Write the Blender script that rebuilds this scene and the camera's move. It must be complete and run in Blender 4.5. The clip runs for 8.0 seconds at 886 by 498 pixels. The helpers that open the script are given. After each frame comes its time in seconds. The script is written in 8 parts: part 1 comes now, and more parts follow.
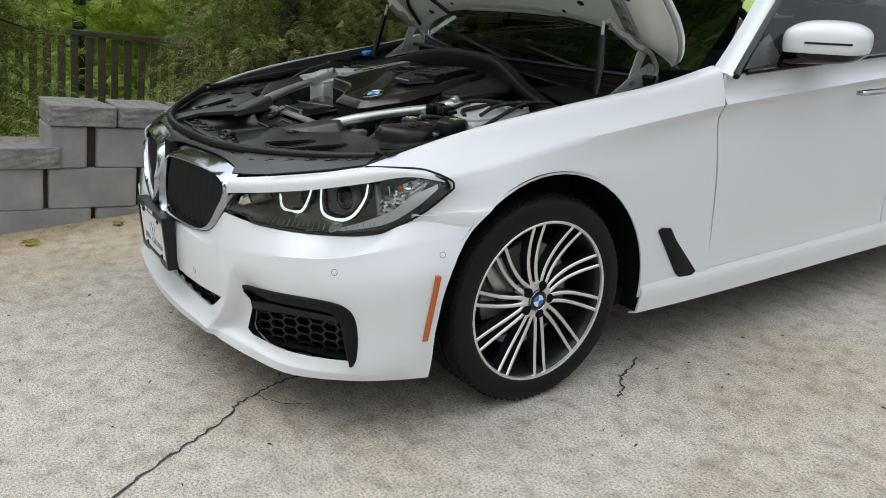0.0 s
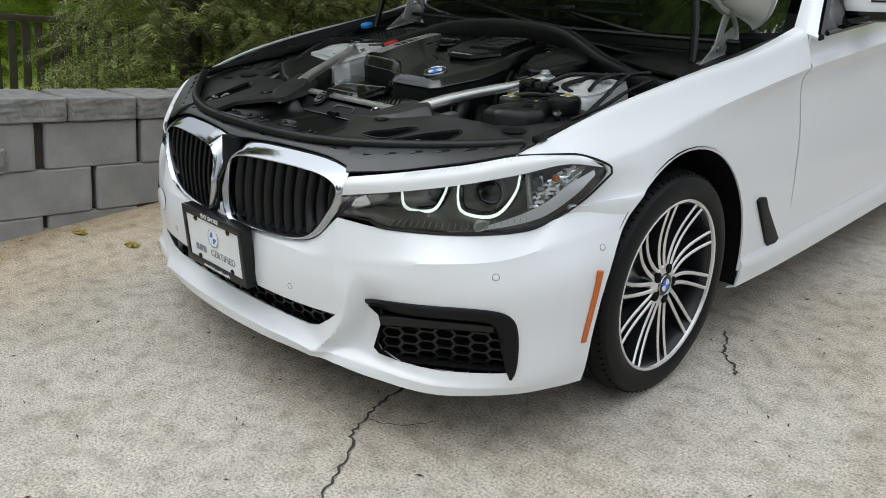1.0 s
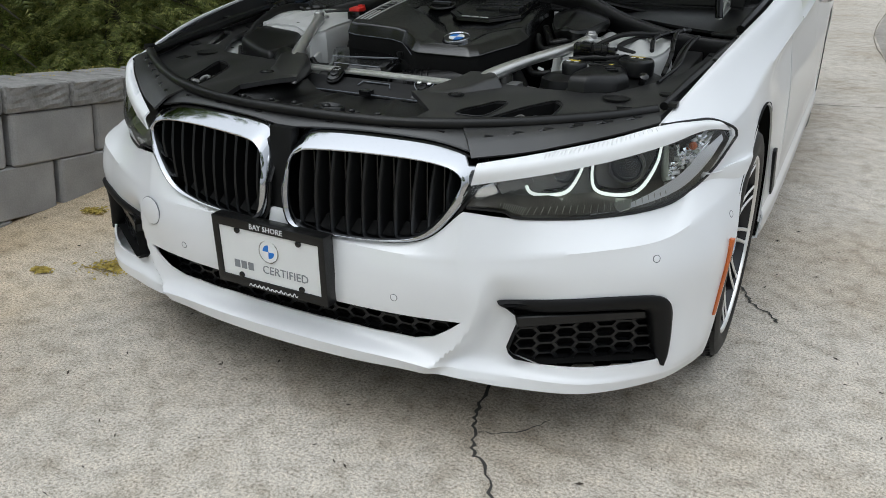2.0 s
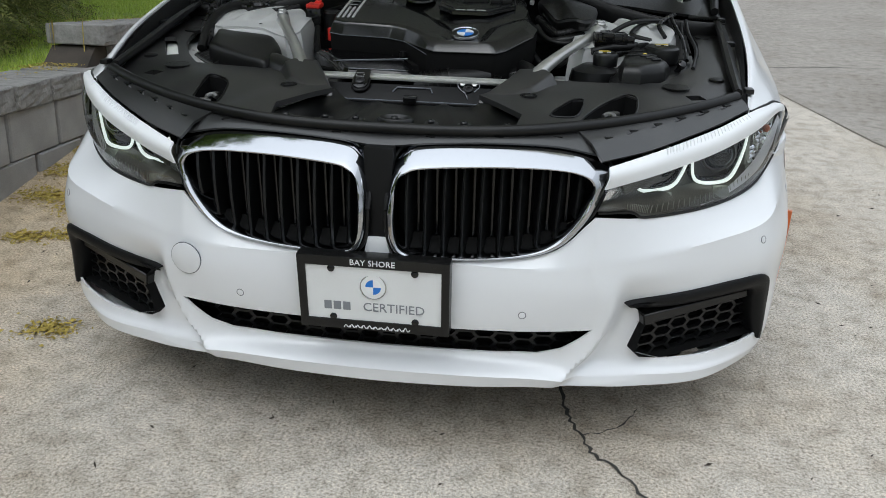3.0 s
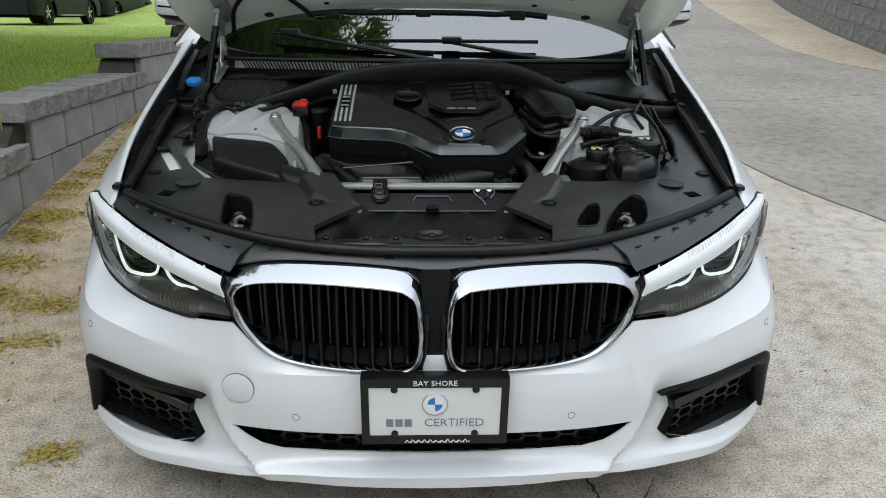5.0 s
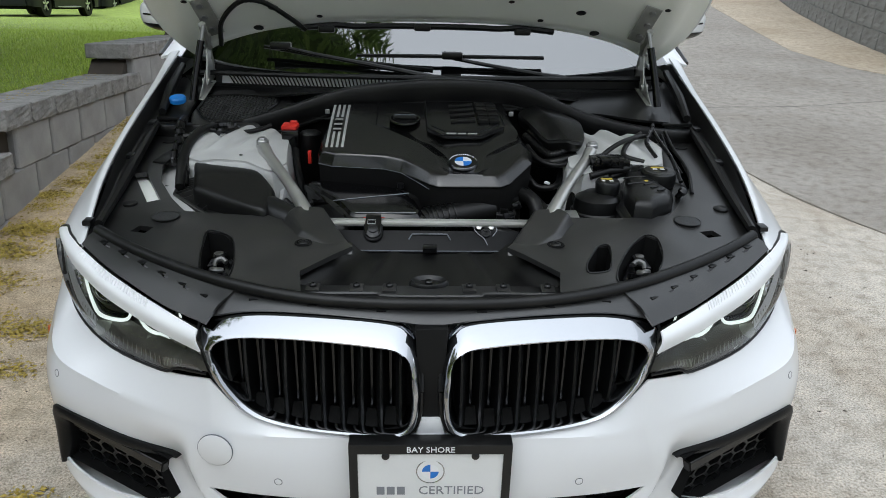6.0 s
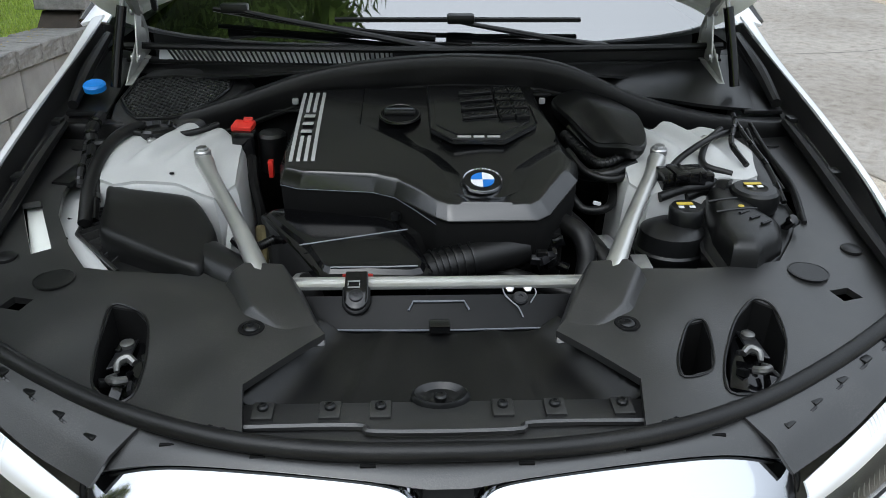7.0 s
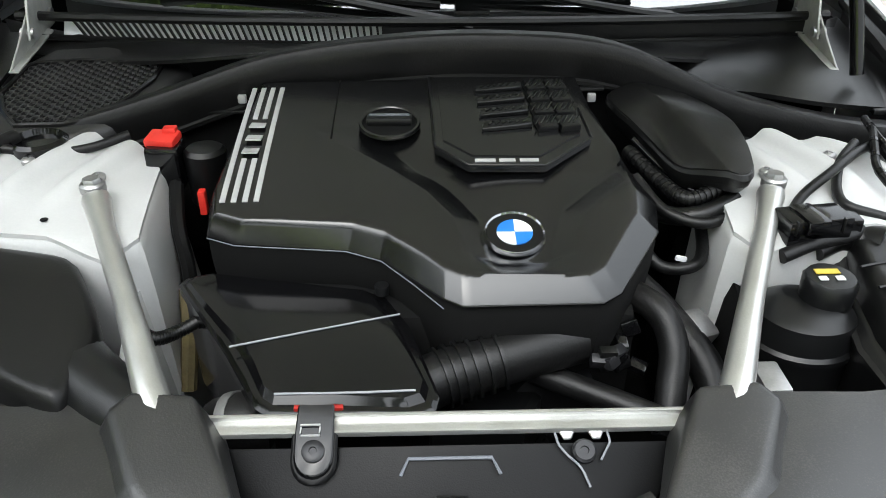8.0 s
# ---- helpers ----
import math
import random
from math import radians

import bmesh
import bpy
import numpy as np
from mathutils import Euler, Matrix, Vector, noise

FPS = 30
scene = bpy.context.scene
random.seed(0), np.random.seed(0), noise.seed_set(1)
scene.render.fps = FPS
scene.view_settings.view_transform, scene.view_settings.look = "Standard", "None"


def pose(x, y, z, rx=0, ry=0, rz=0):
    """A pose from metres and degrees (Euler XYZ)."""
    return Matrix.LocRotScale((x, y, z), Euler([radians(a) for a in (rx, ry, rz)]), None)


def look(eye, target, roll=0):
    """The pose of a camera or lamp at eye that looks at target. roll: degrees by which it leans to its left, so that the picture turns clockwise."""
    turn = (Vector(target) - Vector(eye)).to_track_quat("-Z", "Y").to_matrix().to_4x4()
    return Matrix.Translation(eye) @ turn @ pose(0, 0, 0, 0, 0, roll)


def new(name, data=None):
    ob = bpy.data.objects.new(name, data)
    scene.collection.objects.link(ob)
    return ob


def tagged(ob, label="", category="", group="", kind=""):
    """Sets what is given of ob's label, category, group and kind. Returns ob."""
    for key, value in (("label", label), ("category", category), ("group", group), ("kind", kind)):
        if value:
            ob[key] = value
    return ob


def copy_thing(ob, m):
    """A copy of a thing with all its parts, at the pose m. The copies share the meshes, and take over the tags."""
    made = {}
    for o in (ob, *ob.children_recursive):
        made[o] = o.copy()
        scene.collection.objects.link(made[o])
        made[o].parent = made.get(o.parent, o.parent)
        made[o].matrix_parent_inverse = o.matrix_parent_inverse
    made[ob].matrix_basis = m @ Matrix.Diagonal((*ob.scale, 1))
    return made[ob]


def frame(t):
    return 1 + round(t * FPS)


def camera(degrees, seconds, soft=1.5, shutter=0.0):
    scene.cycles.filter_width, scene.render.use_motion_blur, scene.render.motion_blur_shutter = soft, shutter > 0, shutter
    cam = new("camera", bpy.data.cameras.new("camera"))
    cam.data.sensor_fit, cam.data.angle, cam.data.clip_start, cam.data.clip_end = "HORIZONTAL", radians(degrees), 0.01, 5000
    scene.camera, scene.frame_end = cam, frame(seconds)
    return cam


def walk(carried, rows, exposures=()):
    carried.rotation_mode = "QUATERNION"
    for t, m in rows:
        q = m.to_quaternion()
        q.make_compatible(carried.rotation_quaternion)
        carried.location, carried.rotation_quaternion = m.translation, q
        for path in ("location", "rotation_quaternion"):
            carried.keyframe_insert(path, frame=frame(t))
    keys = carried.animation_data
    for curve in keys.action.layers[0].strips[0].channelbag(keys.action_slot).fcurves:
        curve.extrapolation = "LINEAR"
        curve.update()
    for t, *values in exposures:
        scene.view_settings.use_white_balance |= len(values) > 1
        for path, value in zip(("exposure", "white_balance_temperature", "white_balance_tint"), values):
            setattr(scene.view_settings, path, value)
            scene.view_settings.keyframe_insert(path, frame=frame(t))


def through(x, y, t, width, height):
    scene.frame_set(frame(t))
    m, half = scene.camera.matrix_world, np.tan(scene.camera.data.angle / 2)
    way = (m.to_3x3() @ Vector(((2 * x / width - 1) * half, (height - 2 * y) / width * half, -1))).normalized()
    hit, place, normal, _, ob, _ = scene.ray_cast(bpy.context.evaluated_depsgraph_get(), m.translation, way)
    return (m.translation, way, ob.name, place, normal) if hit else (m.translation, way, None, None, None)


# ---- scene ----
cam = camera(58.7, 8.0, soft=0.9)
PATH = [
    (0, (2.596, -0.595, 1.23), (1.015, 0.446, 0.585), 1.2),
    (0.5, (2.295, -0.817, 1.205), (0.798, 0.326, 0.532), 0.4),
    (1, (1.943, -1.036, 1.215), (0.612, 0.274, 0.5), 0.4),
    (1.5, (1.526, -1.191, 1.195), (0.432, 0.304, 0.44), 0.7),
    (2, (1.13, -1.347, 1.179), (0.291, 0.288, 0.391), 0.7),
    (2.2, (0.948, -1.412, 1.199), (0.237, 0.276, 0.397), 1.1),
    (3.3, (0.166, -1.485, 1.212), (0.052, 0.332, 0.384), 0.5),
    (3.5, (0.068, -1.503, 1.244), (0.021, 0.321, 0.424), 0.2),
    (4, (-0.038, -1.514, 1.327), (0.002, 0.315, 0.518), -0.1),
    (4.5, (-0.039, -1.5, 1.391), (0.018, 0.336, 0.601), 0.4),
    (6, (-0.031, -1.297, 1.487), (0.036, 0.532, 0.68), 1.3),
    (6.5, (-0.004, -0.976, 1.491), (0.063, 0.822, 0.619), 1.0),
    (7, (-0.039, -0.654, 1.446), (0.033, 1.107, 0.5), 0.6),
    (7.5, (-0.072, -0.371, 1.421), (0.011, 1.356, 0.414), 0.8),
    (8, (-0.033, -0.113, 1.344), (0.038, 1.594, 0.304), 0.6),
]
walk(cam, [(t, look(eye, target, roll)) for t, eye, target, roll in PATH], [(t, e, w, 5.5) for t, e, w in ((0.0, 0.12, 6120), (0.5, 0.15, 6090), (1.5, 0.12, 6060), (3.3, 0.10, 5980), (4.5, 0.12, 5960), (6.0, 0.16, 5950), (6.5, 0.26, 5950), (7.0, 0.62, 5880), (7.5, 1.10, 6080), (8.0, 1.40, 6210))])

from mathutils.bvhtree import BVHTree

# ---- light ----
world = bpy.data.worlds.new("overcast_sky")
scene.world = world
world.use_nodes = True
wn, wl = world.node_tree.nodes, world.node_tree.links
sky = wn.new("ShaderNodeTexSky")
sky.sky_type, sky.sun_disc = "NISHITA", False
sky.sun_elevation, sky.sun_rotation = radians(58), radians(200)
sky.dust_density, sky.air_density = 4.0, 1.0
grey = wn.new("ShaderNodeHueSaturation")
grey.inputs["Saturation"].default_value = 0.42
wl.new(sky.outputs[0], grey.inputs["Color"])
way, parts_, rise, veil = wn.new("ShaderNodeTexCoord"), wn.new("ShaderNodeSeparateXYZ"), wn.new("ShaderNodeMapRange"), wn.new("ShaderNodeVectorMath")
wl.new(way.outputs["Generated"], parts_.inputs[0])
wl.new(parts_.outputs["Z"], rise.inputs[0])
rise.inputs[1].default_value, rise.inputs[2].default_value, rise.inputs[3].default_value, rise.inputs[4].default_value = 0.0, 1.0, 0.58, 1.82
veil.operation = "SCALE"
cloud = wn.new("ShaderNodeMix")
cloud.data_type = "RGBA"
cloud.inputs[0].default_value = 0.65
cloud.inputs[7].default_value = (5.45, 5.42, 5.50, 1)
wl.new(grey.outputs[0], cloud.inputs[6])
wl.new(cloud.outputs[2], veil.inputs[0])
wl.new(rise.outputs[0], veil.inputs["Scale"])
wl.new(veil.outputs[0], wn["Background"].inputs[0])
wn["Background"].inputs[1].default_value = 0.15
sun_data = bpy.data.lights.new("sun", "SUN")
sun_data.energy, sun_data.angle, sun_data.color = 0.8, radians(110), (1.0, 0.99, 0.985)
sun = new("sun", sun_data)
sun.matrix_world = look((-3, -3, 18), (0, 1, 0))

# ---- kit ----
V = Vector


def hermite(P, n, sharp=()):
    """Catmull-Rom through the rows of P (k, ...), n steps a span, tangents broken at the sharp rows."""
    P = np.asarray(P, float)
    k = len(P)
    cuts = sorted({0, k - 1, *sharp})
    out = []
    for a, b in zip(cuts, cuts[1:]):
        Q = P[a:b + 1]
        T = np.gradient(Q, axis=0) if len(Q) > 2 else np.repeat((Q[1:] - Q[:1]), 2, 0)
        for i in range(len(Q) - 1):
            for s in np.linspace(0, 1, n, endpoint=False):
                h = (2 * s**3 - 3 * s**2 + 1, s**3 - 2 * s**2 + s, -2 * s**3 + 3 * s**2, s**3 - s**2)
                out.append(h[0] * Q[i] + h[1] * T[i] + h[2] * Q[i + 1] + h[3] * T[i + 1])
    out.append(P[-1])
    return np.array(out)


def loop(P, n):
    """A closed smooth loop through P, n steps a span."""
    P = np.asarray(P, float)
    Q = np.concatenate([P[-2:], P, P[:3]])
    return hermite(Q, n)[2 * n:2 * n + len(P) * n]


def both(rail):
    """A rail of one half, continued as its mirror image on the other half."""
    return [(-x, y, z) for x, y, z in reversed(rail[1:])] + list(rail)


def skin(rails, nu=5, nv=4, sharp=(), creases=()):
    """A grid of points over rails of equally many stations; sharp: rails, creases: stations with a broken tangent."""
    along = np.stack([hermite(r, nu, creases) for r in rails])
    return hermite(along, nv, sharp)


def sheet(G, closed=False):
    bm = bmesh.new()
    v = [[bm.verts.new(p) for p in row] for row in G]
    for i in range(len(v) - 1):
        m = len(v[i])
        for j in range(m if closed else m - 1):
            try:
                bm.faces.new((v[i][j], v[i][(j + 1) % m], v[i + 1][(j + 1) % m], v[i + 1][j]))
            except ValueError:
                pass
    return bm


def slab(G, t):
    """A closed shell of thickness t behind the grid G."""
    G = np.asarray(G, float)
    du, dv = np.gradient(G, axis=1), np.gradient(G, axis=0)
    N = np.cross(du, dv)
    N /= np.linalg.norm(N, axis=2, keepdims=True) + 1e-12
    B = G - N * t
    a, b = G.shape[:2]
    bm = bmesh.new()
    f = [[bm.verts.new(p) for p in row] for row in G]
    k = [[bm.verts.new(p) for p in row] for row in B]
    for i in range(a - 1):
        for j in range(b - 1):
            bm.faces.new((f[i][j], f[i][j + 1], f[i + 1][j + 1], f[i + 1][j]))
            bm.faces.new((k[i][j], k[i + 1][j], k[i + 1][j + 1], k[i][j + 1]))
    for j in range(b - 1):
        bm.faces.new((f[0][j], k[0][j], k[0][j + 1], f[0][j + 1]))
        bm.faces.new((f[-1][j + 1], k[-1][j + 1], k[-1][j], f[-1][j]))
    for i in range(a - 1):
        bm.faces.new((f[i + 1][0], k[i + 1][0], k[i][0], f[i][0]))
        bm.faces.new((f[i][-1], k[i][-1], k[i + 1][-1], f[i + 1][-1]))
    bmesh.ops.recalc_face_normals(bm, faces=bm.faces)
    return bm


def prism(poly, vec):
    """The polygon (3D points) pushed along vec."""
    bm = bmesh.new()
    a = [bm.verts.new(V(p)) for p in poly]
    b = [bm.verts.new(V(p) + V(vec)) for p in poly]
    bm.faces.new(a)
    bm.faces.new(b[::-1])
    n = len(a)
    for i in range(n):
        bm.faces.new((a[i], a[(i + 1) % n], b[(i + 1) % n], b[i]))
    bmesh.ops.recalc_face_normals(bm, faces=bm.faces)
    return bm


def flat(poly, z0, z1):
    """An upright prism over a plan polygon."""
    return prism([(x, y, z0) for x, y in poly], (0, 0, z1 - z0))


def soften(bm, w, seg=2, angle=35):
    edges = [e for e in bm.edges if len(e.link_faces) == 2 and e.calc_face_angle(0) > radians(angle)]
    bmesh.ops.bevel(bm, geom=edges, offset=w, segments=seg, affect="EDGES", profile=0.6, clamp_overlap=True)
    return bm


def box(c, s, w=0.0, m=None, seg=2):
    bm = bmesh.new()
    bmesh.ops.create_cube(bm, size=1, matrix=Matrix.Translation(c) @ (m or Matrix()) @ Matrix.Diagonal((*s, 1)))
    return soften(bm, w, seg) if w else bm


def tube(pts, r, sides=10, n=5, raw=False):
    """A tube along a smooth curve; r a number, or one for each control point."""
    pts = np.asarray(pts, float)
    rr = np.full(len(pts), r, float) if np.isscalar(r) else np.asarray(r, float)
    C = pts if raw else hermite(pts, n)
    R = rr if raw else np.interp(np.linspace(0, len(rr) - 1, len(C)), range(len(rr)), rr)
    T = np.gradient(C, axis=0)
    T /= np.linalg.norm(T, axis=1, keepdims=True) + 1e-12
    up = np.array([0, 0, 1.0]) if abs(T[0][2]) < 0.9 else np.array([1.0, 0, 0])
    rows = []
    for c, t, q in zip(C, T, R):
        up = up - (up @ t) * t
        up /= np.linalg.norm(up)
        s = np.cross(t, up)
        rows.append([c + q * (np.cos(a) * up + np.sin(a) * s) for a in np.linspace(0, 2 * np.pi, sides, endpoint=False)])
    bm = sheet(rows, True)
    bm.verts.ensure_lookup_table()
    k = len(bm.verts)
    bm.faces.new([bm.verts[i] for i in range(sides)][::-1])
    bm.faces.new([bm.verts[i] for i in range(k - sides, k)])
    bmesh.ops.recalc_face_normals(bm, faces=bm.faces)
    return bm


def lathe(profile, n=32, m=None):
    """A profile of (radius, height) turned round z, then placed by m; a ring where neither end is on the axis."""
    rows = [[(r * math.cos(a), r * math.sin(a), h) for a in (2 * math.pi * i / n for i in range(n))] for r, h in profile]
    bm = sheet(rows, True)
    bm.verts.ensure_lookup_table()
    ends = [profile[0][0] > 1e-4, profile[-1][0] > 1e-4]
    k = (len(rows) - 1) * n
    if all(ends):
        for i in range(n):
            bm.faces.new((bm.verts[k + i], bm.verts[k + (i + 1) % n], bm.verts[(i + 1) % n], bm.verts[i]))
    elif any(ends):
        bm.faces.new([bm.verts[(0 if ends[0] else k) + i] for i in range(n)])
    bmesh.ops.remove_doubles(bm, verts=bm.verts, dist=1e-5)
    bmesh.ops.recalc_face_normals(bm, faces=bm.faces)
    if m:
        bm.transform(m)
    return bm


def cut(bm, tools, op="DIFFERENCE"):
    """bm with the tools cut away (or kept, with INTERSECT)."""
    me = bpy.data.meshes.new("work")
    bm.to_mesh(me)
    bm.free()
    ob, made = new("work", me), []
    for t in tools:
        tm = bpy.data.meshes.new("tool")
        t.to_mesh(tm)
        t.free()
        made.append(new("tool", tm))
        mod = ob.modifiers.new("cut", "BOOLEAN")
        mod.operation, mod.object, mod.solver = op, made[-1], "EXACT"
    deps = bpy.context.evaluated_depsgraph_get()
    done = bpy.data.meshes.new_from_object(ob.evaluated_get(deps))
    out = bmesh.new()
    out.from_mesh(done)
    for o in (ob, *made):
        d = o.data
        bpy.data.objects.remove(o)
        bpy.data.meshes.remove(d)
    bpy.data.meshes.remove(done)
    return out


def flipx(bm):
    bmesh.ops.scale(bm, vec=(-1, 1, 1), verts=bm.verts)
    bmesh.ops.reverse_faces(bm, faces=bm.faces)
    return bm


def sided(bm, s):
    return flipx(bm) if s < 0 else bm


def join(*bms):
    out = bmesh.new()
    for b in bms:
        me = bpy.data.meshes.new("join")
        b.to_mesh(me)
        b.free()
        out.from_mesh(me)
        bpy.data.meshes.remove(me)
    return out


def part(name, bm, material, parent=None, label="", angle=38, kind=""):
    me = bpy.data.meshes.new(name)
    bm.to_mesh(me)
    bm.free()
    me.materials.append(material)
    me.polygons.foreach_set("use_smooth", [True] * len(me.polygons))
    me.set_sharp_from_angle(angle=radians(angle))
    ob = new(name, me)
    ob.parent = parent
    return tagged(ob, label=label, kind=kind)


def letters(text, size, m, material, name, parent, label=""):
    """Raised lettering in the built-in font, as a mesh."""
    cu = bpy.data.curves.new("text", "FONT")
    cu.body, cu.size, cu.extrude, cu.align_x, cu.align_y, cu.resolution_u = text, size, 0.0006, "CENTER", "CENTER", 2
    ob = new("text", cu)
    me = bpy.data.meshes.new_from_object(ob.evaluated_get(bpy.context.evaluated_depsgraph_get()))
    bpy.data.objects.remove(ob)
    bpy.data.curves.remove(cu)
    bm = bmesh.new()
    bm.from_mesh(me)
    bpy.data.meshes.remove(me)
    bm.transform(m)
    return part(name, bm, material, parent, label)


# ---- materials ----
def surface(name, color, rough=0.5, metal=0.0, var=0.15, scale=8.0, bump=0.0, grain=300.0, coat=0.0, spec=0.5, emit=0.0, dust=0.0):
    """Principled surface with broad and fine variation of tone, fine relief, and roughness that varies a little."""
    m = bpy.data.materials.new(name)
    m.use_nodes = True
    n, l = m.node_tree.nodes, m.node_tree.links
    p = n["Principled BSDF"]
    at = n.new("ShaderNodeTexCoord")
    broad, fine = n.new("ShaderNodeTexNoise"), n.new("ShaderNodeTexNoise")
    broad.inputs["Scale"].default_value, fine.inputs["Scale"].default_value = scale, grain
    broad.inputs["Detail"].default_value, fine.inputs["Detail"].default_value = 6, 3
    for t in (broad, fine):
        l.new(at.outputs["Object"], t.inputs["Vector"])
    both_ = n.new("ShaderNodeMath")
    both_.operation = "MULTIPLY_ADD"
    both_.inputs[1].default_value = 0.35
    l.new(fine.outputs[0], both_.inputs[0])
    l.new(broad.outputs[0], both_.inputs[2])
    ramp = n.new("ShaderNodeMapRange")
    ramp.inputs[1].default_value, ramp.inputs[2].default_value = 0.35, 1.0
    ramp.inputs[3].default_value, ramp.inputs[4].default_value = 1 - var, 1 + var
    l.new(both_.outputs[0], ramp.inputs[0])
    tone = n.new("ShaderNodeVectorMath")
    tone.operation = "SCALE"
    tone.inputs[0].default_value = color
    l.new(ramp.outputs[0], tone.inputs["Scale"])
    l.new(tone.outputs[0], p.inputs["Base Color"])
    if dust:
        # pale specks of dust, thicker in some patches than in others
        speck, patch, gate, film = n.new("ShaderNodeTexNoise"), n.new("ShaderNodeTexNoise"), n.new("ShaderNodeMapRange"), n.new("ShaderNodeMix")
        speck.inputs["Scale"].default_value, speck.inputs["Detail"].default_value = 520, 2
        patch.inputs["Scale"].default_value, patch.inputs["Detail"].default_value = 11, 4
        for t in (speck, patch):
            l.new(at.outputs["Object"], t.inputs["Vector"])
        add = n.new("ShaderNodeMath")
        add.operation = "MULTIPLY_ADD"
        add.inputs[1].default_value = 0.8
        l.new(patch.outputs[0], add.inputs[0])
        l.new(speck.outputs[0], add.inputs[2])
        gate.inputs[1].default_value, gate.inputs[2].default_value, gate.inputs[4].default_value = 0.93, 1.22, dust
        l.new(add.outputs[0], gate.inputs[0])
        film.data_type = "RGBA"
        l.new(gate.outputs[0], film.inputs[0])
        l.new(tone.outputs[0], film.inputs[6])
        film.inputs[7].default_value = (0.17, 0.16, 0.145, 1)
        l.new(film.outputs[2], p.inputs["Base Color"])
    rr = n.new("ShaderNodeMapRange")
    rr.inputs[3].default_value, rr.inputs[4].default_value = max(0.02, rough * 0.8), min(1.0, rough * 1.2)
    l.new(broad.outputs[0], rr.inputs[0])
    l.new(rr.outputs[0], p.inputs["Roughness"])
    p.inputs["Metallic"].default_value = metal
    p.inputs["Coat Weight"].default_value = coat
    p.inputs["Coat Roughness"].default_value = 0.04
    p.inputs["Specular IOR Level"].default_value = spec
    if bump:
        b = n.new("ShaderNodeBump")
        b.inputs["Strength"].default_value, b.inputs["Distance"].default_value = bump, 0.002
        l.new(fine.outputs[0], b.inputs["Height"])
        l.new(b.outputs[0], p.inputs["Normal"])
    if emit:
        p.inputs["Emission Color"].default_value = (*color, 1)
        p.inputs["Emission Strength"].default_value = emit
    return m


def clear(name, tint, gloss=0.05, ior=1.5):
    """Thin clear pane: see-through, with a mirror reflection that grows at grazing angles."""
    m = bpy.data.materials.new(name)
    m.use_nodes = True
    n, l = m.node_tree.nodes, m.node_tree.links
    n.remove(n["Principled BSDF"])
    t, g, mix, fr = n.new("ShaderNodeBsdfTransparent"), n.new("ShaderNodeBsdfGlossy"), n.new("ShaderNodeMixShader"), n.new("ShaderNodeFresnel")
    t.inputs[0].default_value = (*tint, 1)
    g.inputs["Roughness"].default_value = gloss
    fr.inputs["IOR"].default_value = ior
    l.new(fr.outputs[0], mix.inputs[0])
    l.new(t.outputs[0], mix.inputs[1])
    l.new(g.outputs[0], mix.inputs[2])
    l.new(mix.outputs[0], n["Material Output"].inputs[0])
    return m


M_PAINT = surface("white_paint", (0.71, 0.72, 0.735), 0.32, var=0.02, scale=3, grain=900, coat=0.7)
M_INNER = surface("primer_white", (0.84, 0.86, 0.81), 0.35, var=0.05, scale=6, bump=0.05)
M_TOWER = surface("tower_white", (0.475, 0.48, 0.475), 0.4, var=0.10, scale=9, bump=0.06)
M_PLASTIC = surface("black_plastic", (0.004, 0.0041, 0.0042), 0.32, var=0.3, scale=7, bump=0.14, grain=700, spec=0.38, dust=0.06)
M_DUSTY = surface("dusty_black_plastic", (0.0125, 0.0125, 0.0126), 0.37, var=0.5, scale=5, bump=0.12, grain=420, spec=0.8, dust=0.14)
M_SATIN = surface("satin_black_plastic", (0.005, 0.0052, 0.0055), 0.30, var=0.2, scale=6, bump=0.10, grain=900, spec=0.4)
M_MATTE = surface("matt_black_plastic", (0.005, 0.0051, 0.0054), 0.5, var=0.25, scale=6, bump=0.12, grain=600, spec=0.2)
M_AIRBOX = surface("matt_moulded_plastic", (0.005, 0.005, 0.005), 0.40, var=0.25, scale=6, bump=0.12, grain=500, spec=0.32)
M_ECOVER = surface("engine_cover_black", (0.003, 0.0031, 0.0034), 0.20, var=0.2, scale=6, bump=0.04, grain=1100, spec=0.78)
M_GLOSS = surface("gloss_black", (0.003, 0.003, 0.0034), 0.12, var=0.2, scale=5, coat=0.1, spec=0.42)
M_RUBBER = surface("rubber", (0.005, 0.005, 0.0052), 0.40, var=0.35, scale=12, bump=0.16, spec=0.32, dust=0.05)
M_DARK = surface("bay_dark", (0.004, 0.004, 0.004), 0.9, var=0.3, spec=0.15)
M_TYRE = surface("tyre_rubber", (0.006, 0.006, 0.0063), 0.5, var=0.35, scale=14, bump=0.15, grain=200, spec=0.2)
M_CHROME = surface("chrome", (0.47, 0.48, 0.50), 0.08, 1.0, var=0.02)
M_ALLOY = surface("machined_alloy", (0.78, 0.78, 0.77), 0.34, 0.85, var=0.06, scale=20, bump=0.05)
M_RIMDARK = surface("rim_grey", (0.018, 0.018, 0.02), 0.35, 0.3, var=0.1)
M_BRACE = surface("cast_aluminium", (0.60, 0.60, 0.58), 0.33, 0.85, var=0.14, scale=15, bump=0.15, grain=500)
M_HINGE = surface("hinge_metal", (0.42, 0.425, 0.40), 0.42, 0.5, var=0.2, scale=30)
M_LATCH = surface("greased_latch_steel", (0.16, 0.16, 0.155), 0.35, 0.8, var=0.35, scale=60)
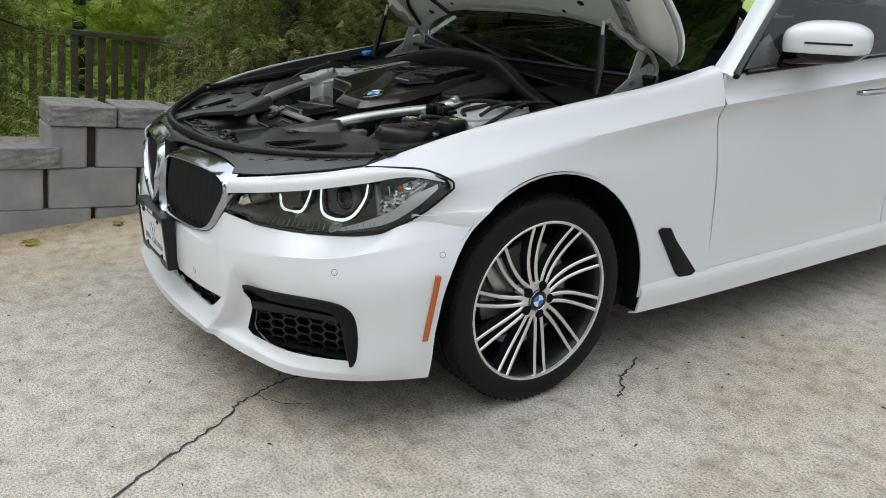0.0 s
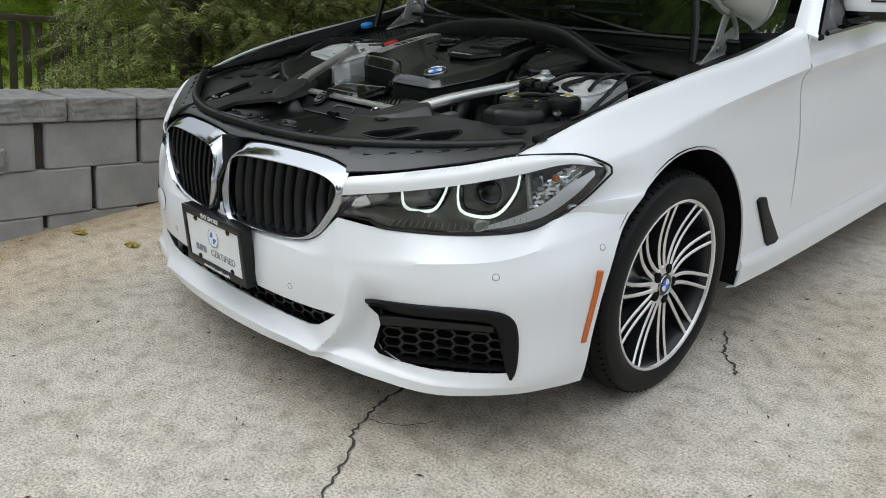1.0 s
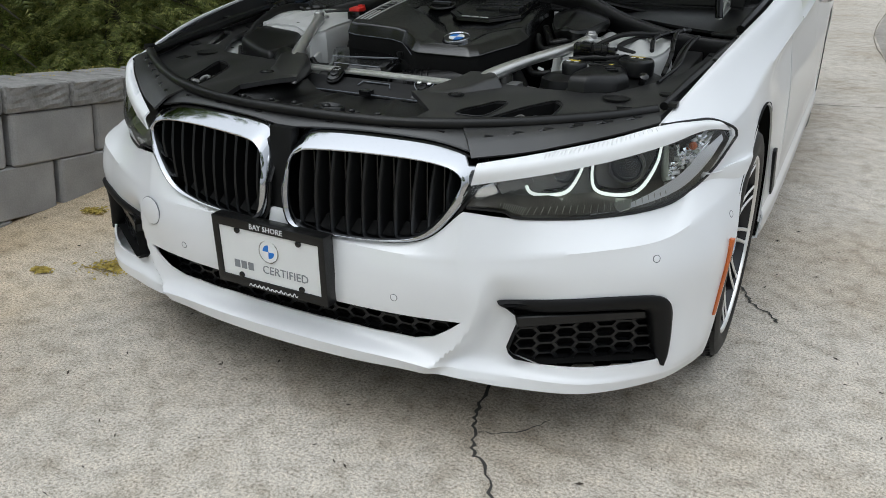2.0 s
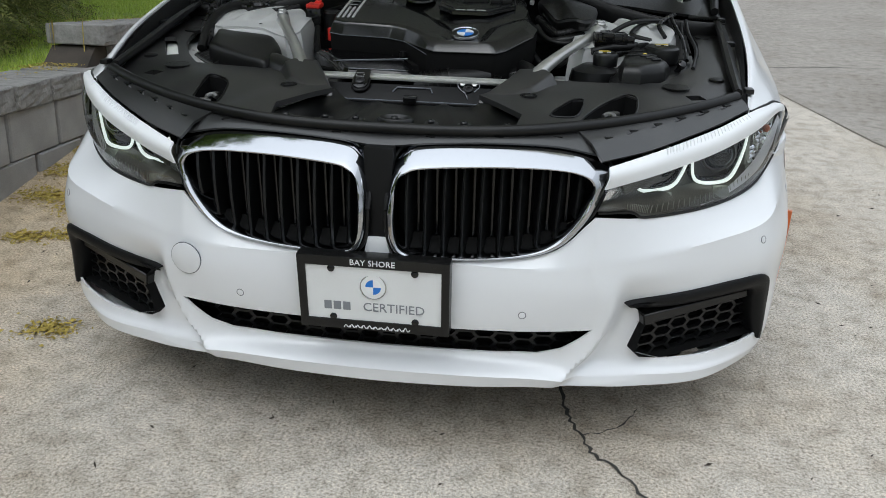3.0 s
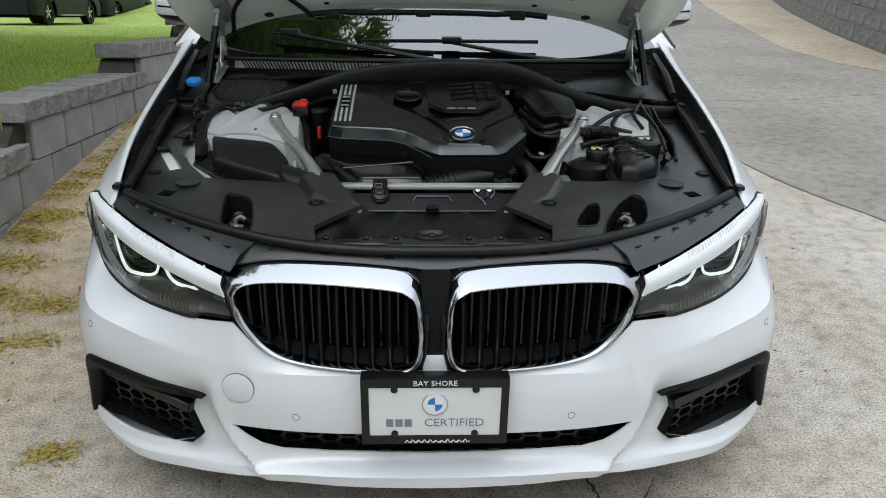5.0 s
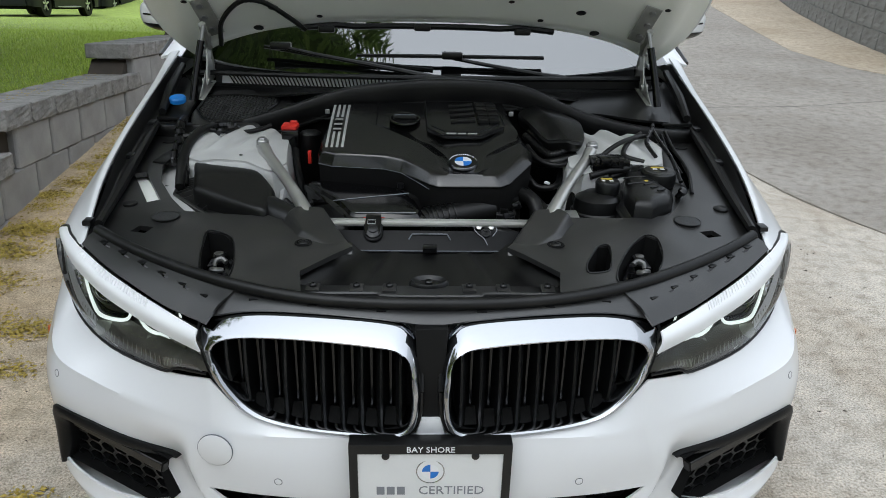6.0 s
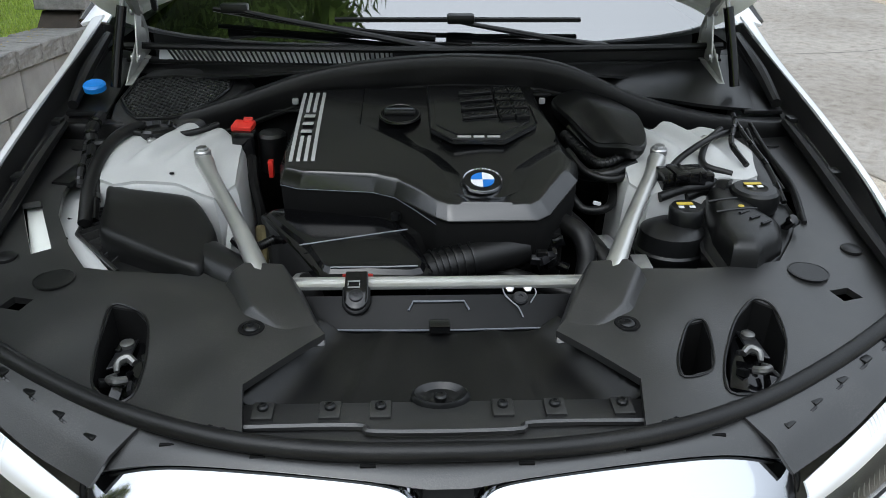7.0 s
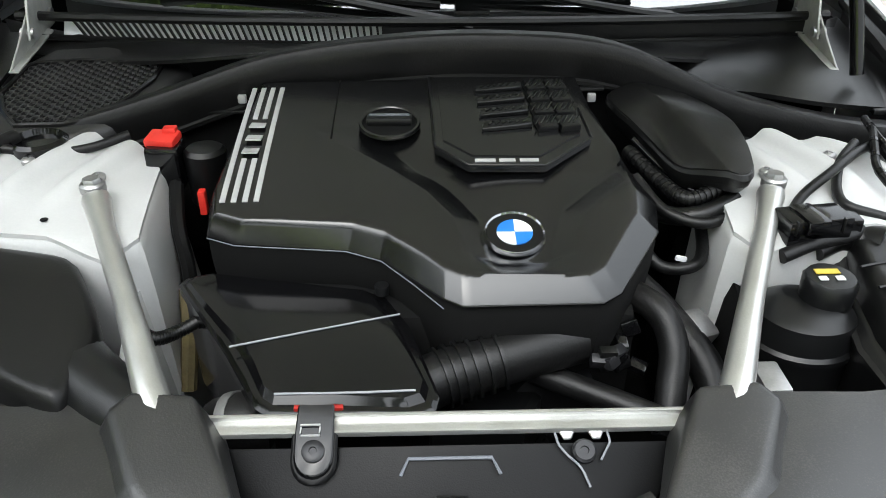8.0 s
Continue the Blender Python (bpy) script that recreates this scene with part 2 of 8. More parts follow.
M_STEEL = surface("steel", (0.42, 0.42, 0.42), 0.38, 0.9, var=0.25, scale=30)
M_GLASS = clear("window_glass", (0.22, 0.25, 0.25), 0.02)
# index set far above real glass, to brighten the sky's reflection in the pane
M_SCREEN = clear("boosted_reflection_glass", (0.34, 0.38, 0.38), 0.02, 3.6)
M_LENS = clear("headlight_lens", (0.93, 0.94, 0.95), 0.03)
M_HLDARK = surface("headlight_grey", (0.10, 0.097, 0.08), 0.35, 0.15, var=0.3, scale=30)
M_HLCHROME = surface("headlight_chrome", (0.7, 0.71, 0.72), 0.14, 1.0, var=0.05)
M_HLWHITE = surface("headlight_white", (0.74, 0.75, 0.76), 0.35, var=0.03)
M_DRL = surface("drl_glow", (0.93, 0.98, 0.88), 0.4, var=0.0, emit=0.75)
M_FACET = surface("reflector_facet", (0.42, 0.44, 0.38), 0.22, 0.3, var=0.1)
M_AMBER = surface("amber_plastic", (0.46, 0.11, 0.02), 0.3, var=0.1)
M_PLATE = surface("plate_white", (0.72, 0.73, 0.73), 0.45, var=0.03)
M_BLUE = surface("blue", (0.02, 0.16, 0.55), 0.3, var=0.05)
M_WHITE = surface("badge_white", (0.75, 0.76, 0.78), 0.3, var=0.02)
M_INKGLINT = surface("pale_grey_ink_and_glint", (0.20, 0.21, 0.23), 0.5, var=0.05)
M_GREYINK = surface("grey_ink", (0.12, 0.13, 0.15), 0.5, var=0.05)
M_SILVER = surface("silver_print", (0.42, 0.42, 0.42), 0.4, 0.2, var=0.1)
M_DEEPRED = surface("deep_red_plastic", (0.30, 0.018, 0.014), 0.4, var=0.2)
M_RED = surface("red_plastic", (0.62, 0.03, 0.02), 0.4, var=0.1)
M_CAPBLUE = surface("blue_plastic", (0.02, 0.20, 0.62), 0.4, var=0.1)
M_YELLOW = surface("yellow_label", (0.52, 0.40, 0.05), 0.5, var=0.08)
M_SLEEVE = surface("aged_sleeve", (0.16, 0.13, 0.06), 0.6, var=0.4, scale=40)
M_SEAT = surface("dark_trim", (0.02, 0.02, 0.02), 0.7, var=0.2)
M_DARKPAINT = surface("dark_blue_paint", (0.008, 0.009, 0.014), 0.45, var=0.05, spec=0.3)
M_CRACK = surface("crack_dirt", (0.045, 0.042, 0.038), 0.95, var=0.5, scale=30)
M_JOINT = surface("joint_dirt", (0.13, 0.11, 0.08), 0.95, var=0.4, scale=30)
M_BLOSSOM = surface("fallen_blossom", (0.40, 0.31, 0.07), 0.9, var=0.4, scale=40)
M_TWIG = surface("twig", (0.04, 0.03, 0.022), 0.9, var=0.4)
M_BARK = surface("bark", (0.06, 0.05, 0.04), 0.9, var=0.4, scale=14, bump=0.8, grain=60)
M_FENCE = surface("weathered_fence", (0.085, 0.07, 0.055), 0.85, var=0.35, scale=12, bump=0.4, grain=80)
M_BLOCK = surface("concrete_block", (0.32, 0.315, 0.31), 0.92, var=0.34, scale=4.5, bump=0.7, grain=160)
M_CAP = surface("split_face_block", (0.24, 0.232, 0.222), 0.95, var=0.5, scale=16, bump=1.0, grain=90)
M_FARWALL = surface("far_block", (0.22, 0.22, 0.21), 0.95, var=0.3, scale=5, bump=0.5, grain=60)
M_SOIL = surface("soil", (0.06, 0.05, 0.04), 0.95, var=0.4, scale=10)


def leafy(name, low, mid, high, through=0.35):
    """Thin leaves: tone varies from leaf to leaf, some light comes through."""
    m = bpy.data.materials.new(name)
    m.use_nodes = True
    n, l = m.node_tree.nodes, m.node_tree.links
    p, g, r = n["Principled BSDF"], n.new("ShaderNodeNewGeometry"), n.new("ShaderNodeValToRGB")
    els = r.color_ramp.elements
    els.new(0.55)
    for e, (pos, c) in zip(els, ((0.0, low), (0.6, mid), (1.0, high))):
        e.position, e.color = pos, (*c, 1)
    l.new(g.outputs["Random Per Island"], r.inputs[0])
    l.new(r.outputs[0], p.inputs["Base Color"])
    p.inputs["Roughness"].default_value = 0.6
    p.inputs["Specular IOR Level"].default_value = 0.3
    t, mix = n.new("ShaderNodeBsdfTranslucent"), n.new("ShaderNodeMixShader")
    l.new(r.outputs[0], t.inputs[0])
    mix.inputs[0].default_value = through
    l.new(p.outputs[0], mix.inputs[1])
    l.new(t.outputs[0], mix.inputs[2])
    l.new(mix.outputs[0], n["Material Output"].inputs[0])
    return m


M_CONIFER = leafy("conifer_needles", (0.10, 0.125, 0.04), (0.28, 0.33, 0.09), (0.55, 0.55, 0.18), 0.42)
M_SPRUCE = leafy("spruce_needles", (0.075, 0.09, 0.032), (0.20, 0.23, 0.07), (0.46, 0.44, 0.15), 0.42)
M_SHRUB = leafy("spring_leaves", (0.30, 0.42, 0.07), (0.50, 0.60, 0.12), (0.70, 0.76, 0.24), 0.5)
M_LEAF = leafy("tree_leaves", (0.05, 0.08, 0.02), (0.11, 0.17, 0.04), (0.22, 0.30, 0.08), 0.4)
M_GRASS = leafy("grass_blades", (0.27, 0.38, 0.06), (0.44, 0.56, 0.10), (0.58, 0.66, 0.17))


def ground_material(name, base, warm, speck=1.0, dirt=None):
    """Weathered exposed-aggregate concrete: blotches, stone specks, stains."""
    m = bpy.data.materials.new(name)
    m.use_nodes = True
    n, l = m.node_tree.nodes, m.node_tree.links
    p, at = n["Principled BSDF"], n.new("ShaderNodeTexCoord")

    def noise_tex(scale, detail):
        t = n.new("ShaderNodeTexNoise")
        t.inputs["Scale"].default_value, t.inputs["Detail"].default_value = scale, detail
        l.new(at.outputs["Object"], t.inputs["Vector"])
        return t

    def ramp(source, stops):
        r = n.new("ShaderNodeValToRGB")
        els = r.color_ramp.elements
        while len(els) < len(stops):
            els.new(0.5)
        for e, (pos, c) in zip(els, stops):
            e.position, e.color = pos, (*c, 1)
        l.new(source, r.inputs[0])
        return r

    def mix(kind, f, a, b):
        x = n.new("ShaderNodeMix")
        x.data_type, x.blend_type = "RGBA", kind
        x.inputs[0].default_value = f
        l.new(a, x.inputs[6])
        l.new(b, x.inputs[7])
        return x.outputs[2]

    big, mid, fine, grit = noise_tex(0.9, 6), noise_tex(16, 10), noise_tex(130, 8), noise_tex(330, 3)
    col = ramp(big.outputs[0], [(0.30, warm), (0.52, base), (0.72, tuple(c * 1.12 for c in base))])
    blot = ramp(mid.outputs[0], [(0.28, (0.70, 0.68, 0.64)), (0.5, (1, 1, 1)), (0.72, (1.14, 1.135, 1.12))])
    spk = ramp(fine.outputs[0], [(0.30, (0.46, 0.42, 0.37)), (0.46, (0.95, 0.945, 0.94)), (0.68, (1.36, 1.34, 1.31))])
    stones = n.new("ShaderNodeTexVoronoi")
    stones.inputs["Scale"].default_value = 95
    l.new(at.outputs["Object"], stones.inputs["Vector"])
    pit = ramp(stones.outputs["Distance"], [(0.0, (0.72, 0.68, 0.62)), (0.22, (1, 1, 1)), (1.0, (1, 1, 1))])
    c = mix("MULTIPLY", 1.0, col.outputs[0], blot.outputs[0])
    c = mix("MULTIPLY", 1.0 * speck, c, spk.outputs[0])
    c = mix("MULTIPLY", 0.3 * speck, c, pit.outputs[0])
    sand = ramp(grit.outputs[0], [(0.34, (0.50, 0.47, 0.43)), (0.48, (0.98, 0.97, 0.96)), (0.66, (1.42, 1.40, 1.36))])
    c = mix("MULTIPLY", 0.75 * speck, c, sand.outputs[0])
    worn = ramp(noise_tex(5, 12).outputs[0], [(0.34, (0.91, 0.89, 0.86)), (0.50, (1, 1, 1)), (0.66, (1.04, 1.035, 1.02))])
    c = mix("MULTIPLY", speck, c, worn.outputs[0])
    if dirt:
        # tan earth washed along the foot of the wall
        sep, edge, wob = n.new("ShaderNodeSeparateXYZ"), n.new("ShaderNodeMapRange"), n.new("ShaderNodeMath")
        l.new(at.outputs["Object"], sep.inputs[0])
        wob.operation = "MULTIPLY_ADD"
        wob.inputs[1].default_value = -1.1
        l.new(noise_tex(2.2, 8).outputs[0], wob.inputs[0])
        l.new(sep.outputs["X"], wob.inputs[2])
        edge.inputs[1].default_value, edge.inputs[2].default_value, edge.inputs[3].default_value, edge.inputs[4].default_value = -1.35, -2.3, 0.0, 0.85
        l.new(wob.outputs[0], edge.inputs[0])
        d = n.new("ShaderNodeMix")
        d.data_type, d.blend_type = "RGBA", "MULTIPLY"
        l.new(edge.outputs[0], d.inputs[0])
        l.new(c, d.inputs[6])
        d.inputs[7].default_value = (*dirt, 1)
        c = d.outputs[2]
    l.new(c, p.inputs["Base Color"])
    p.inputs["Roughness"].default_value = 0.9
    b = n.new("ShaderNodeBump")
    b.inputs["Strength"].default_value, b.inputs["Distance"].default_value = 0.5, 0.003
    l.new(fine.outputs[0], b.inputs["Height"])
    l.new(b.outputs[0], p.inputs["Normal"])
    return m


M_DRIVE = ground_material("driveway_concrete", (0.44, 0.412, 0.368), (0.36, 0.315, 0.255), 1.0, (1.10, 0.94, 0.70))
M_DRIVE2 = ground_material("driveway_concrete_far", (0.285, 0.265, 0.24), (0.23, 0.21, 0.185), 0.6)
M_TAN = ground_material("tan_verge", (0.42, 0.36, 0.28), (0.36, 0.30, 0.22), 0.6)
M_LAWN = ground_material("lawn_turf", (0.27, 0.365, 0.07), (0.22, 0.30, 0.055), 0.8)

# ---- the setting: a sloping driveway, so that plumb things lean against it ----
LEVEL = pose(0, 0, 0, -6.8)
WALL = [(-1.40, -4.2), (-1.50, -2.6), (-1.60, -1.3), (-1.68, -0.41), (-1.74, 0.2), (-1.81, 0.85), (-1.93, 1.6), (-2.04, 2.4), (-2.09, 3.2), (-2.14, 4.2), (-2.19, 5.4), (-2.30, 7.7), (-2.55, 10.0), (-3.0, 13.0)]
LINE = hermite(WALL, 12)
REACH = np.r_[0, np.cumsum(np.linalg.norm(np.diff(LINE, axis=0), axis=1))]


def on_wall(s):
    """The wall's plan point and heading at length s along it."""
    p = np.array([np.interp(s, REACH, LINE[:, k]) for k in (0, 1)])
    q = np.array([np.interp(s + 0.05, REACH, LINE[:, k]) for k in (0, 1)])
    return p, math.atan2(*(q - p)[::-1])


def wall_x(y):
    return float(np.interp(y, LINE[:, 1], LINE[:, 0]))


def drive_sheet():
    ys = [-60, -30, -15, -8, -4, -2, -1, 0, 1, 2, 3, 4, 5, 6, 8, 10, 13, 18, 26, 40]
    rows = []
    for y in ys:
        a = wall_x(y) - 0.12
        rows.append([(a + (60 - a) * t**2, y, 0.0) for t in np.linspace(0, 1, 24)])
    bm = sheet(rows)
    bmesh.ops.reverse_faces(bm, faces=bm.faces)
    bmesh.ops.recalc_face_normals(bm, faces=bm.faces)
    return bm


ground = tagged(part("driveway", drive_sheet(), M_DRIVE), "weathered grey concrete driveway with cracks and joints", "driveway", kind="structure")
far = bmesh.new()
bmesh.ops.create_grid(far, x_segments=2, y_segments=2, size=2500, matrix=Matrix.Translation((0, 0, -2.2)))
tagged(part("ground", far, M_LAWN), "distant flat green ground reaching the horizon", "ground", kind="structure")


def strip(points, w, z=0.003, wob=0.0, seed=3):
    """A thin uneven ribbon on the ground along points."""
    rnd = random.Random(seed)
    C = hermite(np.array(points, float), 7)
    T = np.gradient(C, axis=0)
    N = np.stack([-T[:, 1], T[:, 0]], 1)
    N /= np.linalg.norm(N, axis=1, keepdims=True)
    rows = []
    for i, (c, n) in enumerate(zip(C, N)):
        e = rnd.uniform(-wob, wob)
        h = w * rnd.uniform(0.35, 1.0) / 2 * (0.3 if i in (0, len(C) - 1) else 1)
        rows.append([(*(c + n * (e - h)), z), (*(c + n * (e + h)), z)])
    bm = sheet(rows)
    for f in bm.faces:
        f.normal_update()
        if f.normal.z < 0:
            f.normal_flip()
    return bm


for name, pts, w, wob, m in (
    ("crack", [(1.02, -0.72), (0.90, -0.54), (0.78, -0.36), (0.70, -0.24), (0.63, -0.12), (0.555, 0.0), (0.50, 0.05), (0.47, 0.12), (0.44, 0.2), (0.41, 0.35), (0.36, 0.6)], 0.011, 0.006, M_CRACK),
    ("crack", [(1.07, 1.08), (1.04, 1.13), (0.98, 1.18), (0.95, 1.25), (0.90, 1.34)], 0.011, 0.006, M_CRACK),
    ("crack", [(0.47, 0.12), (0.56, 0.16), (0.62, 0.25)], 0.005, 0.005, M_CRACK),
    ("joint", [(1.40, 11.65), (1.25, 8.64), (1.37, 6.68), (1.62, 5.0), (2.03, 3.12), (2.09, 2.87), (2.24, 2.48), (2.34, 2.27), (2.62, 1.5), (3.05, 0.3)], 0.016, 0.004, M_JOINT),
    ("joint", [(-2.2, 4.25), (0.0, 4.42), (0.95, 4.53), (1.64, 4.75), (2.35, 4.96), (3.23, 5.06), (4.0, 5.28), (8, 6.1)], 0.012, 0.003, M_CRACK),
):
    part(name, strip(pts, w, wob=wob, seed=len(pts)), m, ground)

# the darker slabs past the joints, and the tan verge by the far wall
part("slab", prism([(x, y, 0) for x, y in ((1.40, 11.65), (1.25, 8.64), (1.37, 6.68), (1.62, 5.0), (2.03, 3.12), (2.09, 2.87), (2.24, 2.48), (2.34, 2.27), (2.62, 1.5), (3.05, 0.3), (3.8, -2), (5.0, -6), (9, -60), (40, -60), (40, 38), (2.6, 38), (1.9, 16))], (0, 0, 0.0015)), M_DRIVE2, ground, "grey-brown concrete slab")
part("verge", prism([(x, y, 0) for x, y in ((4.45, 9.5), (4.25, 7.8), (4.42, 6.8), (4.64, 6.43), (5.3, 5.3), (6.4, 3.6), (9.0, 3.0), (9.4, 6), (10.5, 12), (14, 38), (9.0, 38), (6.6, 22), (5.4, 15), (4.78, 12))], (0, 0, 0.004)), M_TAN, ground, "tan concrete verge")

# retaining wall of stepped block courses
RND = random.Random(11)
wall = tagged(new("retaining_wall"), "stepped grey concrete block retaining wall with rough-faced caps", "wall", kind="structure")
wall.matrix_world = LEVEL


def block_mesh(length, height, depth, name, material, rough=0.0, seed=0):
    """A block with chamfered front corners, front face at x = 0, x to the front."""
    r = random.Random(seed)
    l, c = length / 2, 0.014
    bm = flat([(-depth, -l * 0.8), (-0.012, -l), (0, -l + c), (0, l - c), (-0.012, l), (-depth, l * 0.8)], 0, height)
    soften(bm, 0.006, 1, 30)
    if rough:
        bmesh.ops.subdivide_edges(bm, edges=[e for e in bm.edges if e.calc_length() > 0.06], cuts=5, use_grid_fill=True)
        for v in bm.verts:
            if v.co.x > -0.03:
                v.co.x += r.uniform(-rough, rough * 0.5)
            v.co.z += r.uniform(-rough, rough) * 0.15
    me = bpy.data.meshes.new(name)
    bm.to_mesh(me)
    bm.free()
    me.materials.append(material)
    return me


BLOCKS = [block_mesh(0.440, 0.209, 0.28, "block", M_BLOCK, 0.0012, k) for k in range(3)]
CAPS = [block_mesh(0.33, 0.105, 0.34, "cap", M_CAP, 0.006, k) for k in range(4)]
COURSE = 0.213
STEPS = [(s_, 0.485 + COURSE * k) for k, s_ in enumerate((-9, -0.17, 2.42, 4.55, 6.6, 8.8))]


START = (float(np.interp(0.045, LINE[:, 1], REACH)) + 0.014) % 0.46


def lay_wall():
    total = REACH[-1]
    top_at = lambda y: max(h for s, h in STEPS if y >= s) - 0.2  # noqa: E731
    for course in range(-5, 8):
        z0 = 0.285 - COURSE + COURSE * course
        s = START + (0.0 if course % 2 else 0.23)
        while s < total - 0.5:
            p, a = on_wall(s + 0.22)
            ok_below = z0 + 0.2 > 0.119 * p[1] - 0.02
            if z0 + 0.15 < top_at(p[1]) and ok_below:
                ob = new("block", RND.choice(BLOCKS))
                ob.parent = wall
                ob.matrix_basis = pose(p[0] + RND.uniform(-0.006, 0.006), p[1], z0 + RND.uniform(-0.002, 0.002), 0, 0, math.degrees(a) - 90 + RND.uniform(-0.6, 0.6))
            s += 0.46
    for (y0, h), y1 in zip(STEPS, [s[0] for s in STEPS[1:]] + [12.5]):
        s = float(np.interp(max(y0, -4.1), LINE[:, 1], REACH)) + 0.165
        end = float(np.interp(y1, LINE[:, 1], REACH))
        while s < end + (0.10 if y1 < 12 else 0):
            p, a = on_wall(s)
            ob = new("cap", RND.choice(CAPS))
            ob.parent = wall
            ob.matrix_basis = pose(p[0] + 0.02 + RND.uniform(-0.005, 0.005), p[1], h - 0.2, 0, 0, math.degrees(a) - 90)
            s += 0.334


lay_wall()
# short end block under the first step's cap
end_block = new("block", block_mesh(0.185, 0.209, 0.28, "block", M_BLOCK, 0.0012, 5))
end_block.parent = wall
p, a = on_wall(float(np.interp(-0.075, LINE[:, 1], REACH)))
end_block.matrix_basis = pose(p[0], p[1], 0.285, 0, 0, math.degrees(a) - 90)
# dark earth behind the blocks, seen in the open joints
back = []
for y in np.linspace(-4.1, 12, 60):
    x = wall_x(y) - 0.05
    hgt = max(h for s, h in STEPS if y >= s) - 0.21
    back.append([(x, y, -0.6), (x, y, hgt), (x - 0.25, y, hgt)])
part("backfill", sheet(back), M_SOIL, wall, "dark soil behind the blocks")

# lawn behind the wall, falling away from it
def lawn_height(x, y):
    d = max(0.0, wall_x(min(max(y, -4), 13)) - 0.2 - x)
    top = float(np.interp(y, [-6, -0.5, 2.3, 4.5, 6.6, 9, 14, 30], [0.30, 0.42, 0.66, 0.73, 0.78, 0.80, 0.80, 0.80]))
    t = min(1, max(0, (y - 1.5) / 4.0))
    z = (1 - t) * ((0.56 if y > 0.5 else 0.16) - 0.85 * (1 - math.exp(-d / 4.0))) + t * (top + 0.012 * d)
    return z


rows = []
for y in np.concatenate([np.linspace(-30, -5, 8), np.linspace(-4, 14, 50), np.linspace(16, 60, 14)]):
    w = wall_x(min(max(y, -4), 13)) - 0.2
    rows.append([(w - t, y, lawn_height(w - t, y)) for t in (0, 0.3, 0.7, 1.2, 2, 3, 4.5, 6.5, 9, 12, 16, 22, 30, 45, 70)])
bm = sheet(rows)
bmesh.ops.recalc_face_normals(bm, faces=bm.faces)
lawn = tagged(part("lawn", bm, M_LAWN), "mown green lawn sloping behind the wall", "lawn", kind="structure")
lawn.matrix_world = LEVEL


def grass_blades(n, seed):
    rng = np.random.default_rng(seed)
    verts, faces = [], []
    for _ in range(n):
        y = rng.uniform(1.6, 13) if rng.random() < 0.8 else rng.uniform(13, 24)
        w = wall_x(min(y, 13)) - 0.25
        x = w - rng.exponential(2.2)
        z = lawn_height(x, y)
        a, hh, ln = rng.uniform(0, 6.28), rng.uniform(0.018, 0.045), rng.normal(0, 0.012, 2)
        c, s = 0.004 * math.cos(a), 0.004 * math.sin(a)
        k = len(verts)
        verts += [(x - c, y - s, z - 0.003), (x + c, y + s, z - 0.003), (x + ln[0], y + ln[1], z + hh)]
        faces.append((k, k + 1, k + 2))
    me = bpy.data.meshes.new("grass")
    me.from_pydata(verts, [], faces)
    me.materials.append(M_GRASS)
    return me


grass = tagged(new("grass", grass_blades(90000, 5)), "short mown green lawn grass", "grass", kind="stuff")
grass.matrix_world = LEVEL


# far retaining wall on the other side of the drive
far_wall = tagged(new("boundary_wall"), "grey split-face block wall beyond the driveway", "wall", kind="structure")


def far_blocks():
    P = hermite([(5.35, 3.0), (5.15, 6.0), (5.33, 8.4), (5.70, 10.5), (6.15, 12.4), (7.6, 17.5), (10.0, 26), (13.5, 36)], 10)
    S = np.r_[0, np.cumsum(np.linalg.norm(np.diff(P, axis=0), axis=1))]
    me = block_mesh(0.46, 0.216, 0.3, "block", M_FARWALL, 0.008, 9)
    for c in range(7):
        s = 0.234 * (c % 2)
        while s < S[-1] - 0.7:
            p = [np.interp(s, S, P[:, k]) for k in (0, 1)]
            q = [np.interp(s + 0.05, S, P[:, k]) for k in (0, 1)]
            a = math.degrees(math.atan2(q[1] - p[1], q[0] - p[0]))
            ob = new("block", me)
            ob.parent = far_wall
            ob.matrix_basis = pose(p[0] + 0.02, p[1], 0.22 * c, 0, 0, a + 90)
            s += 0.468


far_blocks()


# fallen yellow blossom along the wall foot, and twigs on the concrete
def scatter(n, seed, place, size, name, material, long=1.0):
    rng = np.random.default_rng(seed)
    verts, faces = [], []
    for _ in range(n):
        x, y = place(rng)
        a, k = rng.uniform(0, 6.28), len(verts)
        r = size * rng.uniform(0.5, 1.3)
        c, s = math.cos(a) * r * long, math.sin(a) * r * long
        z = 0.003 + rng.uniform(0, 0.004)
        verts += [(x - c, y - s, z), (x - s * 0.35 / long, y + c * 0.35 / long, z + r * 0.5), (x + c, y + s, z + 0.002), (x + s * 0.35 / long, y - c * 0.35 / long, z)]
        faces += [(k, k + 1, k + 2), (k, k + 2, k + 3)]
    me = bpy.data.meshes.new(name)
    me.from_pydata(verts, [], faces)
    me.materials.append(material)
    return new(name, me)


CLUMPS = [(wall_x(y) + d, y, r) for y, d, r in [(k * 0.15 + 1.9 + RND.uniform(-0.08, 0.08), RND.choice((0.05, 0.07, 0.10, 0.16, 0.22)), RND.uniform(0.03, 0.08)) for k in range(36)]]
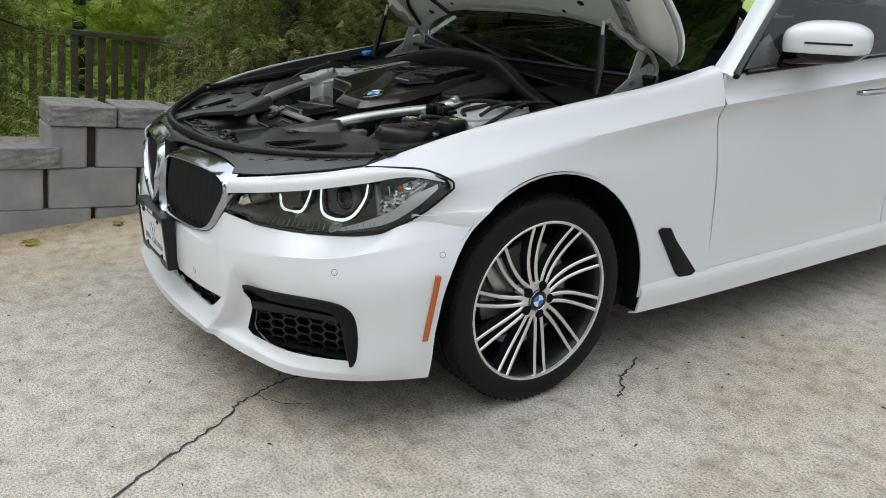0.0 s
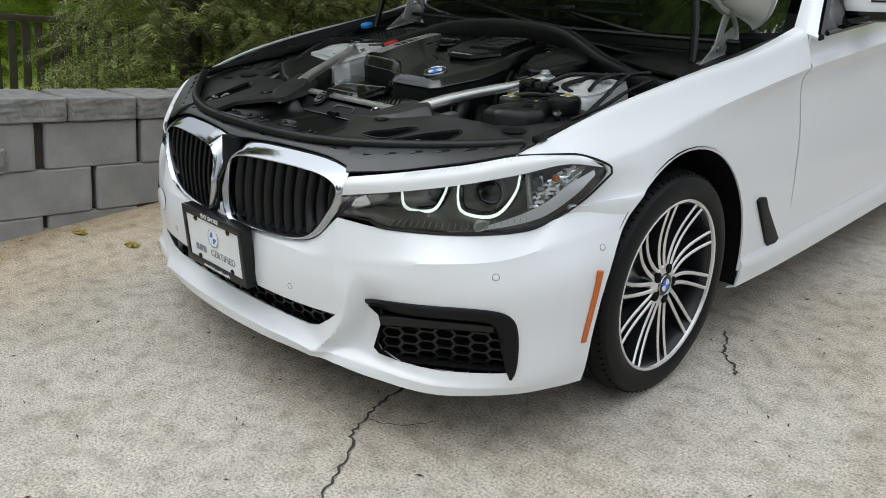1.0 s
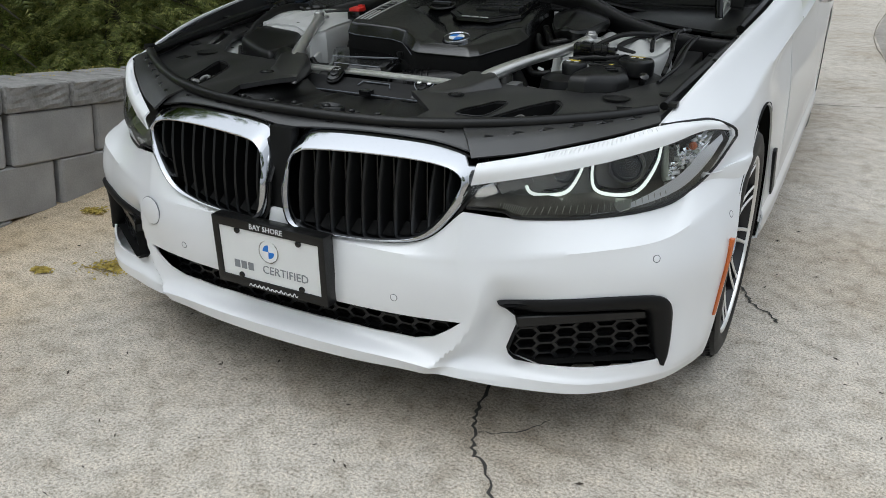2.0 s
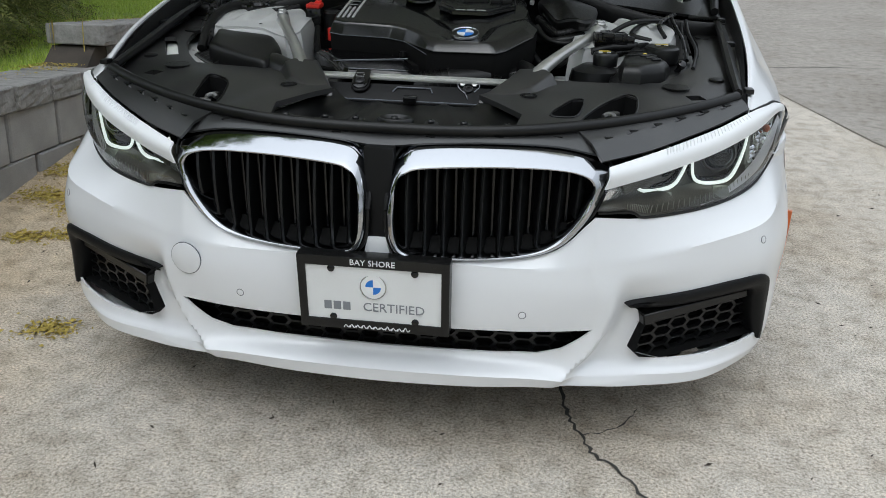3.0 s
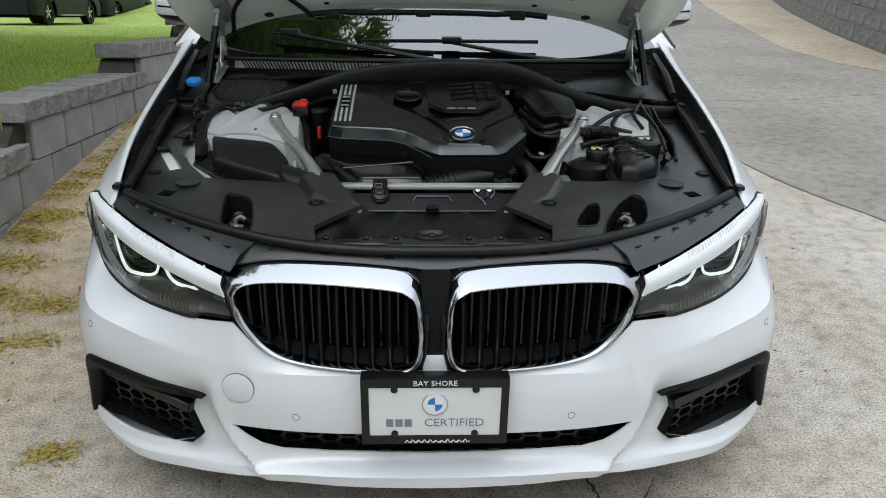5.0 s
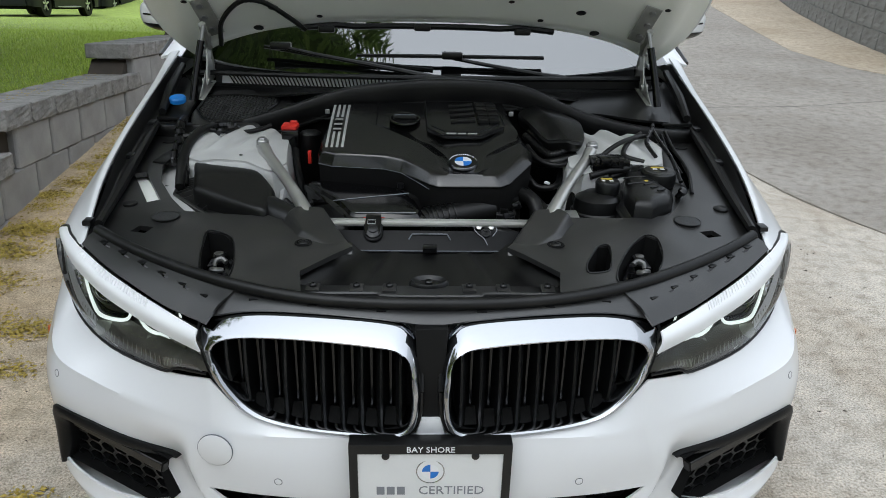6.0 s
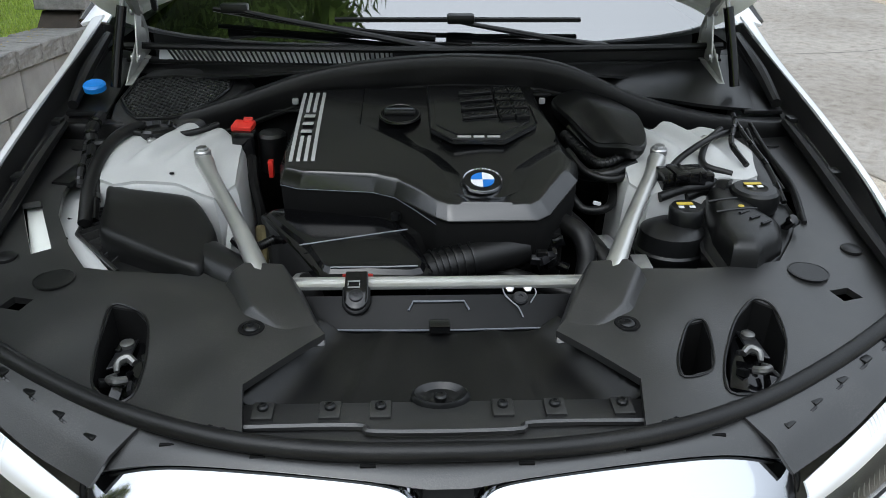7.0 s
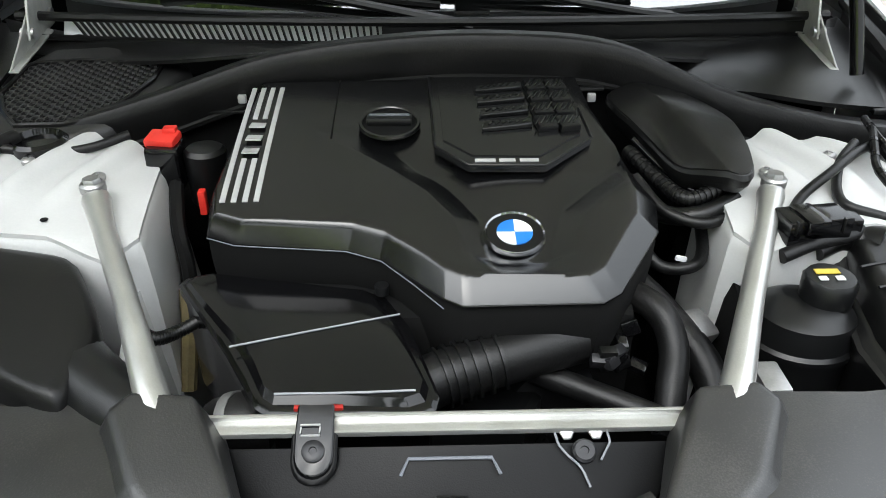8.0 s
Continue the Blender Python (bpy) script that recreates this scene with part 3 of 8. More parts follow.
CLUMPS += [(-1.89, 2.07, 0.08), (-1.88, 2.28, 0.07), (-1.95, 2.24, 0.06), (-1.95, 2.95, 0.06), (-1.78, 1.67, 0.07), (-1.82, 1.72, 0.06), (-1.76, 1.39, 0.06), (-1.70, 1.38, 0.05), (-1.52, 1.28, 0.06), (-1.46, 1.30, 0.05), (-1.43, 1.01, 0.05), (-1.56, 0.97, 0.03), (-1.08, 0.37, 0.035), (-1.27, 0.24, 0.012), (-1.59, 0.74, 0.02), (-1.46, -0.28, 0.02), (-1.58, 0.14, 0.012)]


def by_clump(rng):
    x, y, r = CLUMPS[rng.integers(len(CLUMPS))]
    return x + rng.normal(0, r * 1.3), y + rng.normal(0, r * 0.8)


def litter_place(rng):
    while True:
        x, y = by_clump(rng)
        if x > wall_x(y) + 0.012:
            return x, y


tagged(scatter(15000, 3, litter_place, 0.009, "fallen_blossom", M_BLOSSOM), "yellow fallen blossom litter along the wall foot", "blossom", kind="stuff")
caps = tagged(scatter(1500, 8, lambda g: (lambda y: (wall_x(y) - g.uniform(0.05, 0.3), y))(g.choice((g.uniform(-0.9, -0.2), g.uniform(2.0, 2.4), g.uniform(0.0, 4.4)))), 0.006, "wall_blossom", M_BLOSSOM), "yellow fallen blossom on the wall caps", "blossom", kind="stuff")
caps.data.transform(Matrix.Translation((0, 0, 0.01)))
for v in caps.data.vertices:
    v.co.z += max(h for s, h in STEPS if v.co.y >= s) - 0.095
caps.matrix_world = LEVEL
tagged(scatter(420, 4, lambda g: (g.uniform(-1.7, 2.2), g.uniform(-1.6, 2.2)), 0.006, "leaf_litter", M_TWIG, 1.6), "small brown twigs and bits on the concrete", "litter", kind="stuff")


# ---- trees, shrubs and fence beyond the wall ----
def frond(length, leaves, rng, wide=0.22):
    """Flat spray of small leaflets along a drooping stem; returns triangles as an array (k, 3, 3)."""
    out = []
    for i in range(leaves):
        t = (i + 0.5) / leaves
        for side in (-1, 1):
            l = length * wide * (1 - t * 0.75) * rng.uniform(0.7, 1.2)
            b = np.array([t * length, 0, -0.10 * length * t * t])
            tip = b + np.array([l * 0.75, side * l, rng.normal(0, 0.15) * l - 0.15 * l])
            w = np.array([0.30 * l, -side * 0.10 * l, 0])
            out.append([b - w * 0.4, b + w * 0.6, tip])
    return np.array(out)


def turn_z(a):
    return np.array([[math.cos(a), -math.sin(a), 0], [math.sin(a), math.cos(a), 0], [0, 0, 1]])


def tilt_y(a):
    return np.array([[math.cos(a), 0, math.sin(a)], [0, 1, 0], [-math.sin(a), 0, math.cos(a)]])


def crown_mesh(name, height, radius, count, seed, material, base=0.1, wide=0.22, size=0.42, droop=0.25):
    rng = np.random.default_rng(seed)
    tris = []
    for _ in range(count):
        t = rng.random() ** 1.5
        z = base + t * (height - base)
        r = radius * (1 - t) ** 0.8 * (0.8 + 0.25 * math.sin(5 * z + seed)) * rng.uniform(0.35, 1.05)
        a = rng.uniform(0, 6.283)
        f = frond(size * rng.uniform(0.6, 1.2), 7, rng, wide)
        m = turn_z(a + rng.normal(0, 0.5)) @ tilt_y(droop + rng.normal(0, 0.35))
        roll = rng.normal(0, 0.7)
        q = np.array([[1, 0, 0], [0, math.cos(roll), -math.sin(roll)], [0, math.sin(roll), math.cos(roll)]])
        tris.append(f @ (m @ q).T + np.array([r * math.cos(a), r * math.sin(a), z]))
    T = np.concatenate(tris).reshape(-1, 3)
    me = bpy.data.meshes.new(name)
    me.from_pydata(T.tolist(), [], np.arange(len(T)).reshape(-1, 3).tolist())
    me.materials.append(material)
    return me


def fir_mesh(name, height, radius, seed, material, branches=120, per=74, droop=0.32):
    """Layered boughs: each a drooping branch clothed in small flat sprays."""
    rng = np.random.default_rng(seed)
    tris = []
    for i in range(branches):
        t = (i + rng.random()) / branches
        z0 = -0.15 + height * t ** 1.15
        a = i * 2.4 + rng.normal(0, 0.3)
        reach_ = radius * (1 - t) ** 0.75 * rng.uniform(0.75, 1.12) + 0.12
        out, side = np.array([math.cos(a), math.sin(a), 0]), np.array([-math.sin(a), math.cos(a), 0])
        for _ in range(max(8, int(per * (1 - 0.6 * t)))):
            u = rng.random() ** 0.6
            lat = rng.normal(0, 0.16) * reach_ * (1.1 - 0.5 * u)
            p = out * (reach_ * u) + side * lat + np.array([0, 0, z0 + 0.10 * u - droop * reach_ * u * u + rng.normal(0, 0.035)])
            f = frond(rng.uniform(0.14, 0.24), 7, rng, 0.30)
            m = turn_z(a + lat / reach_ * 2.2 + rng.normal(0, 0.5)) @ tilt_y(0.15 + droop * u + rng.normal(0, 0.22))
            roll = rng.normal(0, 0.35)
            q = np.array([[1, 0, 0], [0, math.cos(roll), -math.sin(roll)], [0, math.sin(roll), math.cos(roll)]])
            tris.append(f @ (m @ q).T + p)
    T = np.concatenate(tris).reshape(-1, 3)
    me = bpy.data.meshes.new(name)
    me.from_pydata(T.tolist(), [], np.arange(len(T)).reshape(-1, 3).tolist())
    me.materials.append(material)
    return me


def limbs(height, spread, seed, n=14):
    rng = random.Random(seed)
    bms = [tube([(0, 0, -0.5), (0.02, 0, height * 0.3), (-0.02, 0.03, height * 0.7), (0, 0, height)], [0.10, 0.085, 0.05, 0.012], 9)]
    for k in range(n):
        z, a = height * (0.06 + 0.85 * k / n), rng.uniform(0, 6.28)
        l = spread * (1 - 0.8 * k / n)
        bms.append(tube([(0, 0, z), (0.5 * l * math.cos(a), 0.5 * l * math.sin(a), z + 0.04), (l * math.cos(a), l * math.sin(a), z - 0.05)], [0.02, 0.013, 0.004], 5, 3))
    return join(*bms)


def tree(name, label, category, height, radius, count, seed, material, group, **kw):
    t = tagged(new(name), label, category, group)
    part("trunk", limbs(height, radius * 0.9, seed), M_BARK, t)
    crown = new("crown", crown_mesh("crown", height, radius, count, seed, material, **kw) if kw else fir_mesh("crown", height, radius, seed, material, count))
    crown.parent = t
    return t


def stand(x, y, turn=0, sc=1.0):
    """A plumb pose on the lawn."""
    return LEVEL @ pose(x, y, lawn_height(x, y) - 0.05, 0, 0, turn)


conifer = tree("conifer", "dense green conifer with drooping feathery sprays", "conifer", 4.6, 1.05, 200, 1, M_CONIFER, "conifers behind the wall")
conifer.matrix_world = stand(-3.9, -0.72)
conifer_b = tree("conifer", "broad dark green conifer with layered branches", "conifer", 4.8, 1.25, 210, 2, M_SPRUCE, "conifers behind the wall")
conifer_b.matrix_world = stand(-4.6, 2.25)
for x, y, a, sc in ((-3.75, 2.75, 15, 0.62), (-4.0, 3.75, 120, 0.66), (-4.7, 5.0, 250, 0.8)):
    copy_thing(conifer_b, stand(x, y, a) @ Matrix.Scale(sc, 4))
for x, y, a, which in ((-5.6, 4.35, 40, conifer), (-3.4, -1.9, 80, conifer), (-3.9, -3.4, 200, conifer), (-5.9, 6.1, 160, conifer_b), (-6.4, -2.2, 130, conifer_b)):
    copy_thing(which, stand(x, y, a))
shrub = tree("shrub", "light spring-green leafy shrub", "shrub", 3.4, 2.0, 3400, 7, M_SHRUB, "shrubs beyond the fence", wide=0.5, size=0.26, droop=0.0, base=-0.1)
shrub.matrix_world = stand(-9.2, 1.2)
for x, y, a in ((-9.8, 3.4, 50), (-9.0, 5.6, 110), (-10.2, -0.9, 190), (-8.9, 7.8, 260), (-12.0, 2.2, 20), (-12.4, 4.9, 77), (-11.6, 7.4, 133), (-12.8, -0.4, 95), (-15, 3.5, 10), (-15.5, 7.5, 210)):
    copy_thing(shrub, stand(x, y, a))


def broadleaf(seed):
    t = tagged(new("tree"), "tall bare-stemmed tree with a thin spring crown", "tree", "trees in the background")
    part("trunk", tube([(0, 0, -0.5), (0.05, 0.02, 2.0), (-0.05, 0.05, 5), (0.1, 0, 9)], [0.17, 0.14, 0.10, 0.03], 10), M_BARK, t)
    c = new("crown", crown_mesh("crown", 12, 3.0, 3600, seed, M_LEAF, base=4.2, wide=0.55, size=0.42, droop=-0.1))
    c.parent = t
    return t


oak = broadleaf(21)
oak.matrix_world = stand(-7.4, 3.45)
for x, y, a in ((-7.5, 3.88, 70), (-6.8, 6.9, 200), (-7.8, 9.6, 45), (-9.5, 12.5, 80)):
    copy_thing(oak, stand(x, y, a))
# one fuller tree leans over the wall; the windscreen reflects its crown
big_tree = tagged(new("tree"), "tall tree with a dense dark green crown", "tree", "trees in the background")
part("trunk", tube([(0, 0, -0.5), (0.05, -0.02, 2.0), (0.3, -0.1, 5), (0.8, -0.1, 10)], [0.17, 0.14, 0.11, 0.03], 10), M_BARK, big_tree)
full_crown = new("crown", crown_mesh("crown", 13.5, 3.9, 10000, 31, M_LEAF, base=4.4, wide=0.55, size=0.5, droop=-0.1))
full_crown.parent = big_tree
full_crown.location = (0.85, 0.1, 0)
big_tree.matrix_world = stand(-4.7, 4.5)
# unseen trees added behind the viewpoint, for the chrome and the glass to reflect
for x, y, a in ((-7, -14, 0), (-2.5, -16, 60), (2, -15, 130), (6.5, -16, 200), (11, -14, 270)):
    copy_thing(oak, LEVEL @ pose(x, y, -0.3, 0, 0, a))


def picket_fence():
    t = tagged(new("fence"), "weathered brown wooden picket fence with a top rail", "fence")
    rnd = random.Random(9)
    first = part("picket", box((0, 0, 0.42), (0.022, 0.072, 0.95), 0.004), M_FENCE, t)
    for i in range(1, 40):
        ob = new("picket", first.data)
        ob.parent = t
        ob.matrix_basis = pose(rnd.uniform(-0.004, 0.004), i * 0.128, rnd.uniform(-0.01, 0.01), rnd.uniform(-1, 1), 0, 0)
    part("rail", box((0, 2.5, 0.93), (0.08, 5.4, 0.055), 0.008), M_FENCE, t)
    part("rail", box((-0.03, 2.5, 0.12), (0.03, 5.3, 0.07), 0.006), M_FENCE, t)
    for y in (-0.1, 1.75, 3.5, 5.1):
        part("post", box((-0.05, y, 0.4), (0.08, 0.08, 1.2), 0.006), M_FENCE, t)
    return t


fence = picket_fence()
fence.matrix_world = LEVEL @ pose(-6.3, 0.05, -0.18)

# ---- the car: nose at y = 0, standing on z = 0 ----
car = tagged(new("car"), "white sedan with its hood open, parked on the driveway", "car")


def badge(r, m, parent, lift=0.004, ring=None):
    """Round badge: dark ring, bright rim, blue and white quarters."""
    b = part("badge", lathe([(0, 0), (r, 0), (r, lift), (r * 0.96, lift * 1.3), (r * 0.62, lift * 1.3)], 32, m), ring or M_GLOSS, parent, "round badge with blue and white quarters")
    part("badge_rim", lathe([(r * 1.06, 0), (r * 1.06, lift * 1.2), (r * 1.02, lift * 1.8), (r * 0.97, lift * 1.2)], 32, m), M_CHROME, b)
    for q in range(4):
        pts = [(0, 0, 0)] + [(0.62 * r * math.cos(a), 0.62 * r * math.sin(a), 0) for a in np.linspace(q * math.pi / 2, (q + 1) * math.pi / 2, 9)]
        bm = prism(pts, (0, 0, lift * 1.7))
        bm.transform(m)
        part("quarter", bm, M_BLUE if q % 2 else M_WHITE, b)
    return b


# front bumper, from under the lamps to the lip
BUMP = [
    [(0, 0.012, 0.503), (0.20, 0.022, 0.497), (0.36, 0.045, 0.516), (0.45, 0.068, 0.592), (0.555, 0.122, 0.578), (0.70, 0.222, 0.572), (0.82, 0.355, 0.582), (0.872, 0.44, 0.622), (0.951, 0.614, 0.618)],
    [(0, 0.004, 0.505), (0.20, 0.010, 0.490), (0.36, 0.024, 0.487), (0.45, 0.042, 0.492), (0.57, 0.090, 0.503), (0.72, 0.165, 0.520), (0.840, 0.250, 0.542), (0.901, 0.412, 0.567), (0.948, 0.588, 0.590)],
    [(0, -0.004, 0.430), (0.20, 0.000, 0.428), (0.36, 0.014, 0.430), (0.47, 0.040, 0.432), (0.58, 0.084, 0.440), (0.73, 0.160, 0.448), (0.853, 0.235, 0.458), (0.925, 0.375, 0.468), (0.959, 0.512, 0.478)],
    [(0, -0.004, 0.348), (0.20, 0.000, 0.347), (0.36, 0.018, 0.345), (0.48, 0.050, 0.342), (0.58, 0.085, 0.345), (0.73, 0.160, 0.345), (0.862, 0.255, 0.342), (0.925, 0.375, 0.342), (0.950, 0.474, 0.342)],
    [(0, 0.022, 0.268), (0.20, 0.026, 0.268), (0.35, 0.034, 0.266), (0.455, 0.032, 0.256), (0.56, 0.088, 0.245), (0.73, 0.145, 0.240), (0.868, 0.255, 0.243), (0.925, 0.375, 0.247), (0.942, 0.466, 0.250)],
    [(0, -0.030, 0.238), (0.20, -0.024, 0.238), (0.34, -0.004, 0.234), (0.455, 0.016, 0.226), (0.56, 0.070, 0.216), (0.73, 0.130, 0.212), (0.866, 0.252, 0.214), (0.918, 0.372, 0.210), (0.936, 0.463, 0.205)],
    [(0, -0.026, 0.206), (0.20, -0.018, 0.207), (0.34, 0.002, 0.208), (0.455, 0.022, 0.204), (0.57, 0.072, 0.188), (0.73, 0.133, 0.186), (0.860, 0.258, 0.190), (0.910, 0.376, 0.184), (0.930, 0.460, 0.178)],
    [(0, 0.060, 0.205), (0.20, 0.065, 0.205), (0.34, 0.085, 0.205), (0.43, 0.100, 0.205), (0.54, 0.130, 0.185), (0.68, 0.200, 0.185), (0.80, 0.310, 0.185), (0.85, 0.400, 0.182), (0.88, 0.462, 0.180)],
]
DIR, OUT = V((0.855, 0.518, 0)), V((0.518, -0.855, 0))


def fog_at(s, z, d=0.0):
    """A point on the plane of the lower side opening: s along it, d outward."""
    return V((0.537, 0.054, 0)) + DIR * s + OUT * d + V((0, 0, z))


FOG_HOLE = [(0.024, 0.388), (0.20, 0.400), (0.340, 0.408), (0.372, 0.396), (0.386, 0.36), (0.390, 0.31), (0.386, 0.256), (0.372, 0.251), (0.11, 0.242), (0.05, 0.258), (0.036, 0.274), (0.056, 0.340), (0.050, 0.366)]
INTAKE = [(-0.465, 0.343), (-0.30, 0.3405), (0, 0.340), (0.30, 0.3405), (0.465, 0.343), (0.44, 0.322), (0.40, 0.294), (0.35, 0.277), (0.25, 0.272), (0, 0.270), (-0.25, 0.272), (-0.35, 0.277), (-0.40, 0.294), (-0.44, 0.322)]


def blade(p):
    """The crest beside the intake: the middle stands proud of a hollow that runs down to the lip."""
    x, y, z = p
    u = abs(x) - float(np.interp(z, [0.19, 0.235, 0.28, 0.33, 0.38, 0.44], [0.372, 0.412, 0.455, 0.486, 0.500, 0.502]))
    k = min(1.0, max(0.0, (0.475 - z) / 0.11))
    k = k * k * (3 - 2 * k) * min(1.0, max(0.25, (z - 0.19) / 0.055))
    d = 0.012 * math.exp(u / 0.07) if u < 0 else 0.012 - 0.040 * (1 - math.exp(-(u / 0.022) ** 1.6)) * math.exp(-(u / 0.13) ** 2) - 0.012 * (1 - math.exp(-u / 0.05))
    return (x, y - d * k, z)


def bumper_grid():
    G = skin([both(r) for r in BUMP], 14, 8, sharp=(1, 5, 6), creases=(5, 11))
    return np.array([[blade(p) for p in row] for row in G])


def bumper_mesh():
    bm = slab(bumper_grid()[:, ::-1], 0.006)
    tools = [prism([(x, -0.12, z) for x, z in INTAKE], (0, 0.22, 0))]
    for s in (-1, 1):
        tools.append(sided(prism([fog_at(a, z, 0.08) for a, z in FOG_HOLE], -0.14 * OUT), s))
        tools.append(sided(prism([(0.6, 0.868 + 0.392 * math.cos(a), 0.322 + 0.392 * math.sin(a)) for a in np.linspace(0, 2 * math.pi, 56, endpoint=False)], (0.6, 0, 0)), s))
    return cut(bm, tools)


def skin_tree():
    bm = sheet(bumper_grid())
    tree = BVHTree.FromBMesh(bm)
    bm.free()
    return tree


SKIN = skin_tree()


def on_skin(ob, c, nrm):
    """The point of a part's outside nearest to c, looking in along -nrm."""
    bm = bmesh.new()
    bm.from_mesh(ob.data)
    tree = BVHTree.FromBMesh(bm)
    bm.free()
    hit = tree.ray_cast(V(c) + 0.1 * V(nrm), -V(nrm).normalized())
    return (hit[0], hit[1]) if hit[0] else (V(c), V(nrm).normalized())


bumper = part("front_bumper", bumper_mesh(), M_PAINT, car, "white painted front bumper", 30)


def honeycomb(poly, place, cw=0.052, ch=0.026, bar=0.0032, depth=0.012):
    """Wide hexagon mesh, one ring a cell, over a plan polygon; place(s, z, d) gives the 3D point."""
    bm = bmesh.new()
    P = [V((*p, 0)) for p in poly]

    def inside(x, y):
        hit = False
        for a, b in zip(P, P[1:] + P[:1]):
            if (a.y > y) != (b.y > y) and x < (b.x - a.x) * (y - a.y) / (b.y - a.y) + a.x:
                hit = not hit
        return hit

    x0, x1, y0, y1 = min(p.x for p in P), max(p.x for p in P), min(p.y for p in P), max(p.y for p in P)
    j = 0
    y = y0
    while y < y1 + ch:
        x = x0 + (cw * 0.8 if j % 2 else 0)
        while x < x1 + cw:
            corner = [(-0.5, 0), (-0.30, 0.5), (0.30, 0.5), (0.5, 0), (0.30, -0.5), (-0.30, -0.5)]
            if inside(x, y):
                rings = []
                for k, d in ((1.0, 0), (1 - 2 * bar / ch, 0), (1 - 2.6 * bar / ch, -depth), (1.0, -depth)):
                    rings.append([bm.verts.new(place(x + cx * cw * 1.0 * k, y + cy * ch * k, d)) for cx, cy in corner])
                for a, b in ((0, 1), (1, 2)):
                    for i in range(6):
                        bm.faces.new((rings[a][i], rings[a][(i + 1) % 6], rings[b][(i + 1) % 6], rings[b][i]))
            x += cw * 1.6
        y += ch * 0.5
        j += 1
    bmesh.ops.delete(bm, geom=[v for v in bm.verts if not v.link_faces], context="VERTS")
    return bm


def plane_in(s, z, d):
    return V((s, 0.045 - d + 0.09 * s * s, z))


part("intake_mesh", honeycomb([(-0.46, 0.36), (0.46, 0.36), (0.38, 0.26), (-0.38, 0.26)], plane_in, 0.054, 0.024, 0.0022), M_SATIN, bumper, "black honeycomb mesh")
part("intake_back", sheet([[(x, 0.10 + 0.09 * x * x, z) for x in np.linspace(-0.5, 0.5, 9)] for z in (0.22, 0.38)]), M_DARK, bumper)
for s in (-1, 1):
    OUTER = [(0.010, 0.391), (0.10, 0.402), (0.20, 0.411), (0.30, 0.418), (0.345, 0.417), (0.372, 0.408), (0.389, 0.390), (0.397, 0.360), (0.400, 0.310), (0.397, 0.262), (0.389, 0.240)]
    INNER = [(0.034, 0.374), (0.10, 0.372), (0.20, 0.380), (0.30, 0.384), (0.325, 0.383), (0.340, 0.377), (0.350, 0.362), (0.357, 0.335), (0.364, 0.300), (0.374, 0.264), (0.386, 0.241)]
    rows = []
    for k, lift in ((0.0, -0.008), (0.0, 0.005), (0.12, 0.008), (0.55, 0.007), (0.85, 0.001), (1.0, -0.010), (1.0, -0.045)):
        row = hermite([((1 - k) * np.array(o) + k * np.array(q)) for o, q in zip(OUTER, INNER)], 4)
        rows.append([SKIN.ray_cast(fog_at(a, z, 0.25), -OUT)[0] + lift * OUT for a, z in row])
    trim = part("air_curtain_trim", sided(slab(np.array(rows), 0.003), s), M_MATTE, bumper, "matt black blade-shaped trim", 50)
    part("fog_mesh", sided(honeycomb([(0.05, 0.345), (0.36, 0.36), (0.385, 0.23), (0.10, 0.22), (0.035, 0.25)], lambda a, z, d: fog_at(a, z, d - 0.028), 0.056, 0.026, 0.0022), s), M_SATIN, bumper, "black honeycomb mesh")
    part("fog_bar", sided(soften(prism([fog_at(a, z, -0.008) for a, z in [(0.05, 0.362), (0.34, 0.372), (0.345, 0.352), (0.055, 0.335)]], -0.02 * OUT), 0.003, 1), s), M_PLASTIC, bumper)
    part("fog_tunnel", sided(sheet([[fog_at(a_, z_, dd) for a_, z_ in FOG_HOLE] for dd in (-0.006, -0.075)], True), s), M_DARK, bumper)
    part("fog_back", sided(prism([fog_at(a, z, -0.07) for a, z in [(-0.02, 0.44), (0.42, 0.44), (0.42, 0.2), (-0.02, 0.2)]], -0.004 * OUT), s), M_DARK, bumper)
    # parking sensors: small round caps with a dark ring
    for c, nrm in (((0.313, 0.002, 0.383), (0.05, -1, 0.03)), ((0.831, 0.231, 0.503), (0.68, -0.73, 0.1)), ((0.958, 0.493, 0.538), (0.99, -0.12, 0.05))):
        c, nn = on_skin(bumper, c, nrm)
        if nn.dot(V(nrm)) < 0:
            nn = -nn
        m = Matrix.Translation(c) @ nn.to_track_quat("Z", "Y").to_matrix().to_4x4()
        part("sensor_ring", sided(lathe([(0.0088, -0.004), (0.0088, 0.0006), (0.0073, 0.0006), (0.0073, -0.004)], 20, m), s), M_GREYINK, bumper)
        part("sensor", sided(lathe([(0.0074, -0.004), (0.0074, 0.0004), (0.006, 0.0009), (0, 0.0012)], 20, m), s), M_PAINT, bumper)
    # side marker lamp
    G = skin([[(0.957, 0.464, 0.486), (0.953, 0.452, 0.42), (0.943, 0.432, 0.300)], [(0.960, 0.472, 0.486), (0.957, 0.460, 0.42), (0.947, 0.440, 0.300)], [(0.960, 0.480, 0.485), (0.957, 0.468, 0.42), (0.947, 0.448, 0.300)]], 4, 3)
    part("side_marker", sided(slab(G, 0.012), s), M_AMBER, bumper, "amber side marker reflector")
# towing eye cover
m = Matrix.Translation((-0.441, 0.030, 0.447)) @ V((-0.16, -0.98, 0.02)).to_track_quat("Z", "Y").to_matrix().to_4x4()
part("tow_cover", lathe([(0.0365, 0), (0.0365, 0.0035), (0.035, 0.0042), (0, 0.0048)], 36, m), M_PAINT, bumper)
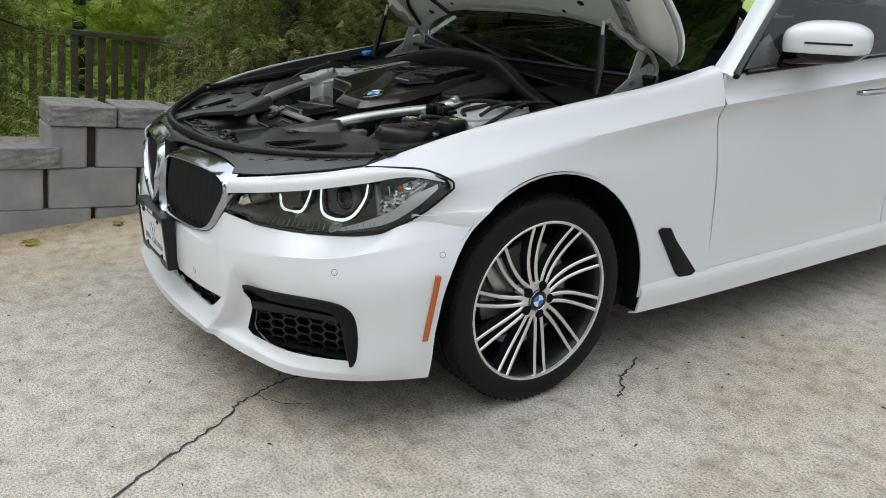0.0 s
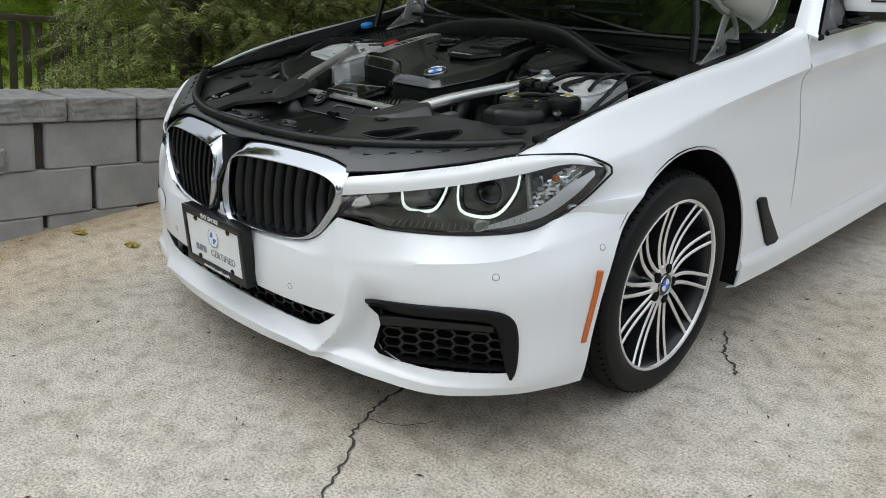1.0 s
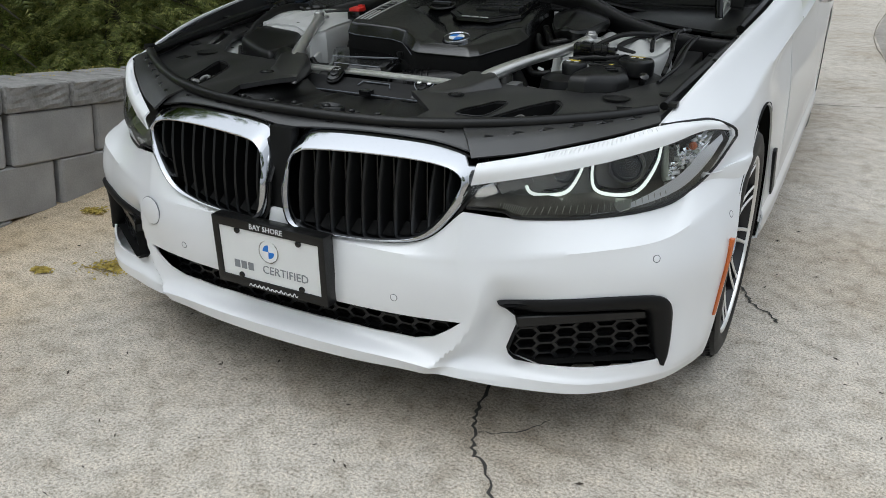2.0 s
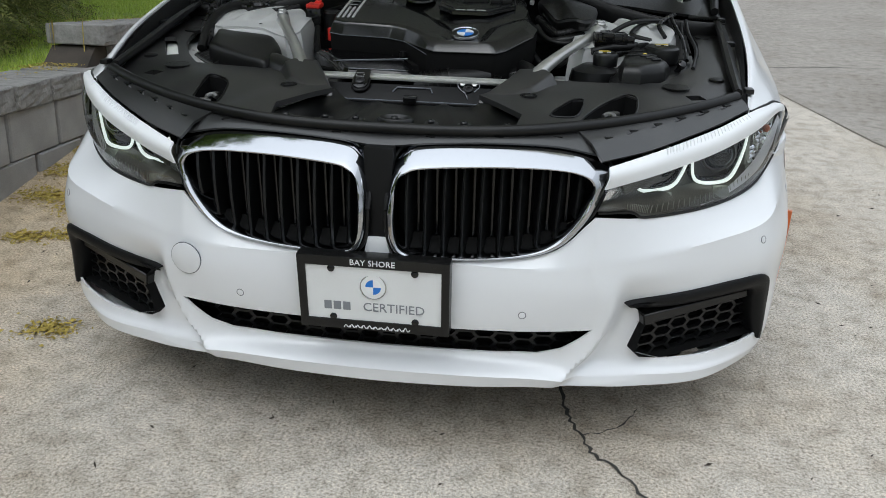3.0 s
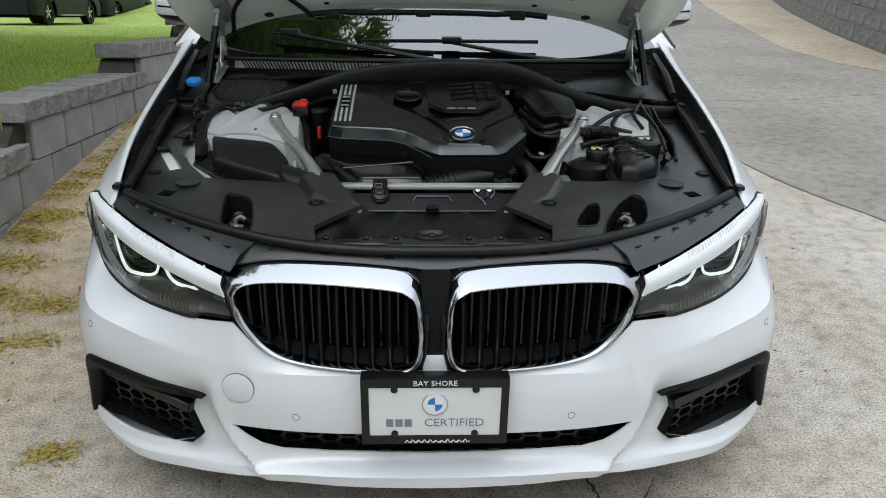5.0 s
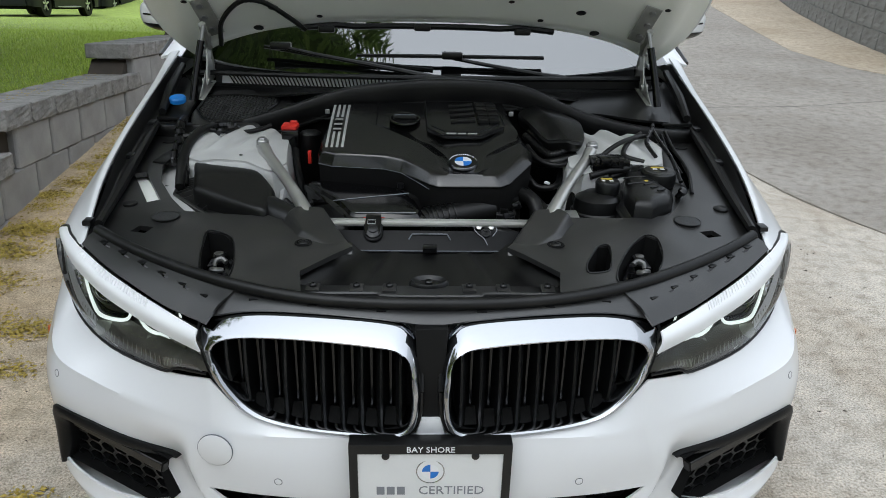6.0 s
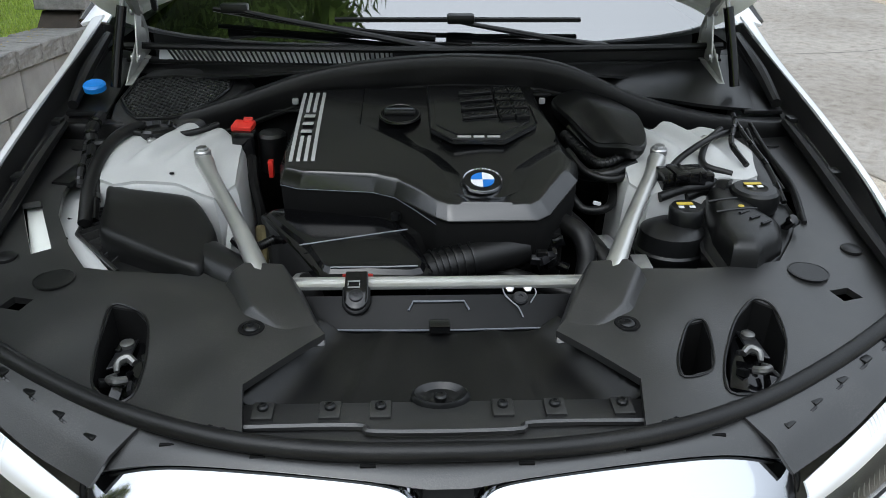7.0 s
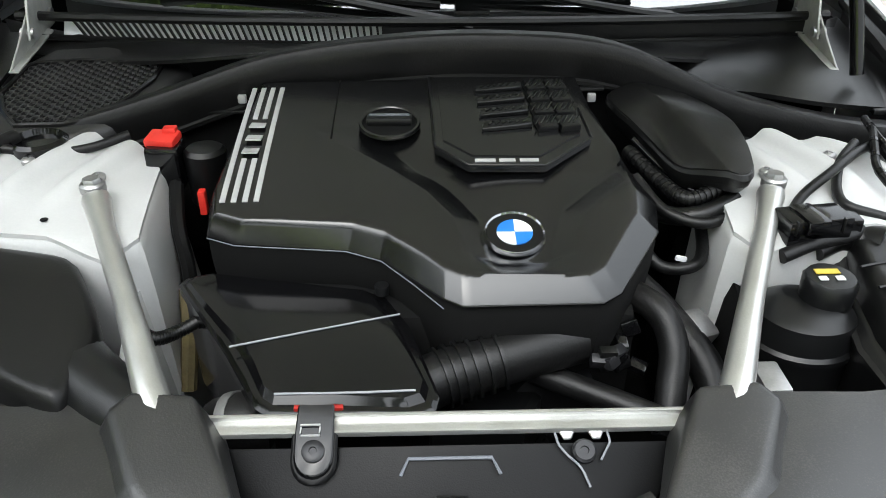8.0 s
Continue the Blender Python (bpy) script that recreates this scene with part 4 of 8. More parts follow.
part("tow_cover_gap", lathe([(0.0380, 0), (0.0380, 0.0022), (0.0362, 0.0022)], 36, m), M_GREYINK, bumper)

# licence plate in its frame
def on_plate(x, z, d=0.0):
    return V((x, -0.031 - 0.006 * (z - 0.338) / 0.174 - d, z))


plate = part("licence_plate", soften(prism([on_plate(x, z) for x, z in ((-0.152, 0.348), (0.152, 0.348), (0.152, 0.500), (-0.152, 0.500))], (0, 0.003, 0)), 0.001, 1), M_PLATE, car, "white dealer plate in a black frame")
fr = prism([on_plate(-0.162, 0.338, 0.004), on_plate(0.162, 0.338, 0.004), on_plate(0.162, 0.512, 0.004), on_plate(-0.162, 0.512, 0.004)], (0, 0.036, 0))
fr = cut(fr, [prism([(-0.1445, -0.1, 0.360), (0.1445, -0.1, 0.360), (0.1445, -0.1, 0.489), (-0.1445, -0.1, 0.489)], (0, 0.12, 0))])
soften(fr, 0.002, 2, 40)
part("plate_frame", fr, M_PLASTIC, plate, "black plastic plate frame")
UPR = pose(0, 0, 0, 88)
letters("BAY SHORE", 0.0185, Matrix.Translation(on_plate(0.0, 0.5008, 0.0046)) @ UPR, M_WHITE, "lettering", plate)
letters("CERTIFIED", 0.029, Matrix.Translation(on_plate(0.043, 0.394, 0.0006)) @ UPR, M_INKGLINT, "lettering", plate)
for k in range(3):
    part("brand_bar", box(on_plate(-0.100 + 0.0205 * k, 0.394, 0.0006), (0.016, 0.001, 0.0195)), M_INKGLINT, plate)
rnd = random.Random(3)
for i in range(11):
    x = -0.066 + 0.013 * i
    a = on_plate(x, 0.3425, 0.005)
    part("script_bar", tube([a, a + V((0.004, 0, 0.006 + 0.004 * rnd.random())), a + V((0.009, 0, 0.001)), a + V((0.014, 0, 0.005))], 0.0011, 5, 3), M_WHITE, plate)
badge(0.027, Matrix.Translation(on_plate(0.0, 0.444, 0.0004)) @ UPR, plate, 0.0008, M_PLATE)
for sx in (-1, 1):
    for z in (0.366, 0.483):
        part("plate_screw", lathe([(0.008, 0), (0.008, 0.003), (0.005, 0.005), (0, 0.0052)], 10, Matrix.Translation(on_plate(sx * 0.089, z, 0.0)) @ UPR), M_GLOSS, plate)


# kidney grilles
def kid(x, z, d=0.0):
    return (x, 0.004 + 0.15 * x + 0.12 * (z - 0.53) - d, z)


K_OUT = [(0.021, 0.60), (0.025, 0.674), (0.046, 0.717), (0.10, 0.731), (0.23, 0.734), (0.36, 0.727), (0.440, 0.710), (0.474, 0.680), (0.463, 0.636), (0.425, 0.572), (0.385, 0.530), (0.33, 0.508), (0.24, 0.499), (0.13, 0.498), (0.055, 0.505), (0.028, 0.535)]
K_HOLE = [(0.040, 0.60), (0.043, 0.658), (0.062, 0.680), (0.10, 0.689), (0.23, 0.693), (0.35, 0.690), (0.412, 0.680), (0.438, 0.660), (0.432, 0.628), (0.402, 0.578), (0.365, 0.540), (0.32, 0.521), (0.24, 0.511), (0.13, 0.510), (0.066, 0.516), (0.045, 0.542)]


def kidney(s):
    a, b = loop([(*p, 0) for p in K_OUT], 6), loop([(*p, 0) for p in K_HOLE], 6)
    rings = []
    for t, d in ((0.0, -0.03), (0.0, 0.004), (0.12, 0.015), (0.35, 0.022), (0.65, 0.024), (0.85, 0.020), (0.97, 0.013), (1.0, 0.004), (1.0, -0.05)):
        q = a * (1 - t) + b * t
        lean = [max(0.0, min(1.0, (z - 0.60) / 0.11)) for z in q[:, 1]]
        rings.append([kid(x, z - 0.006 * (t * (1 - t)) * 4 * k, d - 0.054 * (1 - t) * k * (1 if d > 0 else 0)) for (x, z, _), k in zip(q, lean)])
    bm = sheet(rings, True)
    bmesh.ops.recalc_face_normals(bm, faces=bm.faces)
    g = part("kidney_grille", sided(bm, s), M_CHROME, car, "chrome-framed kidney grille with black vertical slats", 50)
    lower = lambda x: float(np.interp(x, [p[0] for p in K_HOLE[:7:-1]], [p[1] for p in K_HOLE[:7:-1]]))  # noqa: E731
    upper = lambda x: float(np.interp(x, [p[0] for p in K_HOLE[1:8]], [p[1] for p in K_HOLE[1:8]]))  # noqa: E731
    for i in range(10):
        x = 0.062 + 0.0385 * i
        z0, z1 = lower(x) - 0.004, upper(x) + 0.004
        if z1 - z0 < 0.04:
            continue
        rows = []
        for t in np.linspace(0, 1, 6):
            z = z0 + (z1 - z0) * t
            bow = 0.010 * math.sin(math.pi * t)
            rows.append([kid(px + (0.006 * t if px > 0.3 else 0), z, d + bow - 0.006) for px, d in ((x - 0.004, 0.0), (x, 0.004), (x + 0.004, 0.0), (x + 0.013, -0.05), (x - 0.013, -0.05))])
        bm = sheet(rows, True)
        part("slat", sided(bm, s), M_SATIN, g, "black slat")
        # rear rib between the front slats, and its foot
        xm = x + 0.019
        if lower(xm) < 0.60 and xm < 0.42:
            part("rib", sided(box(V(kid(xm, (z0 + z1) / 2, -0.035)), (0.006, 0.02, z1 - z0), 0.002), s), M_GLOSS, g)
            part("slat_foot", sided(soften(prism([kid(xm - 0.014, z0 + 0.000, -0.004), kid(xm + 0.014, z0 + 0.000, -0.004), kid(xm + 0.011, z0 + 0.026, -0.03), kid(xm - 0.011, z0 + 0.026, -0.03)], (0, 0.006, -0.004)), 0.002, 1), s), M_DARK, g)
    c = np.array([kid(x, z, -0.055) for x, z in K_OUT])
    part("grille_back", sided(prism(c, (0, 0.004, 0)), s), M_DARK, g)
    # dark seal round the frame
    edge = [kid(x, z, 0.002 - 0.054 * max(0.0, min(1.0, (z - 0.60) / 0.11))) for x, z, _ in a]
    mid = np.mean(edge, 0)
    rim = [tuple(np.array(e) + (np.array(e) - mid) * 0.012) for e in edge]
    part("grille_seal", sided(tube(rim + rim[:1], 0.0045, 6, raw=True), s), M_RUBBER, g)
    return g


for s in (-1, 1):
    kidney(s)
part("nose_bridge", soften(prism([(-0.03, 0.006, 0.497), (0.03, 0.006, 0.497), (0.021, 0.008, 0.538), (-0.021, 0.008, 0.538)], (0, 0.03, 0)), 0.004), M_PAINT, car, "white bridge between the grilles")
part("nose_strip", soften(prism([(-0.022, 0.016, 0.530), (0.022, 0.016, 0.530), (0.032, 0.040, 0.725), (-0.032, 0.040, 0.725)], (0, 0.03, 0)), 0.003), M_MATTE, car, "black strip between the grilles")

# headlights
H_BOT = [(0.455, 0.075, 0.600), (0.525, 0.106, 0.594), (0.562, 0.124, 0.579), (0.70, 0.222, 0.575), (0.815, 0.348, 0.584), (0.880, 0.450, 0.635), (0.914, 0.530, 0.700)]
H_TOP = [(0.462, 0.078, 0.652), (0.545, 0.126, 0.665), (0.61, 0.170, 0.676), (0.705, 0.240, 0.696), (0.800, 0.335, 0.722), (0.862, 0.430, 0.742), (0.905, 0.522, 0.727)]
H_BROW = [(0.468, 0.095, 0.692), (0.545, 0.150, 0.704), (0.62, 0.205, 0.718), (0.705, 0.272, 0.736), (0.783, 0.345, 0.757), (0.835, 0.415, 0.757), (0.868, 0.478, 0.751)]


def headlight(s):
    mid = [tuple(np.array(a) * 0.5 + np.array(b) * 0.5 + np.array((0.010, -0.012, 0))) for a, b in zip(H_BOT, H_TOP)]
    G = skin([H_BOT, mid, H_TOP], 5, 4)
    # dark bowl behind the lens
    inner = [[tuple(np.array(p) + np.array((-0.035, 0.075, 0.0)) * k) for p in r] for r, k in ((H_BOT, 0.1), (H_BOT, 0.7), (mid, 1.15), (H_TOP, 0.75), (H_TOP, 0.1))]
    h = part("headlight", sided(sheet(skin(inner, 4, 3, sharp=(1, 3))), s), M_HLDARK, car, "clear headlight with lit white rings")
    lens = part("lens", sided(sheet(G), s), M_LENS, h, "clear lens")
    lens.visible_shadow = False
    brow = slab(skin([H_TOP, [tuple((np.array(a) + np.array(b)) / 2 + np.array((0.004, -0.008, 0.006))) for a, b in zip(H_TOP, H_BROW)], H_BROW], 6, 4)[::-1], 0.004)
    part("brow", sided(brow, s), M_HLWHITE, h, "white upper cover with fine ribs")
    for i in range(26):
        t = 1.6 + i * 0.092
        k = min(int(t), 5)
        p = np.array(H_BROW[k]) * (1 - t + k) + np.array(H_BROW[k + 1]) * (t - k)
        q = np.array(H_TOP[k]) * (1 - t + k) + np.array(H_TOP[k + 1]) * (t - k)
        a, b = p + np.array((0.001, -0.003, 0.003)), p * 0.62 + q * 0.38 + np.array((0.004, -0.009, 0.008))
        part("rib", sided(tube([a, (a + b) / 2 + np.array((0, -0.001, 0.002)), b], 0.0016, 4, 2), s), M_HLWHITE, h)
    seal = list(H_BOT) + [(0.918, 0.540, 0.716), (0.908, 0.535, 0.732)] + [(0.868, 0.482, 0.756), (0.835, 0.418, 0.762), (0.785, 0.347, 0.762)]
    part("lamp_seal", sided(tube(seal, 0.0032, 6, 4), s), M_RUBBER, h, "black rubber seal")

    def at(t, v, d):
        """Inside the lamp: t along, v up (0 to 1), d behind the lens."""
        k = min(int(t), 5)
        lo = np.array(H_BOT[k]) * (1 - t + k) + np.array(H_BOT[k + 1]) * (t - k)
        hi = np.array(H_TOP[k]) * (1 - t + k) + np.array(H_TOP[k + 1]) * (t - k)
        return lo * (1 - v) + hi * v + np.array((-0.035, 0.075, 0)) * (d / 0.083)

    RINGS = [[(0.790, 0.352, 0.714), (0.786, 0.345, 0.676), (0.769, 0.322, 0.632), (0.746, 0.299, 0.613), (0.70, 0.281, 0.610), (0.673, 0.272, 0.621), (0.664, 0.272, 0.652), (0.665, 0.275, 0.690)],
             [(0.650, 0.252, 0.684), (0.644, 0.245, 0.657), (0.627, 0.235, 0.622), (0.602, 0.225, 0.609), (0.560, 0.212, 0.606), (0.541, 0.206, 0.618), (0.536, 0.206, 0.648), (0.538, 0.208, 0.668)]]
    for ring, c, petals in ((RINGS[0], (0.726, 0.318, 0.668), (0.690, 0.735)), (RINGS[1], (0.594, 0.262, 0.655), (0.558, 0.602))):
        part("light_ring", sided(tube(ring, [0.0026, 0.0032, 0.0040, 0.0044, 0.0042, 0.0036, 0.0030, 0.0024], 8, 5), s), M_DRL, h, "glowing white light ring")
        part("ring_bezel", sided(tube([(x - 0.004, y + 0.014, z + 0.003) for x, y, z in ring], 0.008, 8, 4), s), M_GLOSS, h, "dark bezel")
        mm = Matrix.Translation(c) @ V((0.20, -0.97, 0.05)).to_track_quat("Z", "Y").to_matrix().to_4x4()
        part("projector", sided(lathe([(0.034, -0.02), (0.034, 0.0), (0.029, 0.010), (0.018, 0.017), (0, 0.020)], 28, mm), s), M_GLOSS, h, "dark projector lens")
        part("projector_ring", sided(lathe([(0.041, -0.02), (0.041, 0.002), (0.037, 0.005), (0.034, 0.0), (0.034, -0.01)], 28, mm), s), M_HLDARK, h)
        for x in petals:
            y = ring[4][1]
            q = [(x - 0.017, y + 0.004, 0.604), (x + 0.017, y + 0.010, 0.605), (x + 0.020, y - 0.012, 0.590), (x + 0.004, y - 0.024, 0.583), (x - 0.016, y - 0.016, 0.588)]
            part("reflector_petal", sided(soften(prism(q, (0, 0.006, -0.003)), 0.0015, 1), s), M_FACET, h, "pale reflector facet")
    for i in range(34):
        t = 0.9 + 0.095 * i
        part("lens_rib", sided(tube([at(t, 0.05, 0.006), at(t, 0.13, 0.010), at(t, 0.20, 0.012)], 0.0009, 4, 1), s), M_FACET, h)
    for t0, v0, v1, m_ in ((4.02, 0.30, 0.92, M_FACET), (4.16, 0.24, 0.80, M_HLDARK), (4.30, 0.28, 0.85, M_HLCHROME)):
        q = [at(t0, v0, 0.030), at(t0 + 0.12, v0 + 0.02, 0.020), at(t0 + 0.13, v1, 0.022), at(t0 + 0.01, v1 + 0.02, 0.034)]
        part("lamp_shroud", sided(soften(prism(q, (-0.010, 0.022, 0)), 0.002, 1), s), m_, h)
    # reflector steps at the outer end, bright lower edge, turn lamp
    for i in range(9):
        a, b = at(4.45 + 0.07 * i, 0.24 + 0.055 * i, 0.020), at(5.0 + 0.05 * i, 0.42 + 0.055 * i, 0.022)
        part("reflector_step", sided(tube([a, (np.array(a) + b) / 2, b], 0.0050, 5, 2), s), (M_HLWHITE, M_HLCHROME, M_FACET)[i % 3], h)
    part("lower_reflector", sided(sheet(skin([[at(2.9, 0.03, 0.003), at(3.5, 0.05, 0.004), at(4.3, 0.09, 0.005), at(5.0, 0.22, 0.006), at(5.7, 0.52, 0.006)], [at(2.9, 0.05, 0.008), at(3.5, 0.12, 0.014), at(4.3, 0.30, 0.016), at(5.0, 0.52, 0.016), at(5.7, 0.76, 0.012)]], 5, 3)), s), M_HLWHITE, h, "bright lower reflector")
    # crystal facets between the outer ring and the bright lower edge
    chip = random.Random(17)
    for i in range(11):
        for j in range(5):
            t_, v_ = 4.10 + 0.115 * i + 0.03 * j, 0.26 + 0.085 * i * 0.55 + 0.075 * j
            if v_ > 0.86 or t_ > 5.45:
                continue
            p_ = V(at(t_, v_, 0.024))
            part("reflector_facet", sided(box(p_, (0.013, 0.007, 0.0075), 0.001, pose(0, 0, 0, chip.uniform(-35, 35), -20 + chip.uniform(-25, 25), 40 + chip.uniform(-25, 25))), s), (M_HLWHITE, M_HLCHROME, M_FACET, M_HLCHROME)[chip.randrange(4)], h)
    c = at(4.72, 0.74, 0.014)
    part("turn_lamp", sided(lathe([(0.009, 0), (0.009, 0.006), (0.006, 0.009), (0, 0.010)], 18, Matrix.Translation(c) @ V((0.6, -0.8, 0.1)).to_track_quat("Z", "Y").to_matrix().to_4x4()), s), M_AMBER, h, "amber turn lamp")
    for t, v in ((0.42, 0.50), (0.95, 0.72), (1.25, 0.78)):
        a = at(t, v, 0.03)
        part("reflector_facet", sided(box(a, (0.05, 0.012, 0.028), 0.004, pose(0, 0, 0, 0, -25, 30)), s), M_HLCHROME if t < 0.6 else M_HLDARK, h)
    part("lamp_floor", sided(sheet(skin([[at(t, 0.06, 0.005) for t in (0, 1, 2, 3, 4, 5)], [at(t, 0.30, 0.06) for t in (0, 1, 2, 3, 4, 5)]], 4, 3)), s), M_HLDARK, h)
    return h


for s in (-1, 1):
    headlight(s)

# front fenders
FEND = [
    [(0.780, 0.345, 0.762), (0.821, 0.63, 0.838), (0.849, 0.96, 0.891), (0.871, 1.30, 0.934), (0.879, 1.570, 0.986)],
    [(0.797, 0.362, 0.765), (0.838, 0.64, 0.836), (0.868, 0.96, 0.886), (0.897, 1.30, 0.924), (0.915, 1.572, 0.974)],
    [(0.860, 0.455, 0.757), (0.886, 0.67, 0.798), (0.914, 0.96, 0.842), (0.940, 1.29, 0.878), (0.953, 1.572, 0.936)],
    [(0.905, 0.530, 0.735), (0.930, 0.70, 0.758), (0.944, 0.96, 0.800), (0.962, 1.285, 0.838), (0.974, 1.566, 0.868)],
    [(0.913, 0.535, 0.700), (0.945, 0.70, 0.715), (0.953, 0.96, 0.735), (0.944, 1.285, 0.775), (0.950, 1.570, 0.810)],
    [(0.888, 0.462, 0.640), (0.958, 0.66, 0.655), (0.966, 0.92, 0.660), (0.962, 1.285, 0.650), (0.970, 1.570, 0.650)],
    [(0.877, 0.442, 0.621), (0.960, 0.62, 0.610), (0.968, 0.90, 0.500), (0.970, 1.285, 0.480), (0.978, 1.572, 0.480)],
    [(0.920, 0.560, 0.420), (0.955, 0.66, 0.380), (0.968, 0.90, 0.262), (0.972, 1.285, 0.262), (0.982, 1.574, 0.262)],
]


FEND = [r if k < 2 else [(x - float(np.interp(y, [0.5, 0.66, 0.9, 1.28], [0.002, 0.010, 0.016, 0.022])), y, z) for x, y, z in r] for k, r in enumerate(FEND)]


def round_tool(y, z, r, x0, x1, n=56):
    return prism([(x0, y + r * math.cos(a), z + r * math.sin(a)) for a in np.linspace(0, 2 * math.pi, n, endpoint=False)], (x1 - x0, 0, 0))


for s in (-1, 1):
    bm = cut(slab(skin(FEND, 8, 5, sharp=(3,))[:, ::-1], 0.006), [round_tool(0.868, 0.322, 0.392, 0.5, 1.2)])
    fen = part("fender", sided(bm, s), M_PAINT, car, "white front fender", 30)
    VENT = [(1.318, 0.480), (1.335, 0.488), (1.372, 0.482), (1.40, 0.44), (1.520, 0.308), (1.500, 0.296), (1.440, 0.300), (1.420, 0.315)]
    bm = soften(prism([(0.944, y, z) for y, z in VENT], (0.015, 0, 0)), 0.003, 2)
    part("side_vent", sided(bm, s), M_MATTE, fen, "black fender vent")
    liner = sheet([[(x, 0.868 + 0.40 * math.cos(a), 0.322 + 0.40 * math.sin(a)) for a in np.linspace(-0.28, math.pi + 0.22, 30)] for x in (0.945, 0.85, 0.62)])
    part("wheel_liner", sided(liner, s), M_DARK, car, "black wheel arch liner")


# wheels
def wheel(rot):
    """Axle along x at the origin, outer side to +x."""
    w = new("wheel")
    ax = pose(0, 0, 0, 0, 90, 0)
    R, W = 0.327, 0.118
    prof = [(0.245, -W), (0.27, -W - 0.004), (0.305, -W + 0.002), (R - 0.008, -W + 0.014), (R, -W + 0.034), (R + 0.001, 0), (R, W - 0.034), (R - 0.008, W - 0.014), (0.312, W - 0.003), (0.295, W + 0.003), (0.272, W + 0.004), (0.254, W - 0.002), (0.246, W - 0.012)]
    tyre = part("tyre", lathe(prof, 72, ax), M_TYRE, w, "black low-profile tyre")
    for x in (-0.05, -0.016, 0.018, 0.052):
        part("tread_groove", lathe([(R + 0.0012, x - 0.004), (R + 0.0016, x), (R + 0.0012, x + 0.004)], 72, ax), M_DARK, tyre)
    lug = bmesh.new()
    for i in range(80):
        a = 2 * math.pi * i / 80
        b = box((W - 0.028, 0, R - 0.006), (0.030, 0.0035, 0.006))
        b.transform(pose(0, 0, 0, math.degrees(a), 0, 0))
        tmp = bpy.data.meshes.new("lug")
        b.to_mesh(tmp)
        b.free()
        lug.from_mesh(tmp)
        bpy.data.meshes.remove(tmp)
    part("tread_block", lug, M_TYRE, tyre, kind="stuff")
    part("rim", lathe([(0.246, -W + 0.01), (0.235, -W + 0.02), (0.225, 0), (0.232, W - 0.035), (0.240, W - 0.014), (0.2475, W - 0.004), (0.2535, W - 0.002), (0.2545, W - 0.010), (0.248, W - 0.016)], 72, ax), M_RIMDARK, w, "grey alloy rim barrel")
    part("rim_edge", lathe([(0.2425, W - 0.010), (0.2440, W - 0.003), (0.2500, W - 0.001), (0.2535, W - 0.004), (0.2535, W - 0.008)], 72, ax), M_ALLOY, w, "machined bright rim edge")
    spoke = spoke_d = None
    for i in range(10):
        for sd in (-1, 1):
            a = 36 * i + rot
            if spoke is None or sd == 1 and spoke_d is None:
                rows, dark = [], []
                for t in np.linspace(0, 1, 13):
                    r = 0.036 + 0.211 * t
                    off = 0.0090 + 0.0105 * t**0.8
                    hw = 0.0066 - 0.0012 * t
                    x = 0.092 + 0.016 * t**1.5 - 0.016 * math.sin(math.pi * t) * 0.6
                    y = sd * off - 0.013 * math.sin(math.pi * t**0.75)
                    rows.append([(x, y - hw, r), (x + 0.003, y - hw * 0.5, r), (x + 0.003, y + hw * 0.5, r), (x, y + hw, r)])
                    dark.append([(x - 0.0005, y - hw, r), (x - 0.0005, y + hw, r), (x - 0.035, y + hw * 0.8, r), (x - 0.035, y - hw * 0.8, r)])
                a0, b0 = sheet(rows), sheet(dark, True)
                bmesh.ops.recalc_face_normals(a0, faces=a0.faces)
                bmesh.ops.recalc_face_normals(b0, faces=b0.faces)
                for f in a0.faces:
                    f.normal_update()
                if sum(f.normal.x for f in a0.faces) < 0:
                    bmesh.ops.reverse_faces(a0, faces=a0.faces)
                pa = part("spoke", a0, M_ALLOY, w, "machined bright spoke")
                pb = part("spoke_side", b0, M_RIMDARK, w, "dark grey spoke side")
                if sd == -1:
                    spoke, keep_b = pa, pb
                else:
                    spoke_d, keep_d = pa, pb
                pa.matrix_basis = pb.matrix_basis = pose(0, 0, 0, a, 0, 0)
            else:
                for src in ((spoke, keep_b) if sd == -1 else (spoke_d, keep_d)):
                    ob = src.copy()
                    scene.collection.objects.link(ob)
                    ob.matrix_basis = pose(0, 0, 0, a, 0, 0)
    part("hub", lathe([(0.060, 0.05), (0.060, 0.086), (0.056, 0.092), (0.036, 0.0965), (0.033, 0.094)], 40, ax), M_ALLOY, w, "machined hub")
    badge(0.030, pose(0.096, 0, 0, 90, 0, 90), w, 0.003)
    for i in range(5):
        a = math.radians(72 * i + rot + 18)
        part("bolt_recess", lathe([(0.0145, 0.0), (0.0145, 0.0112), (0.0135, 0.0118), (0, 0.0118)], 16, pose(0.086, 0.047 * math.sin(a), 0.047 * math.cos(a), 0, 90, 0)), M_DARK, w)
    part("brake_disc", lathe([(0.06, 0.03), (0.165, 0.03), (0.168, 0.02), (0.165, 0.008), (0.06, 0.008)], 48, ax), M_STEEL, w, "steel brake disc")
    part("wheel_back", lathe([(0, -0.05), (0.23, -0.05), (0.23, -0.055), (0, -0.055)], 40, ax), M_DARK, w)
    part("brake_caliper", box((0.03, -0.11, 0.06), (0.05, 0.06, 0.14), 0.012, pose(0, 0, 0, 30, 0, 0)), M_STEEL, w, "grey brake caliper")
    return w


W1 = wheel(4)
W1.parent = car
W1.matrix_basis = pose(0.824, 0.853, 0.325)
